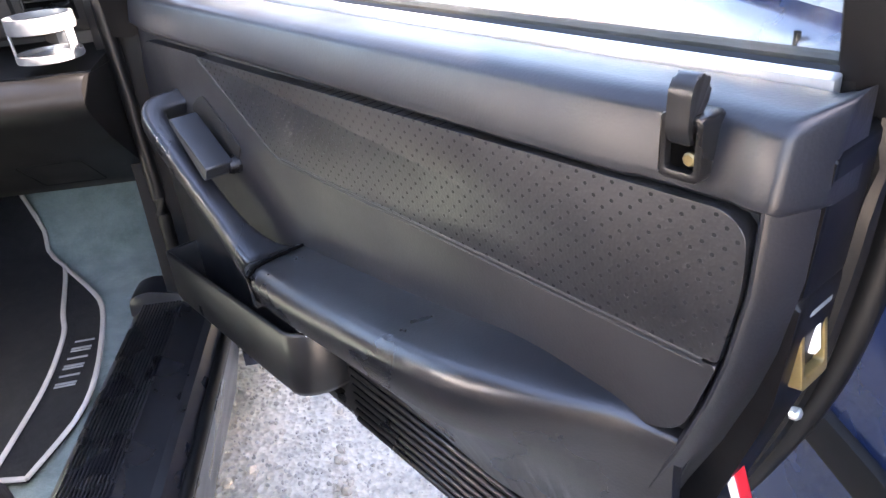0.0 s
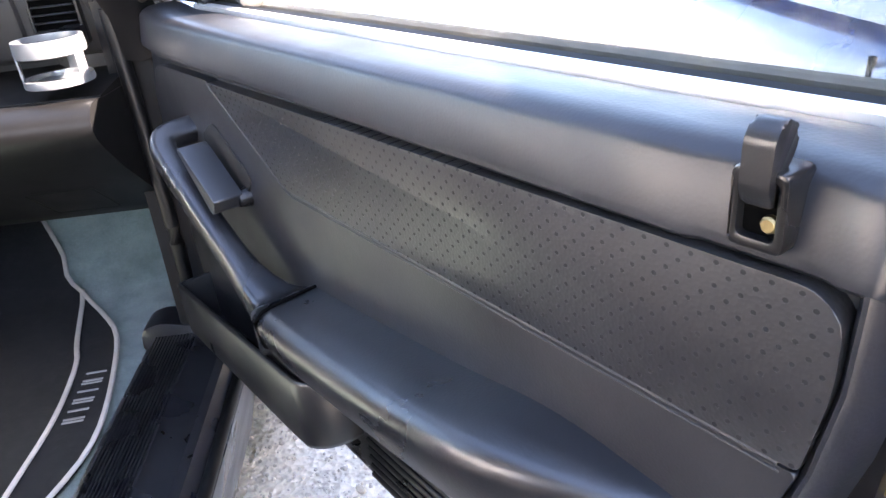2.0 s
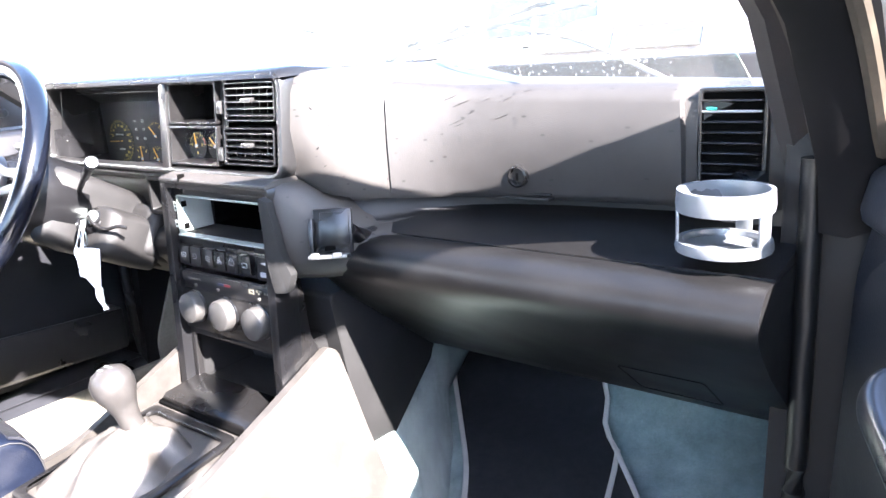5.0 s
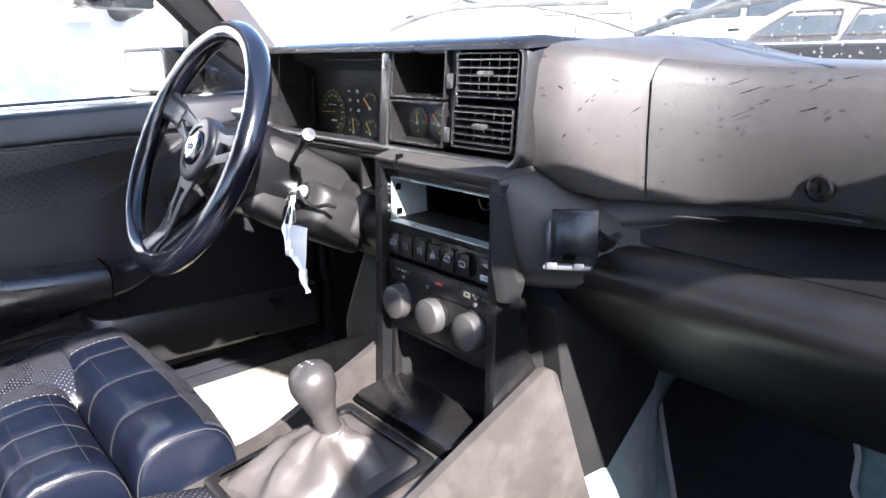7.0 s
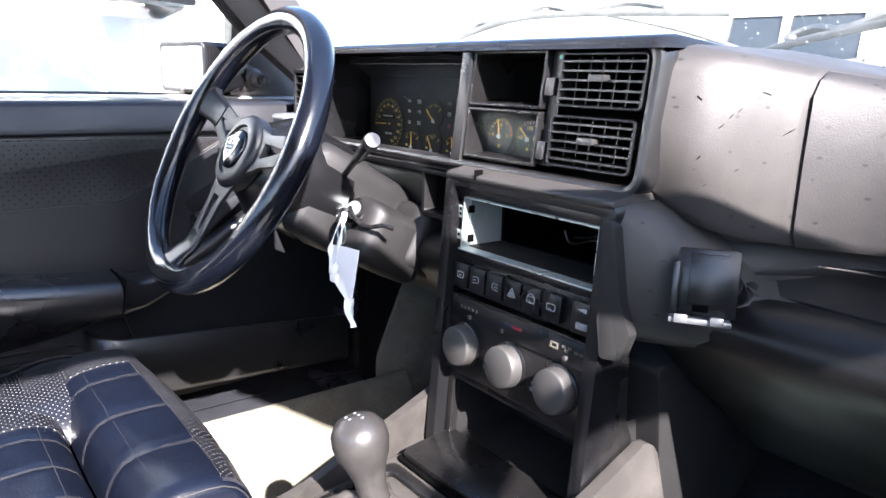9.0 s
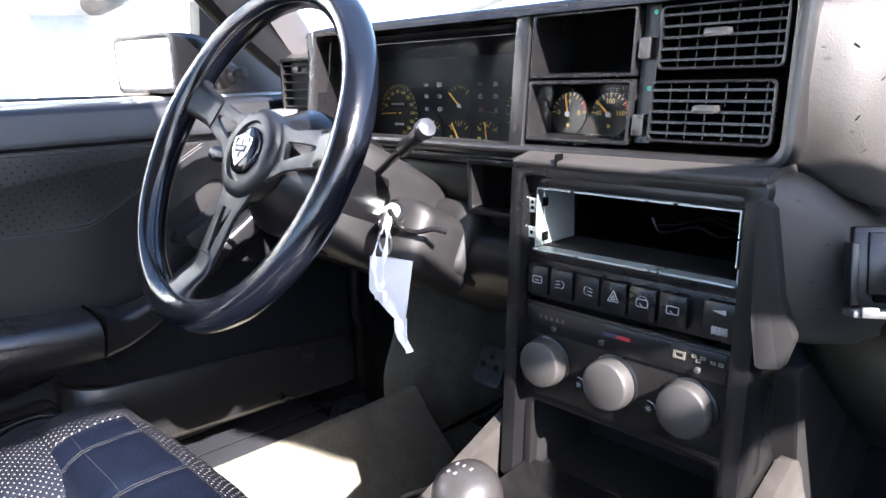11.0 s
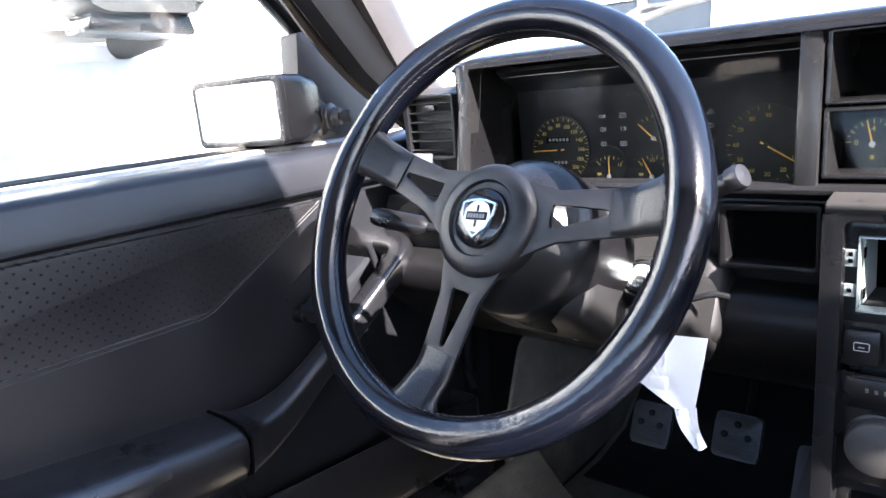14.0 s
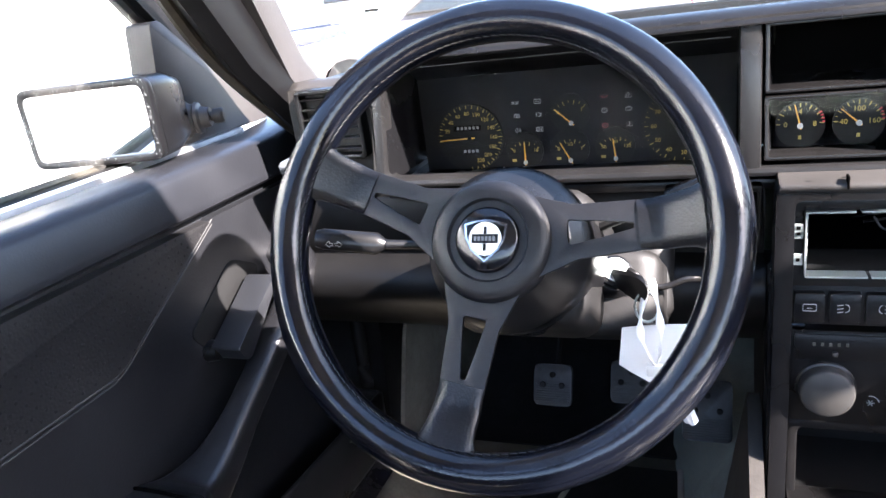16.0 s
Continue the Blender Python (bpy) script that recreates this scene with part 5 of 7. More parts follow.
ICONS = [
    [[(-0.9, 0.3), (-0.4, 0.0), (-0.9, -0.3)], [(0.9, 0.3), (0.4, 0.0), (0.9, -0.3)], arc(-0.1, 0, 0.35, 90, 270), arc(0.1, 0, 0.35, -90, 90)],
    [LAMP] + RAYS,
    [LAMP, [(0.35, -0.4), (0.9, -0.4)], [(0.35, 0.0), (0.9, 0.0)], [(0.35, 0.4), (0.9, 0.4)]],
    [BOX, [(-0.5, 0.55), (-0.5, 0.8)], [(0.5, 0.55), (0.5, 0.8)], [(-0.5, 0.0), (-0.15, 0.0)], [(0.15, 0.0), (0.5, 0.0)]],
    [arc(-0.1, 0, 0.6, -80, 80), [(-0.5, -0.6), (-0.5, 0.6)], [(0.6, -0.5), (0.7, 0.5)]],
    [BOX, [(-0.4, -0.3), (-0.4, 0.3)], [(0.0, -0.3), (0.0, 0.3)], [(0.4, -0.3), (0.4, 0.3)]],
    [[(-0.9, 0.2), (-0.4, 0.1), (-0.4, -0.2), (0.4, -0.2), (0.9, 0.25)], [(-0.2, 0.1), (-0.2, 0.35)]],
    [arc(0, 0, 0.65, 0, 360, 13), [(0, 0.35), (0, -0.05)], [(0, -0.25), (0, -0.35)]],
    [arc(0, 0, 0.65, 0, 360, 13), [(-0.3, 0.0), (-0.1, 0.0)], [(0.1, 0.0), (0.3, 0.0)]],
    [[(-0.8, -0.6), (0.8, -0.6), (0.0, 0.7), (-0.8, -0.6)], [(0, 0.2), (0, -0.3)]],
    [[(-0.7, -0.4), (0.5, -0.4), (0.7, 0.0), (0.5, 0.4), (-0.7, 0.4), (-0.7, -0.4)], [(-0.3, 0.6), (0.3, 0.6)]],
    [[(0, -0.4), (0, 0.7)], [(0, 0.5), (0.4, 0.5)], [(0, 0.1), (0.4, 0.1)], [(-0.7, -0.6), (-0.2, -0.5), (0.2, -0.6), (0.7, -0.5)]],
]


def instruments(root):
    """The cluster behind its glass, and the two small gauges in the lower pod."""
    flat = lambda u, v, w: Vector((u, 0.136 + w, v))
    part("cluster_panel", prism(B(), rect(-0.455, -0.138, 0.7735, 0.872), flat, 0.001, 0.006), gauge_black, root, "instrument panel with yellow dials")
    bm = B()
    loft(bm, [[(x, 0.137, 0.872), (x, 0.100, 0.895), (x, 0.100, 0.899), (x, 0.142, 0.874)] for x in (-0.455, -0.138)])
    part("cluster_brow", bm, gauge_black, root)
    dial(root, (-0.402, 0.807), 0.0365, flat, 49, 184, -92, ("", "20", "40", "60", "80", "100", "120", "140", "160", "180", "200", "220", ""), needle=182, text=0.0058, fan=0.72, ring=0.86)
    od = part("odometer", prism(B(), rect(-0.419, -0.389, 0.8150, 0.8205), flat, -0.0012, -0.0006), black_void, root)
    bm = B()
    for i in range(6):
        prism(bm, rect(-0.4155 + i * 0.0044, -0.4130 + i * 0.0044, 0.8165, 0.8195), flat, -0.0018, -0.0013)
    part("odometer_bars", bm, print_grey, od, smooth=0)
    bm = B()
    for i in range(4):
        prism(bm, rect(-0.4105 + i * 0.0046, -0.4080 + i * 0.0046, 0.7915, 0.7945), flat, -0.0018, -0.0007)
    part("trip_bars", bm, print_grey, root, smooth=0)
    dial(root, (-0.186, 0.808), 0.0370, flat, 37, 5, -274, ("", "10", "20", "30", "40", "50", "60", "70", "80", "90"), needle=-31, text=0.0058, fan=0.72, ring=0.86)
    dial(root, (-0.2925, 0.8170), 0.0235, flat, 7, 140, 50, ("0", "", "1"), needle=138, text=0.0052, fan=0.72, face=(-0.2935, 0.8265, 0.0200))
    for x, s_, nd in ((-0.3435, ("9", "", "16"), 90), (-0.2960, ("0", "1/2", "1"), 118), (-0.2505, ("50", "90", "130"), 96)):
        dial(root, (x + 0.0005, 0.7785), 0.0225, flat, 7, 134, 46, s_, needle=nd, text=0.0050, fan=0.74, face=(x, 0.7905, 0.0200))
        part("gauge_mark", prism(B(), rect(x - 0.0140, x - 0.0095, 0.7795, 0.7820), flat, -0.0016, -0.0010), print_yellow, root, smooth=0)
    lamp = material("lamp_lens", (0.008, 0.008, 0.009), 0.5)
    lamp_red = material("lamp_lens_red", (0.035, 0.006, 0.008), 0.5)
    for i, (x, z) in enumerate([(x, z) for x in (-0.3490, -0.3255, -0.2590, -0.2355) for z in (0.8410, 0.8275, 0.8125)]):
        m_ = lamp_red if i == 8 else lamp
        big = 1.0
        bm = B()
        prism(bm, rounded(rect(x - 0.0034 * big, x + 0.0034 * big, z - 0.0020 * big, z + 0.0020 * big), 0.0008), flat, -0.0014, -0.0004)
        ob = part("warning_lamp", bm, m_, root, smooth=0)
        bm = B()
        for line in ICONS[i]:
            pts = [flat(x + 0.0042 * u, z + 0.0036 * v, -0.0019) for u, v in line]
            tube(bm, pts, 0.00030, 4)
        part("lamp_symbol", bm, red_print if i in (6, 8) else print_white, ob, smooth=0)
    part("glass_edge", box((-0.2965, 0.0985, 0.8895), (0.306, 0.0016, 0.0010), 0), dull_metal, root, smooth=0)
    pane = part("cluster_glass", box((-0.2965, 0.118, 0.845), (0.315, 0.0012, 0.108), 0, m=Matrix()), clear_glass, root, "clear instrument glass", smooth=0)
    pane.visible_shadow = False
    pod(root, 0.7925, 0.8445, "lower_pod", 0.026)
    pod(root, 0.8465, 0.9015, "upper_pod")
    deep = lambda u, v, w: bez(u, v, 0.0235 + w)
    for x, s_, nd in ((-0.0900, ("0", "4", "8"), 104), (-0.0470, ("40", "100", "160"), 138)):
        dial(root, (x, 0.8150), 0.0190, deep, 13, 175, 5, s_, needle=nd, text=0.0062, ring=0.78, fan=0.58)
        part("yellow_mark", prism(B(), rect(x - 0.0012, x + 0.0012, 0.8035, 0.8065), deep, -0.0012, -0.0006), print_yellow, root)
        bm = B()
        for i in range(4):
            t = radians(30 - i * 9)
            prism(bm, [(x + rr * math.cos(t + da), 0.8165 + rr * math.sin(t + da)) for rr, da in ((0.0165, -0.03), (0.0185, -0.03), (0.0185, 0.03), (0.0165, 0.03))], deep, -0.0014, -0.0010)
        part("red_marks", bm, red_paint, root, smooth=0)
    pane = part("pod_glass", prism(B(), rect(-0.1140, -0.0160, 0.7955, 0.8415), bez, 0.0085, 0.0095), clear_glass, root, "clear gauge glass", smooth=0)
    pane.visible_shadow = False


dash = dashboard()
vent_block(dash)
instruments(dash)


# ---- centre console and tunnel ----
def con(u, v, w):
    """The console's face: (x, z) and the depth ahead of it."""
    return Vector((u, 0.006 + 0.062 * (v - 0.50) + w, v))


def console():
    root = thing("centre_console", "black plastic centre console with empty radio slot and heater knobs", "centre console")
    # side cheeks with rounded fronts, top cover
    bm = B()
    frame_ring(bm, rounded([(-0.112, 0.478), (0.113, 0.478), (0.115, 0.779), (-0.110, 0.779)], [0.004, 0.004, 0.012, 0.012], 5), rounded([(-0.0975, 0.4785), (0.0990, 0.4785), (0.1000, 0.7660), (-0.0960, 0.7660)], [0.003, 0.003, 0.006, 0.006], 5), con, -0.006, 0.030, 0.004)
    part("console_shell", bm, dark_plastic, root, "black plastic surround")
    part("console_top", prism(B(), rounded([(-0.004, 0.772), (-0.006, 0.779), (0.02, 0.784), (0.19, 0.781), (0.19, 0.772)], 0.003), lambda y, z, x: Vector((x, y + 0.02, z)), -0.108, 0.113, 0.002), dash_vinyl, root, "top cover faded by the sun")
    part("top_notch", box((-0.060, 0.0185, 0.7805), (0.0015, 0.010, 0.010), 0.0003), black_void, root)
    # radio slot with its steel cage
    bm = frame_ring(B(), rounded(rect(-0.0980, 0.1005, 0.690, 0.7655), 0.004), rounded(rect(-0.0885, 0.0965, 0.7000, 0.7545), 0.002), con, 0.006, 0.018, 0.001)
    part("radio_panel", bm, dark_plastic, root)
    cage = part("radio_cage", prism(B(), rect(-0.0876, -0.0864, 0.7010, 0.7535), con, 0.002, 0.013), steel, root, "bare zinc radio mounting cage", smooth=0)
    for z, cuts, w0 in ((0.7538, ((-0.0870, -0.0520), (-0.0480, 0.0180), (0.0210, 0.0420), (0.0460, 0.0950)), 0.002), (0.7006, ((-0.0870, -0.0420), (-0.0390, 0.0270), (0.0290, 0.0340), (0.0370, 0.0950)), -0.001)):
        for a, b in cuts:
            part("cage_tab", prism(B(), rect(a, b, z - 0.0007, z + 0.0007), con, w0, 0.013), steel, cage, smooth=0)
    for z0, z1 in ((0.7015, 0.7120), (0.7140, 0.7330), (0.7350, 0.7530)):
        part("cage_tab", prism(B(), rect(0.0944, 0.0956, z0, z1), con, 0.000 if z0 > 0.71 else 0.004, 0.013), steel, cage, smooth=0)
    for z, h in ((0.738, 0.013), (0.714, 0.010)):
        part("cage_tab", box(tuple(con(-0.0925, z, 0.004)), (0.008, 0.002, h), 0.0006, 1), steel, cage, smooth=0)
    for z in (0.741, 0.736, 0.714):
        part("tab_hole", box(tuple(con(-0.0925, z, 0.0028)), (0.0030, 0.0006, 0.0030), 0), black_void, cage, smooth=0)
    # Slot lining in black matte, darkened for the shade inside the cage.
    part("radio_tunnel", frame_ring(B(), rect(-0.0876, 0.0956, 0.7009, 0.7536), rect(-0.0866, 0.0946, 0.7019, 0.7526), con, 0.0125, 0.060), black_matte, root, smooth=0)
    part("cage_wall", box(tuple(con(-0.0855, 0.727, 0.033)), (0.0014, 0.044, 0.049), 0.0003, 1), steel, root, "bare zinc side wall of the cage", smooth=0)
    for z in (0.741, 0.710):
        part("cage_hole", prism(B(), rect(0.028, 0.036, z - 0.004, z + 0.004), lambda y, zz, x: Vector((x, y, zz)), -0.0849, -0.0845), black_void, root, smooth=0)
    # Deeper lining and end wall in near-black, shade given by colour.
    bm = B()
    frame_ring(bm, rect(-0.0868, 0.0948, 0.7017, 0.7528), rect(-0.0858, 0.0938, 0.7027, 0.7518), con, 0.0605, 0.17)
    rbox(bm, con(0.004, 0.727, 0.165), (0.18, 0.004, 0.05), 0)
    part("radio_shade_lining", bm, black_void, root, smooth=0)
    rnd = random.Random(2)
    for k in range(3):
        pts = [con(-0.03 + 0.022 * i + rnd.uniform(-0.006, 0.006), 0.708 + rnd.uniform(0, 0.014), 0.09 + 0.02 * k) for i in range(5)]
        part("loose_wire", tube(B(), curve_pts(pts, 5), 0.0012, 6), dark_plastic, root)
    # row of switches
    part("switch_panel", prism(B(), rect(-0.0970, 0.0995, 0.655, 0.6915), con, 0.008, 0.02, 0.001), dark_plastic, root)
    for i in range(6):
        u = -0.0825 + i * 0.0263
        k = part("switch", prism(B(), rounded(rect(u - 0.0115, u + 0.0115, 0.6595, 0.6855), 0.002), con, 0.0015, 0.010, 0.0015), dark_plastic, root, "black push switch")
        bm = B()
        if i == 3:
            for p, q in (((-0.005, -0.004), (0.005, -0.004)), ((0.005, -0.004), (0, 0.005)), ((0, 0.005), (-0.005, -0.004)), ((-0.002, -0.0024), (0.002, -0.0024)), ((0.002, -0.0024), (0, 0.0012)), ((0, 0.0012), (-0.002, -0.0024))):
                tube(bm, [con(u + p[0], 0.673 + p[1], 0.0012), con(u + q[0], 0.673 + q[1], 0.0012)], 0.0004, 4)
        elif i in (1, 2):
            tube(bm, [con(u + 0.003 * math.cos(t) * (1 if i == 1 else -0.8), 0.673 + 0.0035 * math.sin(t), 0.0012) for t in np.linspace(-1.6, 1.6, 8)], 0.0004, 4)
            for dz in (-0.003, 0, 0.003):
                e = -1 if i == 1 else 1
                tube(bm, [con(u + e * 0.0015, 0.673 + dz, 0.0012), con(u + e * 0.006, 0.673 + dz - 0.0008, 0.0012)], 0.0004, 4)
        else:
            pts = rounded(rect(-0.005, 0.005, -0.003, 0.003), 0.001, 2)
            tube(bm, [con(u + x, 0.673 + z, 0.0012) for x, z in pts], 0.0004, 4, loop=True)
            tube(bm, [con(u - 0.002, 0.6725, 0.0012), con(u + (0.001 if i else 0.002), 0.670 if i else 0.6725, 0.0012)], 0.0004, 4)
            if i == 4:
                tube(bm, [con(u - 0.004, 0.6765, 0.0012), con(u - 0.002, 0.6785, 0.0012), con(u + 0.002, 0.6785, 0.0012), con(u + 0.004, 0.6765, 0.0012)], 0.0004, 4)
        part("switch_symbol", bm, print_grey, k, smooth=0)
    k = part("dimmer_switch", prism(B(), rounded(rect(0.0730, 0.0975, 0.6575, 0.6865), 0.002), con, 0.0025, 0.010, 0.001), dark_plastic, root, "black dimmer with thumb wheel")
    part("dimmer_mark", prism(B(), [(0.090, 0.6775), (0.090, 0.6815), (0.080, 0.6795)], con, 0.0018, 0.0024), print_grey, k, smooth=0)
    bm = B()
    for i in range(7):
        rbox(bm, con(0.0815 + i * 0.0018, 0.6655, 0.001), (0.0009, 0.003, 0.006), 0.0003, 1)
    part("thumb_wheel", bm, print_grey, k)
    # heater panel with sliders and three knobs
    hp = part("heater_panel", prism(B(), rounded(rect(-0.0970, 0.0985, 0.566, 0.6515), 0.003), con, 0.004, 0.02, 0.002), mid_plastic, root, "heater control panel")
    part("slider_slot", prism(B(), rounded(rect(-0.0930, 0.0945, 0.6255, 0.6485), 0.002), con, 0.0025, 0.006, 0.0008), dark_plastic, hp)
    faint_print = material("faint_print", (0.085, 0.080, 0.062), 0.6)
    for i in range(5):
        part("scale_mark", prism(B(), rect(-0.079 + i * 0.0062, -0.0768 + i * 0.0062, 0.6385, 0.6415), con, 0.0018, 0.0024), faint_print, hp, smooth=0)
    for u, z, a, b in ((0.057, 0.6395, 0.005, 0.003), (0.069, 0.6415, 0.002, 0.0012), (0.076, 0.6415, 0.002, 0.0012), (0.0725, 0.6385, 0.002, 0.0012), (0.084, 0.640, 0.002, 0.0012), (0.090, 0.640, 0.002, 0.0012)):
        part("air_symbol", frame_ring(B(), rect(u - a, u + a, z - b, z + b), rect(u - a * 0.6, u + a * 0.6, z - b * 0.5, z + b * 0.5), con, 0.0018, 0.0024), faint_print, hp, smooth=0)
    part("blue_mark", prism(B(), rect(-0.012, 0.001, 0.6385, 0.6415), con, 0.0018, 0.0024), blue_paint_mark, hp, smooth=0)
    part("red_mark", prism(B(), rect(0.001, 0.014, 0.6385, 0.6415), con, 0.0018, 0.0024), red_print, hp, smooth=0)
    for u in (-0.062, -0.012, 0.073):
        part("slider", prism(B(), rounded(rect(u - 0.002, u + 0.002, 0.630, 0.634), 0.001), con, -0.001, 0.003, 0.0006), knob_grey, hp)
    for u in (-0.068, 0.0, 0.068):
        mm = Matrix.Translation(con(u, 0.600, 0.004)) @ Matrix.Rotation(radians(90 - 3.5), 4, "X")
        k = part("knob", lathe(B(), [(0.0215, 0.0), (0.0215, 0.006), (0.0210, 0.0135), (0.0203, 0.0152), (0.0190, 0.0160), (0.0, 0.0160)], mm, 32), knob_grey, root, "round grey heater knob")
        part("knob_collar", lathe(B(), [(0.0235, -0.001), (0.0235, 0.002), (0.022, 0.003)], mm, 32), dark_plastic, k)
    for u in (-0.034, 0.034):
        bm = B()
        for t in range(6):
            e = radians(60 * t)
            tube(bm, [con(u, 0.588, 0.0028), con(u + 0.003 * math.cos(e), 0.588 + 0.003 * math.sin(e), 0.0028)], 0.0004, 4)
        tube(bm, [con(u + 0.0065 * math.cos(a), 0.588 + 0.0065 * math.sin(a), 0.0028) for a in np.linspace(0.2, 1.8, 8)], 0.0004, 4)
        part("knob_symbol", bm, print_grey, hp, smooth=0)
    # open tray below
    bm = B()
    frame_ring(bm, rounded(rect(-0.0975, 0.0990, 0.4795, 0.5660), 0.004), rounded(rect(-0.0880, 0.0900, 0.4850, 0.5560), 0.006), con, 0.008, 0.020, 0.002)
    part("tray_frame", bm, mid_plastic, root)
    bm = B()
    frame_ring(bm, rect(-0.0895, 0.0915, 0.4835, 0.5575), rect(-0.0880, 0.0900, 0.4850, 0.5560), con, 0.018, 0.13)
    rbox(bm, con(0.001, 0.52, 0.13), (0.19, 0.004, 0.08), 0)
    part("tray", bm, black_matte, root, "dark open tray", smooth=0)
    # shoulder towards the passenger's knee roll, and the dark joint plate
    bm = B()
    rings = []
    for x, yf, zt in ((0.112, 0.020, 0.778), (0.118, 0.024, 0.777), (0.132, 0.032, 0.768), (0.148, 0.044, 0.748), (0.162, 0.058, 0.726), (0.178, 0.074, 0.710), (0.198, 0.086, 0.703), (0.225, 0.095, 0.700)):
        rings.append([(x, yf + 0.030, 0.655), (x, yf + 0.006, 0.668), (x, yf, 0.684), (x, yf + 0.002, zt - 0.016), (x, yf + 0.010, zt - 0.003), (x, yf + 0.022, zt), (x, 0.22, zt), (x, 0.22, 0.655)])
    part("shoulder", loft(bm, rings), dash_vinyl, root, "curved vinyl shoulder", smooth=60)
    part("joint_plate", prism(B(), rounded([(0.1135, 0.768), (0.1220, 0.762), (0.1300, 0.700), (0.1385, 0.672), (0.1330, 0.650), (0.1190, 0.650), (0.1150, 0.684)], 0.002), lambda x, z, y: Vector((x, y + (x - 0.1135) * 0.6, z)), 0.002, 0.012, 0.0012), black_matte, root, "black joint strip beside the radio")
    for s_ in (-1, 1):
        part("side_cheek", prism(B(), [(0.020, 0.479), (0.030, 0.70), (0.050, 0.70), (0.056, 0.575), (0.072, 0.545), (0.080, 0.479)], place_x, s_ * 0.108, s_ * 0.1135, 0.0015), mid_plastic, root)
    return root


def tunnel():
    root = thing("tunnel_trim", "worn black plastic tunnel trim around the gear lever", "tunnel trim")
    bm = B()
    rings = []
    for y, zt, wt in ((0.10, 0.482, 0.108), (0.02, 0.480, 0.112), (-0.04, 0.474, 0.112), (-0.30, 0.440, 0.108), (-0.62, 0.430, 0.105)):
        rings.append([(-wt - 0.010, y, zt - 0.14), (-wt - 0.002, y, zt - 0.012), (-wt + 0.008, y, zt), (wt - 0.008, y, zt), (wt + 0.002, y, zt - 0.012), (wt + 0.010, y, zt - 0.14)])
    loft(bm, rings)
    part("tunnel_body", bm, tunnel_plastic, root, "grey-black tunnel trim", smooth=45)
    wing = rounded([(-0.62, 0.30), (-0.62, 0.436), (-0.30, 0.446), (-0.16, 0.458), (-0.06, 0.500), (0.072, 0.556), (0.088, 0.546), (0.124, 0.405), (0.140, 0.30)], [0.01, 0.01, 0.02, 0.03, 0.03, 0.006, 0.006, 0.01, 0.01])
    for s_ in (-1, 1):
        part("side_panel", prism(B(), wing, lambda y, z, x: Vector((s_ * (x + max(0, 0.45 - z) * 0.22), y, z)), 0.1155, 0.1275, 0.002), tunnel_plastic, root, "worn plastic side panel of the tunnel")
    # Black block fills the dark space ahead of the side panels.
    part("tunnel_front_box", prism(B(), rounded([(0.092, 0.62), (0.30, 0.62), (0.30, 0.46), (0.15, 0.33), (0.125, 0.40)], 0.01), place_x, -0.112, 0.118, 0.004), black_matte, root, "black box under the dashboard ahead of the tunnel")
    part("ashtray_lid", prism(B(), rounded([(-0.095, -0.045), (0.090, -0.045), (0.090, 0.022), (-0.095, 0.022)], 0.006), lambda x, y, z: Vector((x, y, z + (y + 0.045) * 0.12)), 0.4755, 0.484, 0.003), mid_plastic, root, "flat ashtray lid")
    part("lid_gap", prism(B(), rounded(rect(-0.099, 0.094, -0.050, 0.026), 0.006), lambda x, y, z: Vector((x, y, z + (y + 0.045) * 0.12)), 0.472, 0.4765), black_void, root)
    bm = frame_ring(B(), rounded(rect(-0.090, 0.090, -0.255, -0.058), 0.012), rounded(rect(-0.078, 0.078, -0.243, -0.070), 0.010), lambda x, y, z: Vector((x, y, z + 0.130 * y)), 0.480, 0.4865, 0.002)
    part("boot_frame", bm, mid_plastic, root)


def tunnel_carpet():
    bm = B()
    rings = []
    for y, dz in ((-0.62, -0.03), (-0.2, -0.01), (0.02, 0.0), (0.20, 0.0), (0.35, 0.0), (0.45, 0.02), (0.55, 0.06), (0.90, 0.26)):
        f = float(np.interp(y, (0.02, 0.20, 0.35, 0.45, 0.55, 0.90), (1.0, 0.86, 0.42, 0.10, -0.26, -0.40)))
        rings.append([(-0.225, y, 0.17 + max(dz, 0)), (-0.185, y, 0.235 + dz), (-0.135, y, 0.36 + dz), (-0.10, y, 0.39 + dz), (0.10 * f, y, 0.39 + dz), (0.137 * f, y, 0.375 + dz), (0.178 * f, y, 0.255 + dz), (0.232 * f, y, 0.17 + max(dz, 0))])
    loft(bm, rings)
    bmesh.ops.subdivide_edges(bm, edges=bm.edges[:], cuts=2, use_grid_fill=True)
    for v in bm.verts:
        v.co += Vector((0.004, 0, 0.003)) * noise.noise(v.co * 14)
    ob = part("tunnel_carpet", bm, carpet, smooth=80)
    tagged(ob, "faded green carpet over the transmission tunnel", "carpet", kind="structure")


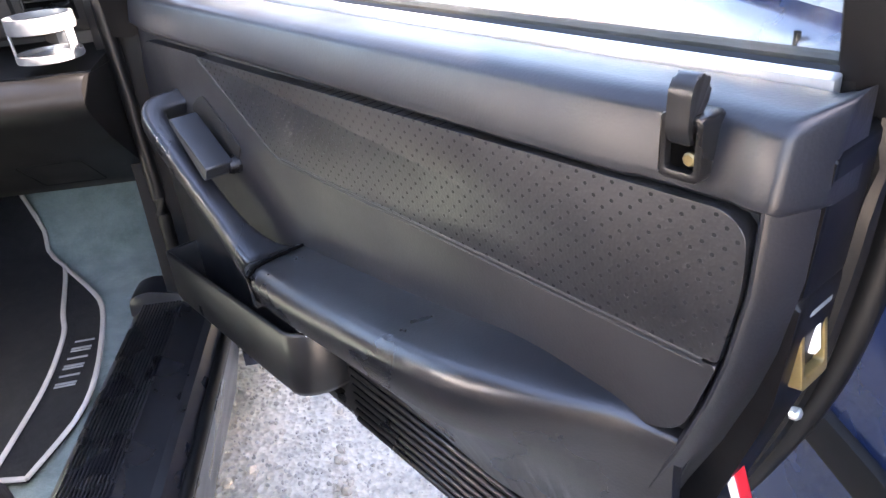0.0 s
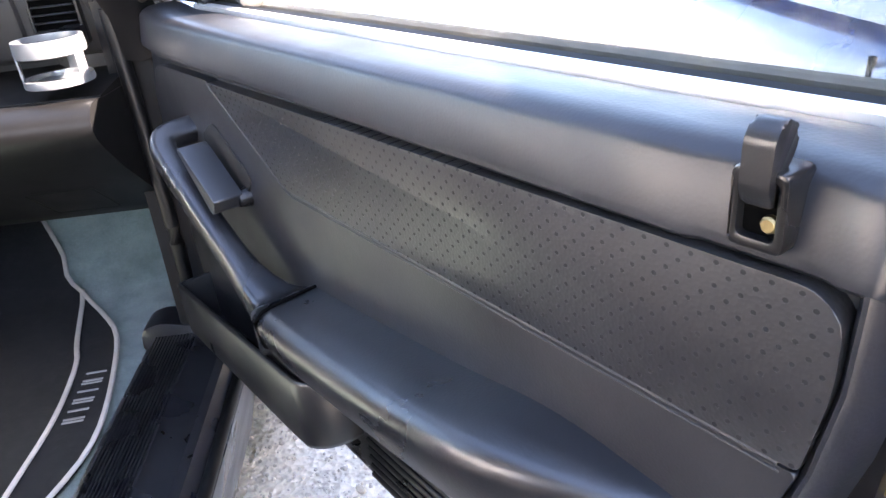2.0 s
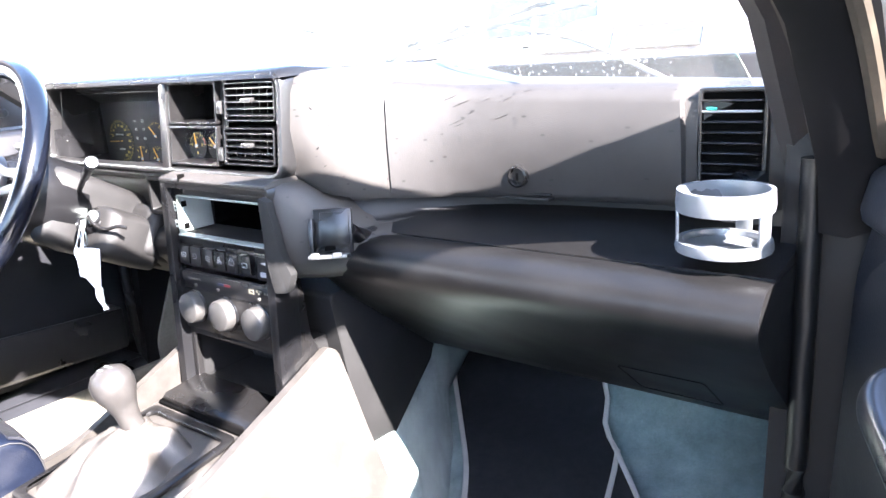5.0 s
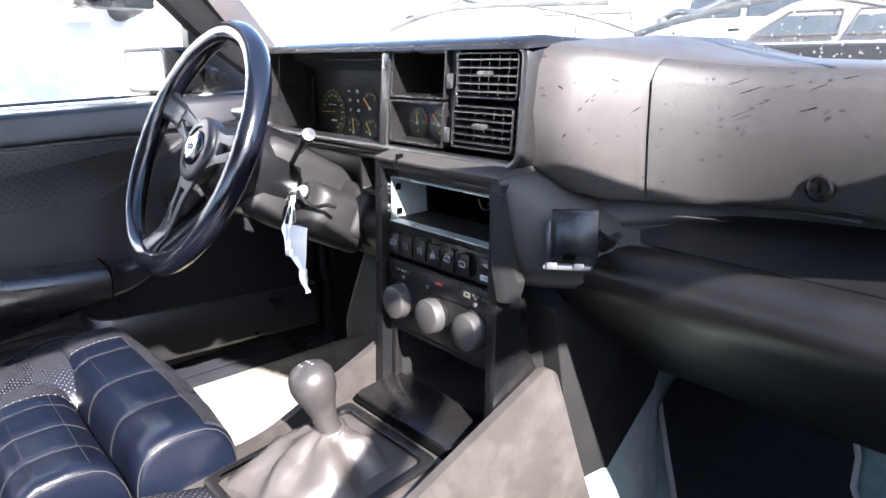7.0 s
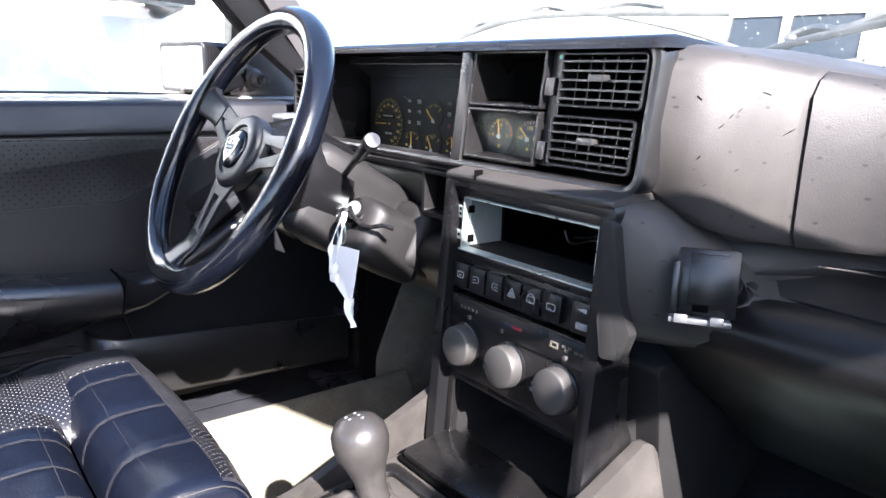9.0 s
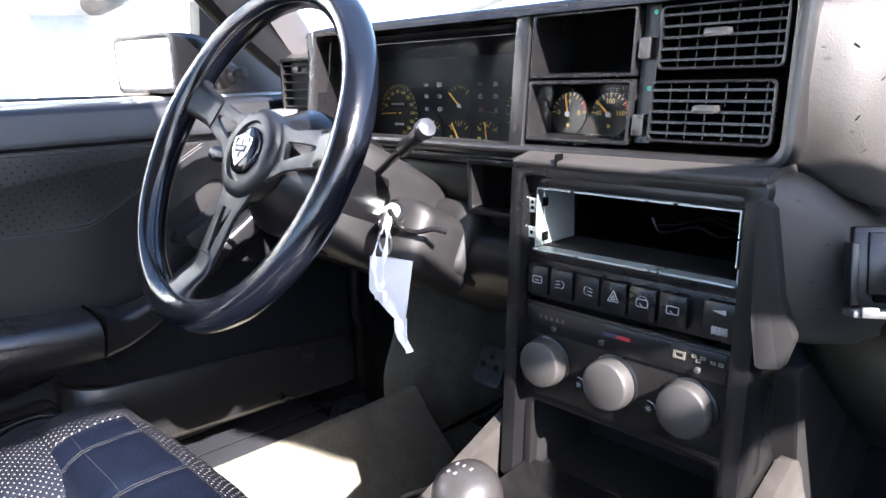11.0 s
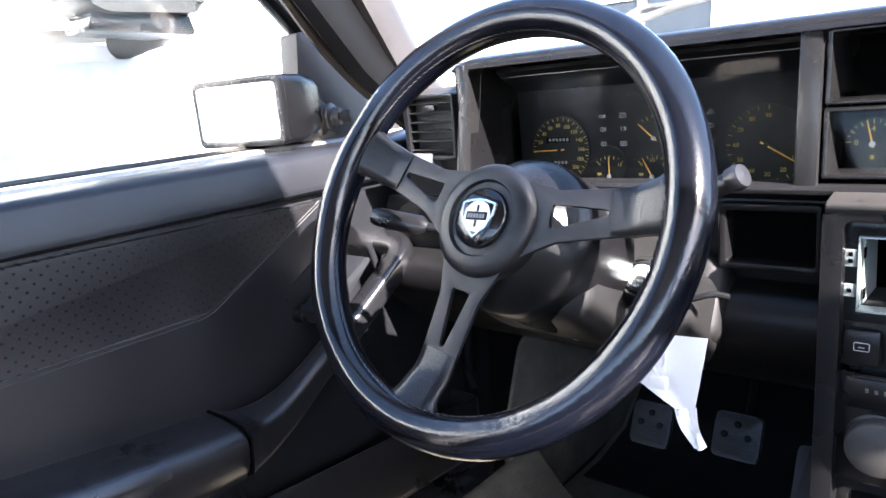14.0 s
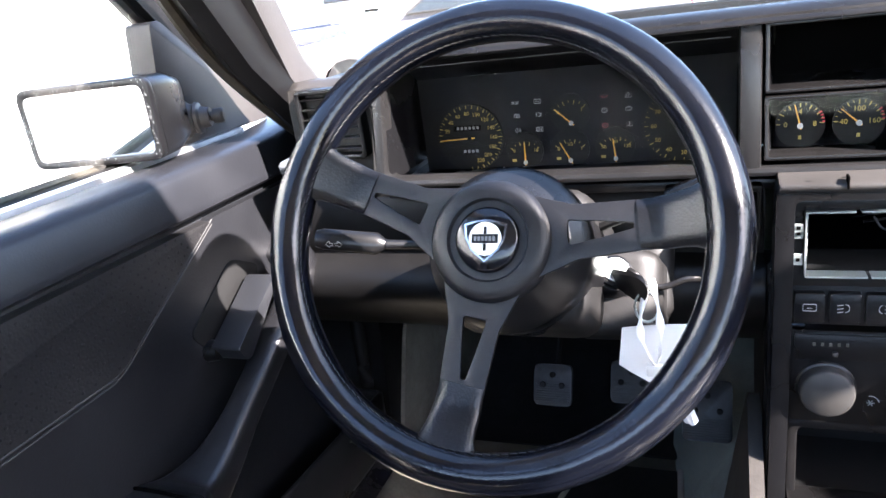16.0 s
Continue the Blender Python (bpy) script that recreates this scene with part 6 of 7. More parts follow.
def gear_lever():
    cx, cy = -0.004, -0.157
    root = thing("gear_lever", "worn black gear lever with leather boot", "gear lever", Matrix.Translation((cx, cy, 0)))
    bm = B()
    rings = []
    n = 40
    for t in np.linspace(0, 1, 13):
        z = 0.462 + 0.046 * t
        ring = []
        for j in range(n):
            a = 2 * math.pi * j / n
            sq = 1 / max(abs(math.cos(a)) / 0.078, abs(math.sin(a)) / 0.084)
            r = sq * (1 - t) ** 1.3 + 0.0155 * (1 - (1 - t) ** 1.3)
            fold = 0.006 * math.sin(5 * a + 4 * t + 1.0) * math.sin(math.pi * min(t * 1.15, 1)) + 0.004 * noise.noise((math.cos(a) * 3, math.sin(a) * 3, t * 4))
            bulge = 0.012 * math.sin(math.pi * t)
            ring.append((r * math.cos(a) + fold * math.cos(a) - 0.0 * t, r * math.sin(a) + fold * math.sin(a) + 0.022 * t, z + bulge + fold * 0.9 - 0.02 * (1 - t)))
        rings.append(ring)
    boot_mat = material("boot_leather", (0.040, 0.036, 0.032), 0.45, grain=0.15, grain_scale=600, vary=0.3, vary_scale=20, dirt=(0.07, 0.064, 0.058), dirt_amount=0.5)
    part("boot", loft(bm, rings), boot_mat, root, "creased leather gaiter", smooth=70)
    kz = Matrix.Translation((0.0, 0.022, 0.502)) @ Matrix.Rotation(radians(11), 4, "X") @ Matrix.Rotation(radians(-6), 4, "Y")
    part("gear_knob", lathe(B(), [(0.014, 0.0), (0.0135, 0.012), (0.0145, 0.026), (0.0185, 0.040), (0.0235, 0.052), (0.0255, 0.063), (0.0245, 0.073), (0.0195, 0.081), (0.011, 0.0855), (0.0, 0.087)], kz, 28), material("knob_plastic", (0.022, 0.0205, 0.0195), 0.36, grain=0.05, dirt=(0.045, 0.042, 0.039), dirt_amount=0.5, dirt_scale=40), root, "worn round gear knob", smooth=80)
    bm = B()
    for i, (x, y) in enumerate(((-0.007, 0.004), (0.0, 0.004), (0.007, 0.004), (-0.007, -0.005), (0.0, -0.005))):
        rbox(bm, (x, y, 0.0868 - 9 * (x * x + y * y)), (0.0022, 0.003, 0.001), 0.0003, 1, m=kz)
    part("knob_marks", bm, silver_plastic, root)
    part("boot_tie", tube(B(), [(kz @ Vector((0.0155 * math.cos(a), 0.0155 * math.sin(a), 0.003))) for a in np.linspace(0, 6.283, 20, endpoint=False)], 0.0025, 6, loop=True), boot_mat, root)


console()
tunnel()
tunnel_carpet()
gear_lever()


# ---- steering ----
def steering_wheel():
    M = pose(-0.3045, -0.128, 0.786, 62.2, 0, 0)
    root = thing("steering_wheel", "black leather three-spoke sports steering wheel", "steering wheel", M)
    R, r, H = 0.1590, 0.0148, 0.0118
    bm = B()
    n, k = 96, 16
    rings = []
    for i in range(n):
        a = 2 * math.pi * i / n
        c = Vector((math.cos(a), math.sin(a), 0))
        wob = 0.0003 * math.sin(9 * a) + 0.0004 * noise.noise((c.x * 6, c.y * 6, 1))
        rings.append([c * (R + (r + wob) * math.cos(b)) + Vector((0, 0, H + (r + wob) * 1.06 * math.sin(b))) for b in (2 * math.pi * j / k for j in range(k))])
    rim = part("rim", loft(bm, rings, loop=True), wheel_leather, root, "worn glossy black leather rim", smooth=80)
    bm = B()
    for i in range(150):
        a = 2 * math.pi * i / 150
        e = Vector((math.cos(a), math.sin(a), 0))
        t = Vector((-math.sin(a), math.cos(a), 0))
        p = e * (R - r * 0.93) + Vector((0, 0, H + r * 0.42))
        tube(bm, [p - t * 0.0026 + Vector((0, 0, -0.0006)), p + t * 0.0024 + Vector((0, 0, 0.0006))], 0.00042, 4)
    ob = part("rim_stitching", bm, dark_thread, rim, "row of grey stitches")
    tagged(ob, kind="stuff")
    for deg in (6, 159, 260.5):
        a = radians(deg)
        e, t = Vector((math.cos(a), math.sin(a), 0)), Vector((-math.sin(a), math.cos(a), 0))
        pl = lambda u, v, w: e * u + t * v + Vector((0, 0, w))
        outer = rounded([(0.030, -0.030), (0.062, -0.0190), (0.116, -0.0165), (0.116, 0.0165), (0.062, 0.0190), (0.030, 0.030)], 0.003, 3)
        inner = rounded([(0.056, -0.0088), (0.076, -0.0062), (0.100, -0.0018), (0.100, 0.0018), (0.076, 0.0062), (0.056, 0.0088)], 0.0022, 3)
        sp = part("spoke", frame_ring(B(), outer, inner, pl, -0.003, 0.001, 0.0008), spoke_paint, root, "matt black slotted metal spoke")
        bm = B()
        rings = []
        for u, z, w, th in ((0.103, -0.0010, 0.0170, 0.0034), (0.115, -0.0008, 0.0175, 0.0036), (0.121, 0.000, 0.0180, 0.0038), (0.129, 0.004, 0.0185, 0.0042), (0.138, 0.0075, 0.0195, 0.0050), (0.145, 0.009, 0.0225, 0.0075), (0.151, 0.0105, 0.0265, 0.0100), (0.157, 0.0115, 0.0285, 0.0115)):
            rings.append([pl(u, w * cu, z + th * cz) for cu, cz in ((-1, 0), (-0.92, 0.8), (-0.5, 1), (0.5, 1), (0.92, 0.8), (1, 0), (0.92, -0.8), (0.5, -1), (-0.5, -1), (-0.92, -0.8))])
        part("spoke_sleeve", loft(bm, rings), sleeve_leather, sp, "stitched leather sleeve", smooth=60)
    part("hub", lathe(B(), [(0.0, -0.012), (0.044, -0.012), (0.0445, -0.004), (0.044, 0.003), (0.041, 0.0065), (0.036, 0.0085), (0.030, 0.0088), (0.0285, 0.006), (0.024, 0.0062), (0.0, 0.0062)], None, 48), spoke_paint, root, "black round hub")
    horn = part("horn_button", lathe(B(), [(0.0235, 0.006), (0.0232, 0.009), (0.0215, 0.0105), (0.012, 0.0125), (0.0, 0.013)], None, 40), wheel_leather, root, "glossy black horn button", smooth=80)
    z0 = 0.0128
    top = lambda u, v, w: Vector((u, v, w))
    shield = [(-0.0155, 0.0105), (-0.007, 0.0128), (0.0, 0.0135), (0.007, 0.0128), (0.0155, 0.0105), (0.0145, 0.001), (0.010, -0.008), (0.0, -0.0165), (-0.010, -0.008), (-0.0145, 0.001)]
    inner = [(u * 0.90, v * 0.90) for u, v in shield]
    part("badge_outline", frame_ring(B(), shield, inner, top, 0.0105, z0 + 0.0006), chrome, horn, "bright shield outline", smooth=0)
    part("badge_disc", prism(B(), [(0.0118 * math.cos(a), 0.0118 * math.sin(a)) for a in np.linspace(0, 6.2832, 28, endpoint=False)], top, 0.0112, z0 + 0.0005), white_plastic, horn, "pale round badge", smooth=0)
    bm = B()
    prism(bm, rect(-0.0095, 0.0095, -0.0032, 0.0032), top, z0 + 0.0004, z0 + 0.0011)
    prism(bm, rect(-0.0010, 0.0010, 0.0035, 0.0085), top, z0 + 0.0004, z0 + 0.0009)
    prism(bm, rect(-0.0010, 0.0010, -0.0085, -0.0035), top, z0 + 0.0004, z0 + 0.0009)
    part("badge_band", bm, gauge_black, horn, smooth=0)
    bm = B()
    for i in range(6):
        prism(bm, rect(-0.0078 + i * 0.0027, -0.0060 + i * 0.0027, -0.0016, 0.0016), top, z0 + 0.0011, z0 + 0.0015)
    part("badge_bars", bm, silver_plastic, horn, smooth=0)
    return root


def steering_column():
    M = pose(-0.3045, -0.128, 0.786, 62.2, 0, 0)
    root = thing("steering_column", "black plastic steering column shroud with stalks and ignition lock", "steering column", M)
    part("boss", lathe(B(), [(0.036, -0.010), (0.044, -0.016), (0.058, -0.036), (0.0635, -0.041), (0.0650, -0.047), (0.0660, -0.115), (0.062, -0.120)], None, 48), dark_plastic, root, "tapered wheel boss", smooth=60)
    bm = B()
    rings = []
    for z, w, ht, hb in ((-0.060, 0.052, 0.048, 0.052), (-0.075, 0.060, 0.052, 0.060), (-0.12, 0.062, 0.052, 0.066), (-0.20, 0.060, 0.048, 0.062), (-0.27, 0.056, 0.044, 0.055)):
        pts = rounded([(-w, -hb), (w, -hb), (w, ht), (-w, ht)], 0.022, 4)
        rings.append([(u, v, z) for u, v in pts])
    part("shroud", loft(bm, rings), shroud_plastic, root, "dusty black plastic shroud", smooth=60)
    # bulge for the ignition on the inboard side
    bm = B()
    rings = []
    for x, g in ((0.045, 1.0), (0.088, 0.97), (0.102, 0.86), (0.108, 0.66)):
        rings.append([(x, -0.026 + v * g, -0.178 + u * g) for u, v in rounded(rect(-0.052, 0.052, -0.040, 0.040), 0.014, 4)])
    part("ignition_bulge", loft(bm, rings), shroud_plastic, root, "dusty shroud around the lock", smooth=60)
    bm = B()
    rings = []
    for x, g in ((0.050, 1.0), (0.094, 0.98), (0.108, 0.88), (0.113, 0.70)):
        rings.append([(x, -0.006 + v * g, -0.232 + u * g) for u, v in rounded(rect(-0.036, 0.046, -0.042, 0.040), 0.014, 4)])
    part("rear_cover", loft(bm, rings), shroud_plastic, root, "stepped rear cover of the shroud", smooth=60)
    inv = M.inverted()
    ig = Matrix.Translation(inv @ Vector((-0.234, -0.022, 0.719))) @ Matrix.Rotation(radians(18), 4, "Y") @ Matrix.Rotation(radians(-20), 4, "X")
    lock = part("ignition_lock", lathe(B(), [(0.020, -0.03), (0.020, 0.0), (0.0175, 0.003), (0.0165, 0.0008), (0.0145, 0.0008), (0.0142, 0.004), (0.0115, 0.005), (0.0, 0.005)], ig, 28), dark_plastic, root, "round ignition lock")
    part("lock_face", lathe(B(), [(0.0112, 0.0048), (0.011, 0.0062), (0.0, 0.0062)], ig, 24), steel, lock, "bright lock face")
    part("lock_cable", tube(B(), curve_pts([inv @ Vector(p) for p in ((-0.222, -0.034, 0.727), (-0.214, -0.036, 0.722), (-0.208, -0.030, 0.711), (-0.194, -0.024, 0.708), (-0.178, -0.018, 0.712), (-0.168, -0.010, 0.709))], 5), 0.0026, 8), mid_plastic, root, "grey cable at the lock")
    # stalks
    def stalk(p0, p1, p2, name, label, big, mat):
        a, b, c = (inv @ Vector(p) for p in (p0, p1, p2))
        ob = part(name, tube(B(), [a, (a + b) / 2, b], [0.0042, 0.0036, 0.0042], 10), dark_plastic, root, label)
        part("stalk_grip", tube(B(), [b, b + (c - b) * 0.12, b + (c - b) * 0.9, c], [0.0045, big, big * 0.95, big * 0.75], 14, flat=(1.0, 0.7)), mat, ob)
        return b, c
    stalk((-0.345, -0.045, 0.752), (-0.415, -0.075, 0.764), (-0.473, -0.087, 0.774), "indicator_stalk", "black indicator stalk with arrows", 0.0095, dark_plastic)
    bm = B()
    w0 = Vector((-0.452, -0.0955, 0.7715))
    for s_ in (-1, 1):
        tube(bm, [inv @ (w0 + Vector((s_ * x, 0, z))) for x, z in ((0.001, 0.001), (0.004, 0.001), (0.004, 0.0028), (0.0078, 0), (0.004, -0.0028), (0.004, -0.001), (0.001, -0.001))], 0.0003, 4, loop=True)
    part("arrow_marks", bm, print_grey, root, smooth=0)
    stalk((-0.275, -0.020, 0.746), (-0.192, -0.043, 0.786), (-0.149, -0.052, 0.807), "wiper_stalk", "black wiper stalk with grey end", 0.0085, mid_plastic)
    part("stalk_end", lathe(B(), [(0.0085, -0.002), (0.0092, 0.004), (0.008, 0.008), (0.0, 0.009)], inv @ Matrix.Translation((-0.149, -0.052, 0.807)) @ Vector((0.043, -0.009, 0.021)).to_track_quat("Z", "Y").to_matrix().to_4x4(), 16), lever_plastic, root, "grey stalk end")
    part("stalk_slot", box(tuple(inv @ Vector((-0.244, -0.033, 0.745))), (0.004, 0.020, 0.026), 0.001), black_void, root)
    part("column_screw", lathe(B(), [(0.004, 0), (0.004, 0.002), (0.0, 0.003)], inv @ Matrix.Translation((-0.325, 0.02, 0.640)) @ Matrix.Rotation(radians(150), 4, "X"), 10), steel, root)
    return root


def car_key():
    root = thing("car_key", "car key in the ignition with a folded white paper tag", "car key")
    k0 = Vector((-0.234, -0.026, 0.719))
    part("key_head", prism(B(), rounded([(-0.004, -0.006), (0.030, -0.012), (0.040, -0.004), (0.040, 0.006), (0.030, 0.010), (-0.004, 0.004)], 0.004), lambda u, v, w: k0 + Vector((u * 0.75, -u * 0.75 - 0.004 + w * 0.7, v + w * 0.3)), -0.003, 0.003, 0.001), dark_plastic, root, "black key head")
    part("key_ring", tube(B(), [(-0.206 + 0.009 * math.cos(a), -0.054, 0.703 + 0.013 * math.sin(a)) for a in np.linspace(0, 6.2832, 20, endpoint=False)], 0.0011, 6, loop=True), steel, root, "steel key ring")
    part("second_key", prism(B(), rounded([(-0.012, -0.016), (0.018, -0.018), (0.022, 0.008), (-0.010, 0.010)], 0.006), lambda u, v, w: Vector((-0.205 + u, -0.048 + w, 0.676 + v)), -0.003, 0.003, 0.001), dark_plastic, root, "spare black key")
    # the tag: a creased sheet cut to a point, ending in a twisted tail
    def sheet(rows, name, lab):
        bm = loft(B(), rows, closed=False, cap=False)
        g = bmesh.ops.extrude_face_region(bm, geom=bm.faces[:])
        for v in g["geom"]:
            if isinstance(v, bmesh.types.BMVert):
                v.co.y += 0.0007
        part(name, bm, paper, root, lab, smooth=25)
    rows = []
    for t in np.linspace(0, 1, 11):
        k = max(0, (t - 0.62) / 0.38)
        x0, x1 = -0.2255 - 0.006 * t + 0.040 * k, -0.167 - 0.010 * t
        ztop, zbot = 0.690, 0.630
        rows.append([Vector((x0 + (x1 - x0) * u, -0.056 - 0.005 * abs(u - 0.45) + 0.004 * u * (1 - t) + 0.0012 * noise.noise((u * 3, t * 4, 3)), ztop + (zbot - ztop) * t - 0.004 * (1 - u) * (1 - t))) for u in np.linspace(0, 1, 9)])
    sheet(rows, "paper_tag", "creased white paper tag")
    rows = []
    for t in np.linspace(0, 1, 8):
        c = Vector((-0.184 + 0.011 * t, -0.058 - 0.002 * t, 0.632 - 0.030 * t))
        w = 0.0085 - 0.0035 * t
        rows.append([c + Vector((w * u, 0.0035 * math.sin(3 * u + 4 * t), 0.002 * u)) for u in (-1, -0.5, 0, 0.5, 1)])
    sheet(rows, "tag_tail", "twisted paper end")
    for s_ in (-1, 1):
        pts = curve_pts([(-0.203 + s_ * 0.001, -0.052, 0.726), (-0.203 + s_ * 0.0065, -0.060, 0.703), (-0.2025 + s_ * 0.0075, -0.066, 0.685), (-0.200 + s_ * 0.004, -0.068, 0.667), (-0.200, -0.066, 0.655)], 5)
        part("paper_band", tube(B(), pts, [0.0022 + 0.0012 * math.sin(i * 0.9 + s_) for i in range(len(pts))], 6, flat=(1, 0.35)), paper, root, "white band round the key")
    part("band_knot", box((-0.200, -0.067, 0.654), (0.013, 0.006, 0.010), 0.0015), white_plastic, root)
    return root


def pedal(name, label, c, w, h, tilt, arm_top):
    root = thing(name, label, "pedal", group="pedals")
    m = Matrix.Translation(c) @ Matrix.Rotation(radians(tilt), 4, "X")
    pad_mat = material("pedal_rubber", (0.02, 0.02, 0.02), 0.45, dirt=(0.08, 0.08, 0.08), dirt_amount=0.4, dirt_scale=50)
    part("pedal_pad", prism(B(), rounded(rect(-w / 2, w / 2, -h / 2, h / 2), 0.008), lambda u, v, t: m @ Vector((u, t, v)), -0.004, 0.006, 0.002), pad_mat, root, "ribbed pedal pad")
    for i in range(8):
        part("rib", box((0, -0.0045, -h / 2 + 0.006 + i * 0.0032), (w - 0.006, 0.003, 0.0014), 0.0003, 1, m=m), pad_mat, root)
    for x, z in ((-w / 4, 0.0), (w / 4, 0.0), (0, h / 4)):
        part("rivet", lathe(B(), [(0.0042, 0), (0.0042, 0.002), (0.003, 0.003)], m @ Matrix.Translation((x, -0.005, z)) @ Matrix.Rotation(radians(90), 4, "X"), 10), black_matte, root)
    part("pedal_arm", tube(B(), curve_pts([m @ Vector((0, 0.008, 0)), m @ Vector((0, 0.03, 0.03)), arm_top], 6), 0.007, 8, flat=(0.6, 1.2)), black_matte, root)


# ---- seats ----
dotted_leather = perforated("perforated_seat", (0.0075, 0.0082, 0.0115), 0.33, 0.0085, "Y", (0.13, 0.125, 0.118))


def car_seat(m, inset=0.0):
    """Seat cushion in its own frame: y = 0 at its front edge, x across, z from the floor.
    inset shortens the rolls at the door end to make room for a broad bolster there."""
    root = thing("sports_seat", "black quilted leather sports seat cushion with pale stitching", "car seat", m, group="front seats")
    H = lambda v: 0.79 + 0.215 * max(0.0, 1 - abs(v) ** 3.4) ** 0.46
    across = [-1.0, -0.997, -0.985, -0.96, -0.92, -0.86, -0.78, -0.66, -0.45, -0.2, 0.0, 0.2, 0.45, 0.66, 0.78, 0.86, 0.92, 0.96, 0.985, 0.997, 1.0]

    def roll(y0, y1, x0, x1, ztop, name, lab):
        yc, hy = (y0 + y1) / 2, (y1 - y0) / 2
        rumple = lambda x, v: 0.0022 * noise.noise((x * 16, v * 3, y0 * 20)) + 0.0010 * noise.noise((x * 45, v * 7, y0 * 31))
        # the cover is drawn in a little along each cross seam
        dip = lambda u: -0.0022 * sum(math.exp(-((u - k) / 0.018) ** 2) for k in (0.25, 0.5, 0.75))
        bow = lambda u, v: 0.016 * math.sin(math.pi * u) * max(0.0, v) if y1 > -0.05 else 0.0
        ends = [(0.0, 0.86), (0.003, 0.915), (0.010, 0.955), (0.022, 0.98), (0.05, 1.0)]
        rings = []
        for u, g in ends + [(u, 1.0) for u in np.linspace(0.08, 0.92, 43)] + [(1 - u, g) for u, g in ends[::-1]]:
            x = x0 + (x1 - x0) * u
            ring = [(x, yc - hy, 0.20)]
            for v in across:
                hgt = H(v)
                z = 0.20 + (ztop - 0.20) * hgt * (0.6 + 0.4 * g) - 0.005 * math.sin(math.pi * u) * hgt + dip(u)
                ring.append((x, yc + hy * v * (0.55 + 0.45 * g) + bow(u, v), z + rumple(x, v)))
            ring.append((x, yc + hy + bow(u, 1), 0.20))
            rings.append(ring)
        ob = part(name, loft(B(), rings), leather, root, lab, smooth=60)
        on = lambda u, v: Vector((x0 + (x1 - x0) * u, yc + hy * v + bow(u, v), 0.2 + (ztop - 0.2) * H(v) - 0.005 * math.sin(math.pi * u) * H(v) + dip(u) + 0.0004 + rumple(x0 + (x1 - x0) * u, v)))
        bm = B()
        for u in (0.25, 0.5, 0.75):
            for du in (-0.005, 0.005):
                tube(bm, [on(u + du, v) for v in across[2:-2]], 0.00022, 5)
        for v in (-0.45, 0.45):
            tube(bm, [on(u, v) for u in np.linspace(0.03, 0.97, 40)], 0.0003, 5)
        part("stitching", bm, thread, ob, "pale thread in a square grid")

        def band(name, us, vs, lab):
            rings = []
            for u in us:
                face = [on(u, v) for v in vs]
                rings.append([p + Vector((0, 0, 0.0010)) for p in face] + [p - Vector((0, 0, 0.003)) for p in face[::-1]])
            part(name, loft(B(), rings), dotted_leather, ob, lab, smooth=60)
        if name == "front_roll":
            band("front_band", np.linspace(0.152, 0.985, 31), (0.45, 0.55, 0.66, 0.78, 0.86, 0.92, 0.96, 0.985), "perforated leather front edge")
        band("end_band", (0.030, 0.05, 0.08, 0.11, 0.15), across[2:-2], "perforated leather end")
        part("end_seam", tube(B(), [(x1 - (x1 - x0) * 0.006, yc + hy * v * 0.985, 0.2 + (ztop - 0.2) * H(v) * 0.978) for v in across[1:-1]], 0.0009, 6), thread, ob)
        return ob
    roll(-0.115, -0.0, -0.20, 0.20, 0.512, "front_roll", "rounded front roll of black leather")
    roll(-0.235, -0.118, -0.195 + inset, 0.195, 0.508, "cushion_roll", "black leather cushion roll")
    roll(-0.355, -0.238, -0.19 + inset, 0.19, 0.500, "cushion_roll", "black leather cushion roll")
    roll(-0.475, -0.358, -0.19 + inset, 0.19, 0.495, "cushion_roll", "black leather cushion roll")
    for s_, low in ((-1, 0.045), (1, 0.075)):
        rings = []
        if inset and s_ < 0:
            stations = ((-0.50, 0.445, -0.145), (-0.40, 0.458, -0.160), (-0.28, 0.474, -0.187), (-0.18, 0.491, -0.220), (-0.12, 0.500, -0.241), (-0.08, 0.498, -0.247), (-0.05, 0.484, -0.236), (-0.035, 0.458, -0.212))
            x1 = -0.192 + inset
            for y, zt, xo in curve_pts(stations, 4):
                rings.append([(x1 + (xo - x1) * u, y, z if z < 0.3 else zt - d) for u, z, d in ((0, 0.2, 0), (0.0, 1, 0.05), (0.03, 1, 0.030), (0.12, 1, 0.016), (0.30, 1, 0.006), (0.55, 1, 0.001), (0.80, 1, 0.0), (0.93, 1, 0.004), (0.985, 1, 0.014), (1.0, 1, 0.05), (1.0, 0.2, 0))])
            pts = [(xo + 0.008, y, zt - 0.002) for y, zt, xo in stations]
        else:
            for y, zt, g in ((-0.50, 0.555, 0.9), (-0.40, 0.56, 1.0), (-0.25, 0.556, 1.0), (-0.13, 0.545, 1.0), (-0.05, 0.525, 0.92), (-0.02, 0.505, 0.75), (-0.012, 0.47, 0.5)):
                xc, hw = s_ * 0.237, 0.045 * g
                rings.append([(xc + hw * u, y, 0.20 + (zt - low - 0.20) * h) for u, h in ((-1, 0), (-1, 0.75), (-0.85, 0.92), (-0.4, 1.0), (0.4, 1.0), (0.85, 0.92), (1, 0.75), (1, 0))])
            pts = [(s_ * 0.237 + s_ * 0.020, y, z - low + 0.001) for y, z in ((-0.50, 0.555), (-0.40, 0.56), (-0.25, 0.556), (-0.13, 0.545), (-0.05, 0.522), (-0.02, 0.50))]
        bo = part("side_bolster", loft(B(), rings), dotted_leather, root, "raised side bolster of perforated leather", smooth=70)
        part("piping", tube(B(), curve_pts(pts, 5), 0.0011, 6), thread, bo, "pale piping")
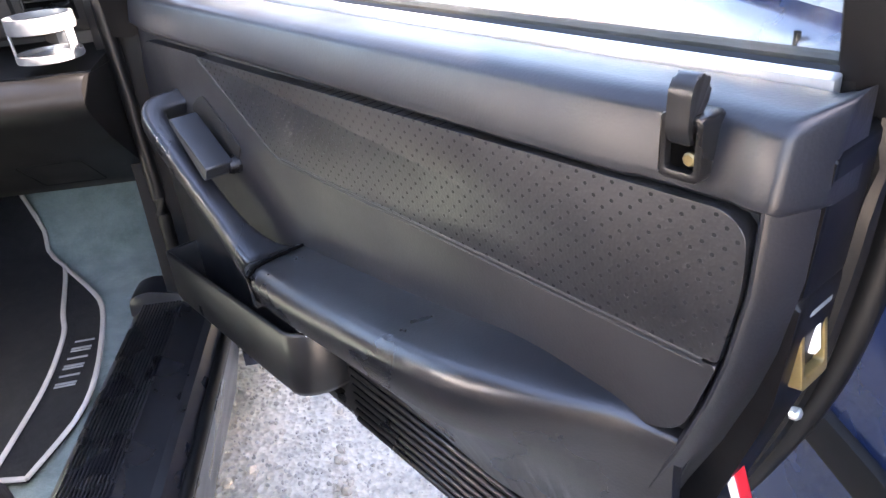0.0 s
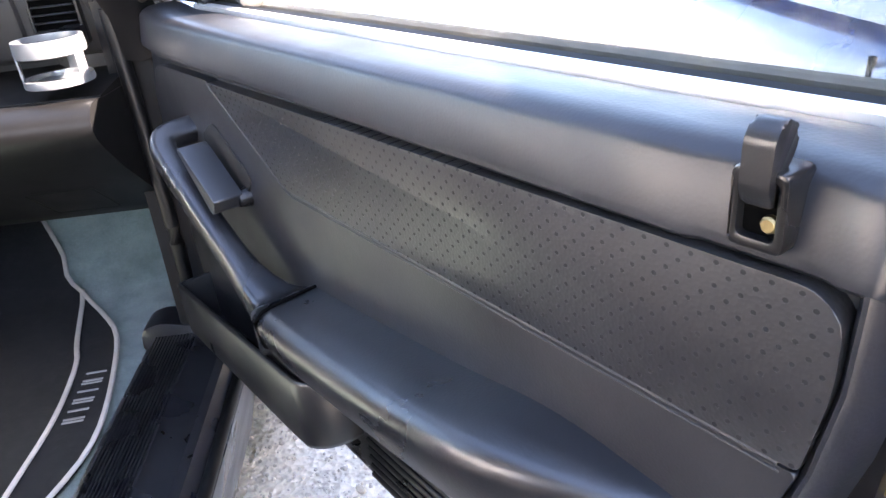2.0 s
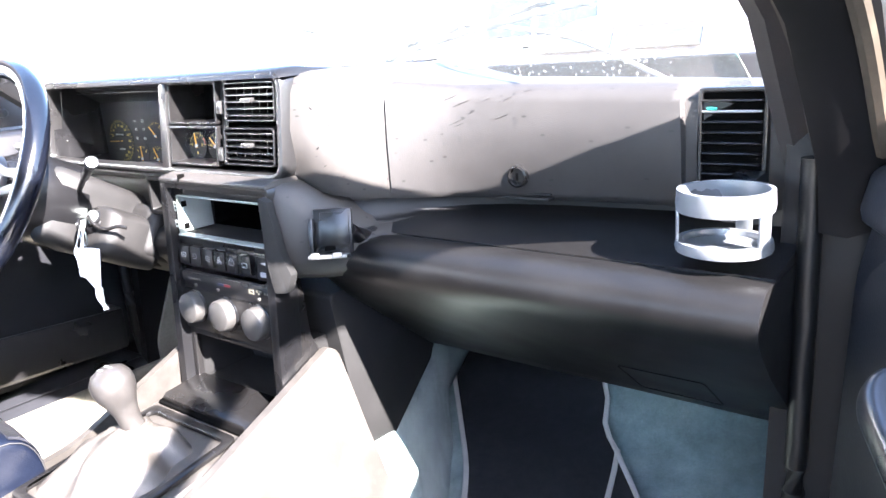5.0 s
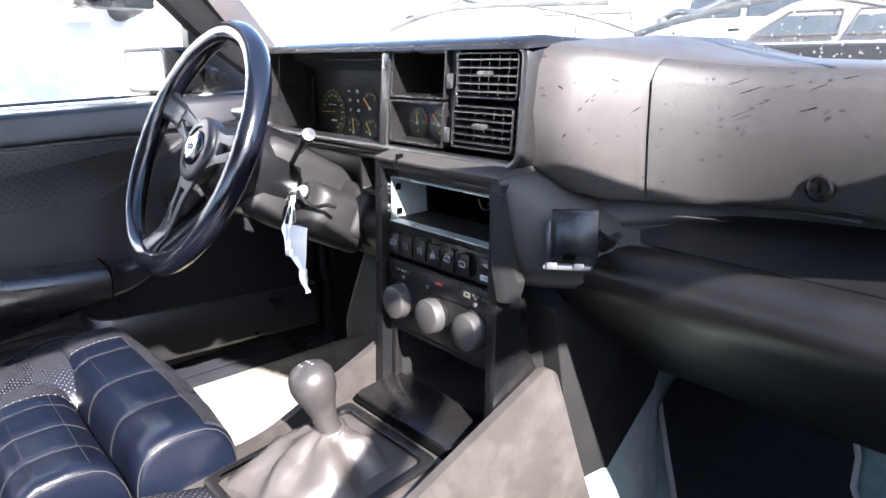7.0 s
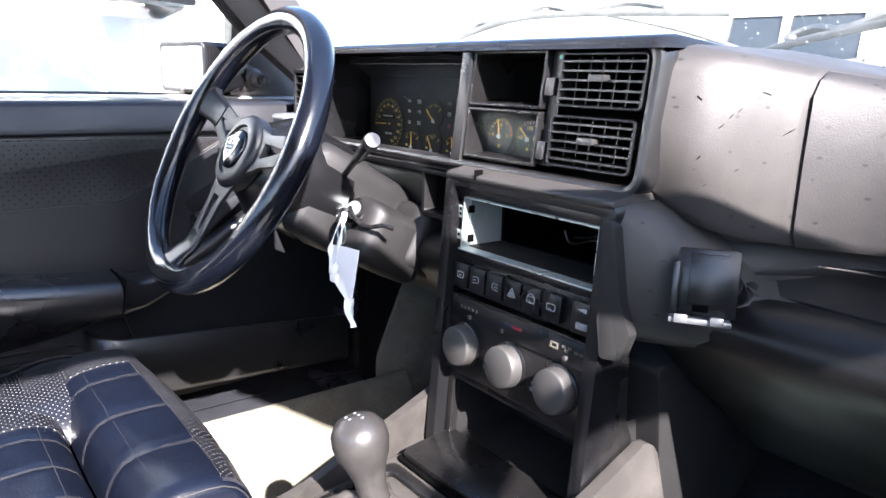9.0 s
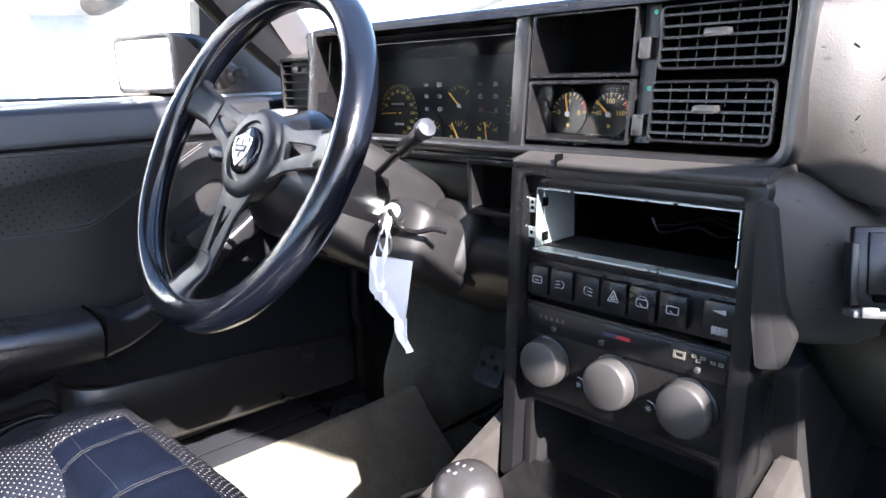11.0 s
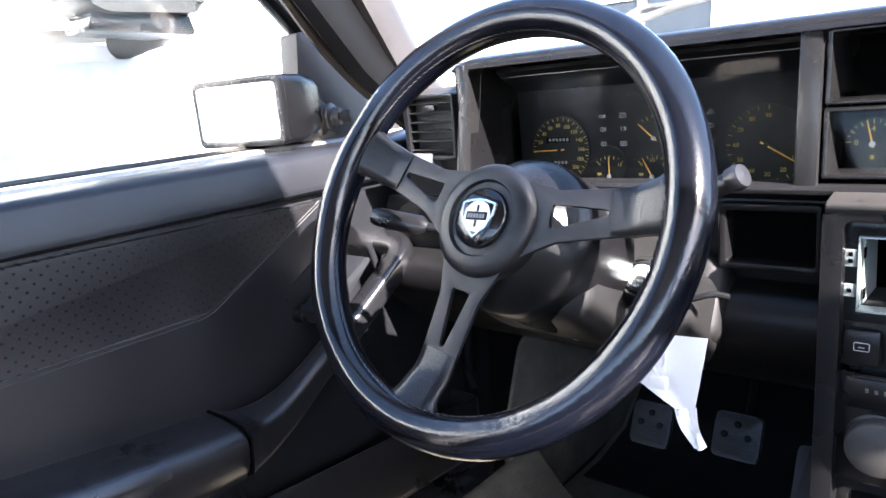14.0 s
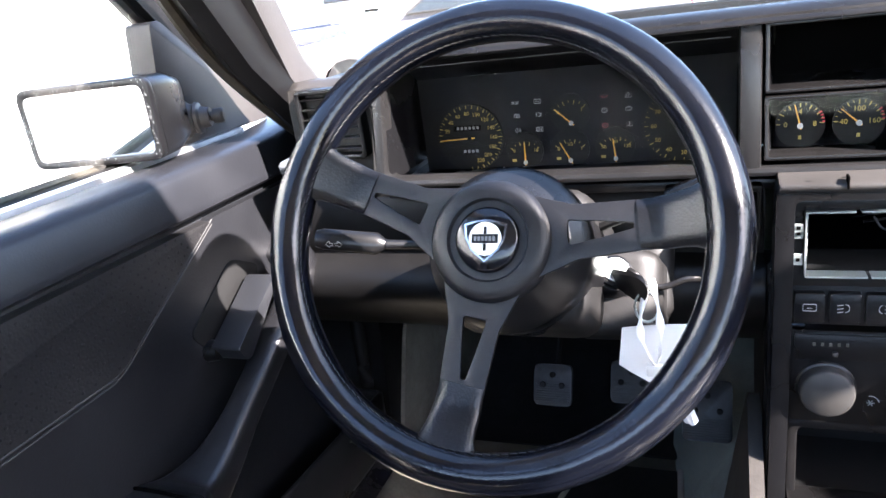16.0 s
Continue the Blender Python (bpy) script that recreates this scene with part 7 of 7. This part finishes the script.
    part("seat_base", box((0, -0.26, 0.24), (0.46, 0.46, 0.10), 0.02), black_matte, root, "dark seat base")
    return root


# ---- floor mats ----
def floor_z(y):
    prof = [(-2, 0.19), (0.50, 0.19), (0.60, 0.21), (0.98, 0.52)]
    for (a, za), (b, zb) in zip(prof, prof[1:]):
        if y <= b:
            return za + (zb - za) * (y - a) / (b - a)
    return 0.52


def floor_mat(left, right, inner, label, text_at=None, group="floor mats"):
    """A mat between two edge lines of (x, y) running forwards, with pale edging."""
    root = thing("floor_mat", label, "floor mat", group=group)
    n = 24
    def along(line):
        P = curve_pts([(x, y, 0) for x, y in line], 8)
        L = [0]
        for a, b in zip(P, P[1:]):
            L.append(L[-1] + (b - a).length)
        out = []
        for i in range(n + 1):
            s = L[-1] * i / n
            j = max(k for k in range(len(L)) if L[k] <= s + 1e-9)
            j = min(j, len(P) - 2)
            t = (s - L[j]) / max(L[j + 1] - L[j], 1e-9)
            out.append(P[j] + (P[j + 1] - P[j]) * t)
        return out
    lf, rt = along(left), along(right)
    up = lambda p, h: Vector((p.x, p.y, floor_z(p.y) + h + 0.002 * noise.noise((p.x * 9, p.y * 9, 2))))
    bm = B()
    rows = [[up(a + (b - a) * u, 0.016) for u in np.linspace(0, 1, 9)] for a, b in zip(lf, rt)]
    loft(bm, rows, closed=False, cap=False)
    g = bmesh.ops.extrude_face_region(bm, geom=bm.faces[:])
    for v in g["geom"]:
        if isinstance(v, bmesh.types.BMVert):
            v.co.z -= 0.006
    part("mat_sheet", bm, mat_black, root, "black pile")
    for line in (lf, rt, along(inner)):
        part("edging", tube(B(), [up(p, 0.0185) for p in line], 0.0048, 8, flat=(1.0, 0.6)), mat_edge, root, "pale woven edging")
    part("edging", tube(B(), [up(lf[0] + (rt[0] - lf[0]) * u, 0.0185) for u in np.linspace(0, 1, 10)], 0.0048, 8, flat=(1.0, 0.6)), mat_edge, root, "pale woven edging")
    if text_at:
        (x0, y0), (x1, y1), h = text_at
        d = Vector((x1 - x0, y1 - y0, 0))
        e = d.normalized()
        s = Vector((-e.y, e.x, 0))
        for i in range(6):
            c = Vector((x0, y0, 0)) + d * (i + 0.5) / 6
            for q in ((-0.3, 1.0), (0.3, 1.0)) if i % 2 == 0 else ((0.0, 1.0),):
                p = c + e * q[0] * d.length / 12
                part("letter_bar", prism(B(), [tuple((p + e * u + s * v * h / 2).xy) for u, v in ((-0.0018, -1), (0.0018, -1), (0.0018, 1), (-0.0018, 1))], lambda u, v, w: up(Vector((u, v, 0)), w), 0.0165, 0.0182), print_grey, root)
    return root


# ---- small things ----
def cup_holder():
    root = thing("cup_holder", "silver plastic cup holder clipped to the side vent", "cup holder")
    c = Vector((0.600, 0.150, 0))
    ring = lambda z, r, h, t: lathe(B(), [(r - t, z), (r, z), (r + 0.001, z + h * 0.3), (r, z + h), (r - t, z + h), (r - t - 0.001, z + h * 0.5), (r - t, z)], Matrix.Translation(c), 40)
    part("upper_ring", ring(0.760, 0.043, 0.020, 0.004), silver_plastic, root, "silver upper ring")
    part("lower_ring", ring(0.722, 0.043, 0.010, 0.006), silver_plastic, root, "silver lower ring")
    part("base_disc", lathe(B(), [(0.0, 0.722), (0.040, 0.722), (0.040, 0.726), (0.0, 0.727)], Matrix.Translation(c), 32), silver_plastic, root)
    for a in (200, 340, 80):
        t = radians(a)
        p = c + Vector((0.0415 * math.cos(t), 0.0415 * math.sin(t), 0.746))
        part("strut", box((0, 0, 0), (0.016, 0.003, 0.040), 0.001, m=Matrix.Translation(p) @ Matrix.Rotation(t + radians(90), 4, "Z")), silver_plastic, root)
    part("bracket", box((0.600, 0.218, 0.766), (0.030, 0.052, 0.030), 0.004), dark_plastic, root, "black clip bracket")
    return root


def phone_holder():
    root = thing("phone_holder", "black phone cradle with silver foot on the dashboard edge", "phone holder")
    m = Matrix.Translation((0.180, 0.054, 0.720)) @ Matrix.Rotation(radians(34), 4, "Z") @ Matrix.Rotation(radians(-12), 4, "X")
    part("plate", box((0, 0, 0.002), (0.046, 0.008, 0.054), 0.002, m=m), mid_plastic, root, "black back plate")
    part("side_jaw", box((-0.024, -0.006, -0.002), (0.005, 0.016, 0.040), 0.001, m=m), dark_plastic, root)
    part("plate_face", box((0.003, -0.005, 0.005), (0.034, 0.004, 0.040), 0.001, m=m), mid_plastic, root)
    part("plate_slot", box((-0.004, -0.006, -0.018), (0.012, 0.004, 0.005), 0.0005, m=m), black_void, root)
    bm = box((-0.004, -0.011, -0.027), (0.046, 0.024, 0.005), 0.0015, m=m)
    for q in (-0.018, 0.008):
        rbox(bm, (q, -0.024, -0.0255), (0.010, 0.004, 0.007), 0.001, m=m)
    part("silver_foot", bm, foot_plastic, root, "silver foot bracket")
    part("arm", tube(B(), [m @ Vector((0.016, 0.004, 0.002)), m @ Vector((0.022, 0.024, -0.004)), m @ Vector((0.034, 0.062, -0.012))], 0.0105, 16), dark_plastic, root, "round black arm")
    part("ball_socket", lathe(B(), [(0.006, 0), (0.0125, 0.001), (0.0128, 0.012), (0.010, 0.014), (0.007, 0.008), (0.0, 0.008)], Matrix.Translation(m @ Vector((0.032, 0.055, -0.010))) @ m.to_3x3().to_4x4() @ Matrix.Rotation(radians(-75), 4, "X") @ Matrix.Rotation(radians(16), 4, "Y"), 20), black_matte, root)
    part("stem", tube(B(), [m @ Vector((0.026, 0.040, -0.008)), Vector((0.190, 0.112, 0.700))], 0.006, 8), black_matte, root)
    return root


def pocket_card():
    M = pose(0.686, 0.214, 0.0, 0, 0, -56.5)
    ob = part("paper_slip", box((0.474, -0.036, 0.457), (0.026, 0.016, 0.005), 0.001, m=M), paper)
    tagged(ob, "small white paper slip in the door pocket", "paper")


steering_wheel()
steering_column()
car_key()
pedal("clutch_pedal", "black ribbed clutch pedal in the footwell", (-0.367, 0.262, 0.432), 0.052, 0.056, -28, Vector((-0.367, 0.40, 0.62)))
pedal("brake_pedal", "black ribbed brake pedal in the footwell", (-0.262, 0.275, 0.436), 0.056, 0.056, -28, Vector((-0.262, 0.41, 0.62)))
pedal("throttle_pedal", "drilled throttle pedal beside the tunnel", (-0.168, 0.285, 0.395), 0.062, 0.080, -28, Vector((-0.170, 0.42, 0.60)))
car_seat(Matrix.Translation((-0.300, -0.205, 0.0)), inset=0.135)
car_seat(Matrix.Translation((0.325, -0.275, -0.035)))
floor_mat([(0.29, -0.08), (0.262, 0.074), (0.200, 0.225), (0.120, 0.36), (0.030, 0.475), (-0.075, 0.60), (-0.135, 0.67), (-0.19, 0.75)], [(0.479, -0.10), (0.512, 0.03), (0.503, 0.15), (0.455, 0.345), (0.40, 0.44), (0.325, 0.535), (0.292, 0.57), (0.268, 0.605), (0.258, 0.64), (0.232, 0.675), (0.19, 0.73)],
          [(0.425, -0.07), (0.428, 0.10), (0.408, 0.265), (0.379, 0.35), (0.320, 0.545)], "black floor mat with pale edging on green carpet", ((0.462, 0.10), (0.452, 0.255), 0.034))
floor_mat([(-0.54, -0.25), (-0.545, -0.05), (-0.52, 0.06), (-0.47, 0.20), (-0.42, 0.40)], [(-0.21, -0.25), (-0.20, -0.05), (-0.20, 0.06), (-0.20, 0.20), (-0.21, 0.40)], [(-0.47, -0.24), (-0.46, -0.05), (-0.445, 0.06), (-0.405, 0.20), (-0.36, 0.39)],
          "worn black floor mat in the driver's footwell", ((-0.497, 0.05), (-0.505, -0.08), 0.034))
cup_holder()
phone_holder()
pocket_card()


# ---- the lot outside ----
def parked_car(name, label, m, paint, length=4.1, width=1.7, van=False, group="parked cars", mirror=False, low=False):
    """A parked car from side: body with wheel arches, glasshouse, wheels, handles and lamps. x along it, y across."""
    root = thing(name, label, "car", m, group=group)
    L, W = length, width / 2
    roof = 1.95 if van else 1.55 if mirror else 1.26 if low else 1.38
    belt = 1.10 if van or mirror else 0.88
    # Near-white panes on the car alongside: bright sky reflection painted as colour.
    dark = material("sky_white_glass", (0.80, 0.82, 0.84), 0.3) if mirror else material("outside_glass", (0.040, 0.046, 0.052), 0.15, spec=0.5)
    lower = [(0.0, 0.35), (0.02, 0.62), (0.12, 0.74), (0.9, 0.84), (1.15, belt), (L - 0.15, belt + 0.02), (L - 0.02, 0.70), (L, 0.35), (L - 0.1, 0.22)]
    arch = lambda cx: [(cx + 0.36 * math.cos(t), 0.24 + 0.36 * math.sin(t)) for t in np.linspace(0, math.pi, 9)]
    a1, a2 = 0.78, L - 0.80
    prof = lower + arch(a2) + arch(a1) + [(0.08, 0.22)]
    bm = B()
    rings = []
    for y, k in ((-W, 0.96), (-W * 0.97, 0.995), (-W * 0.8, 1.0), (0, 1.01), (W * 0.8, 1.0), (W * 0.97, 0.995), (W, 0.96)):
        rings.append([(u, y, 0.22 + (v - 0.22) * k) for u, v in prof])
    body = part("body", loft(bm, rings), paint, root, smooth=50)
    if van:
        top = [(0.75, belt), (1.35, roof - 0.06), (1.6, roof), (L - 0.12, roof), (L - 0.06, belt)]
    else:
        top = [(1.05, belt), (1.75, roof - 0.04), (2.0, roof), (3.2, roof - 0.02), (L - 0.25, belt)]
    bm = B()
    loft(bm, [[(u, y * (1.0 if v < belt + 0.05 else 0.86), v) for u, v in top] for y in (-W * 0.96, -W * 0.5, 0, W * 0.5, W * 0.96)])
    part("roof", bm, paint, root, smooth=50)
    wins = [(1.30, 1.98), (2.06, 2.9)] if van else [(1.45, 2.20), (2.28, 3.05)]
    for s in (-1, 1):
        for u0, u1 in wins:
            y0, y1 = s * W * 0.965, s * W * 0.845
            z0, z1 = belt + 0.06, roof - 0.12
            sl = 0.30 if (not van and u0 < 2) else 0.06
            bm = B()
            q = [(u0, y0, z0), (u1, y0, z0), (u1, y1, z1), (u0 + sl, y1, z1)]
            lo = [bm.verts.new((a, b + s * 0.006, c)) for a, b, c in q]
            hi = [bm.verts.new((a, b - s * 0.02, c)) for a, b, c in q]
            bm.faces.new(lo), bm.faces.new(hi[::-1])
            for i in range(4):
                bm.faces.new((lo[i], lo[(i + 1) % 4], hi[(i + 1) % 4], hi[i]))
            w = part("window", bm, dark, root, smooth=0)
            part("window_frame", tube(B(), [(a, b + s * 0.008, c) for a, b, c in q], 0.014, 6, loop=True), paint if mirror else pillar_trim, w)
        part("door_handle", box((2.02 if not van else 1.95, s * (W + 0.010), belt - 0.10), (0.19, 0.03, 0.035), 0.01), paint if mirror else black_matte, root)
        part("handle_cup", lathe(B(), [(0.062, -0.004), (0.062, 0.004), (0.050, 0.002), (0.0, 0.001)], Matrix.Translation((2.0 if not van else 1.93, s * W, belt - 0.11)) @ Matrix.Rotation(radians(-90 * s), 4, "X"), 24), paint, root)
        part("door_gap", box((2.13, s * (W - 0.001), 0.62), (0.006, 0.004, 0.5), 0), black_void, root)
        part("side_strip", box((L / 2, s * (W + 0.002), 0.52), (L - 1.9, 0.02, 0.05), 0.008), black_matte, root)
        for cx in (a1, a2):
            mm = Matrix.Translation((cx, s * (W - 0.10), 0.30)) @ Matrix.Rotation(radians(90), 4, "X")
            wh = part("wheel", lathe(B(), [(0.20, -0.09), (0.29, -0.09), (0.305, -0.06), (0.305, 0.06), (0.29, 0.09), (0.20, 0.09)], mm, 32), tyre, root)
            part("rim", lathe(B(), [(0.0, -0.085), (0.06, -0.085), (0.17, -0.07), (0.20, -0.085), (0.20, 0.085), (0.17, 0.07), (0.06, 0.085), (0.0, 0.085)], mm, 24), silver, wh)
        part("head_lamp", box((0.06, s * W * 0.72, 0.64), (0.08, 0.26, 0.13), 0.02), white_plastic, root)
        part("tail_lamp", box((L - 0.05, s * W * 0.78, 0.72), (0.06, 0.22, 0.14), 0.02), red_paint, root)
    if mirror:
        part("side_panel", box((2.05, W + 0.003, 0.68), (2.3, 0.012, 0.84), 0.004), paint, root)
        mm = Matrix.Translation((1.625, W + 0.165, 1.145))
        part("door_mirror", prism(B(), rounded([(-0.075, 0.0), (-0.085, 0.03), (-0.06, 0.085), (0.05, 0.095), (0.105, 0.08), (0.10, 0.02), (0.07, 0.0)], 0.02), lambda u, v, w: mm @ Vector((u, w, v)), -0.06, 0.05, 0.015, 3), knob_grey, root, "grey door mirror wet with rain drops")
        part("mirror_arm", tube(B(), [mm @ Vector((-0.055, -0.18, -0.02)), mm @ Vector((-0.055, -0.06, -0.012)), mm @ Vector((-0.055, 0.0, 0.0))], 0.026, 12), knob_grey, root)
        part("mirror_base", prism(B(), rounded([(-0.07, -0.03), (-0.06, 0.004), (0.08, 0.004), (0.09, -0.02)], 0.008), lambda u, v, w: mm @ Vector((u, w, v)), -0.05, 0.03, 0.006), dark_plastic, root)
    part("bumper", box((0.03, 0, 0.42), (0.14, width * 0.98, 0.16), 0.04), black_matte, root)
    part("bumper", box((L - 0.02, 0, 0.42), (0.14, width * 0.98, 0.16), 0.04), black_matte, root)
    return root


G = GROUND
parked_car("parked_car", "dusty blue car parked on the gravel close by", Matrix.Translation((2.27, 1.86, G)) @ Matrix.Rotation(radians(-90), 4, "Z"), blue_paint, low=True)
parked_car("parked_van", "white van with dark side windows parked on the gravel", Matrix.Translation((3.4, 7.6, G)) @ Matrix.Rotation(radians(-80), 4, "Z"), white_paint, 4.4, 1.8, True)
grey_car_paint = material("grey_car_paint", (0.16, 0.14, 0.14), 0.35, spec=0.3, coat=0.3, dirt=(0.14, 0.13, 0.125), dirt_amount=0.5, dirt_scale=6)
parked_car("parked_car", "dusty grey car parked ahead across the lot", Matrix.Translation((-4.5, 6.9, G)) @ Matrix.Rotation(radians(4), 4, "Z"), grey_car_paint, low=True)
parked_car("parked_van", "white van with dark windows parked ahead in the lot", Matrix.Translation((-6.4, 9.0, G)) @ Matrix.Rotation(radians(6), 4, "Z"), white_paint, 4.4, 1.8, True)
parked_car("parked_car", "dark car parked on the far side of the lot", Matrix.Translation((-7.5, 5.2, G)) @ Matrix.Rotation(radians(60), 4, "Z"), car_paint)
parked_car("parked_car", "white car parked behind in the lot", Matrix.Translation((-3.6, -7.5, G)) @ Matrix.Rotation(radians(95), 4, "Z"), white_paint)
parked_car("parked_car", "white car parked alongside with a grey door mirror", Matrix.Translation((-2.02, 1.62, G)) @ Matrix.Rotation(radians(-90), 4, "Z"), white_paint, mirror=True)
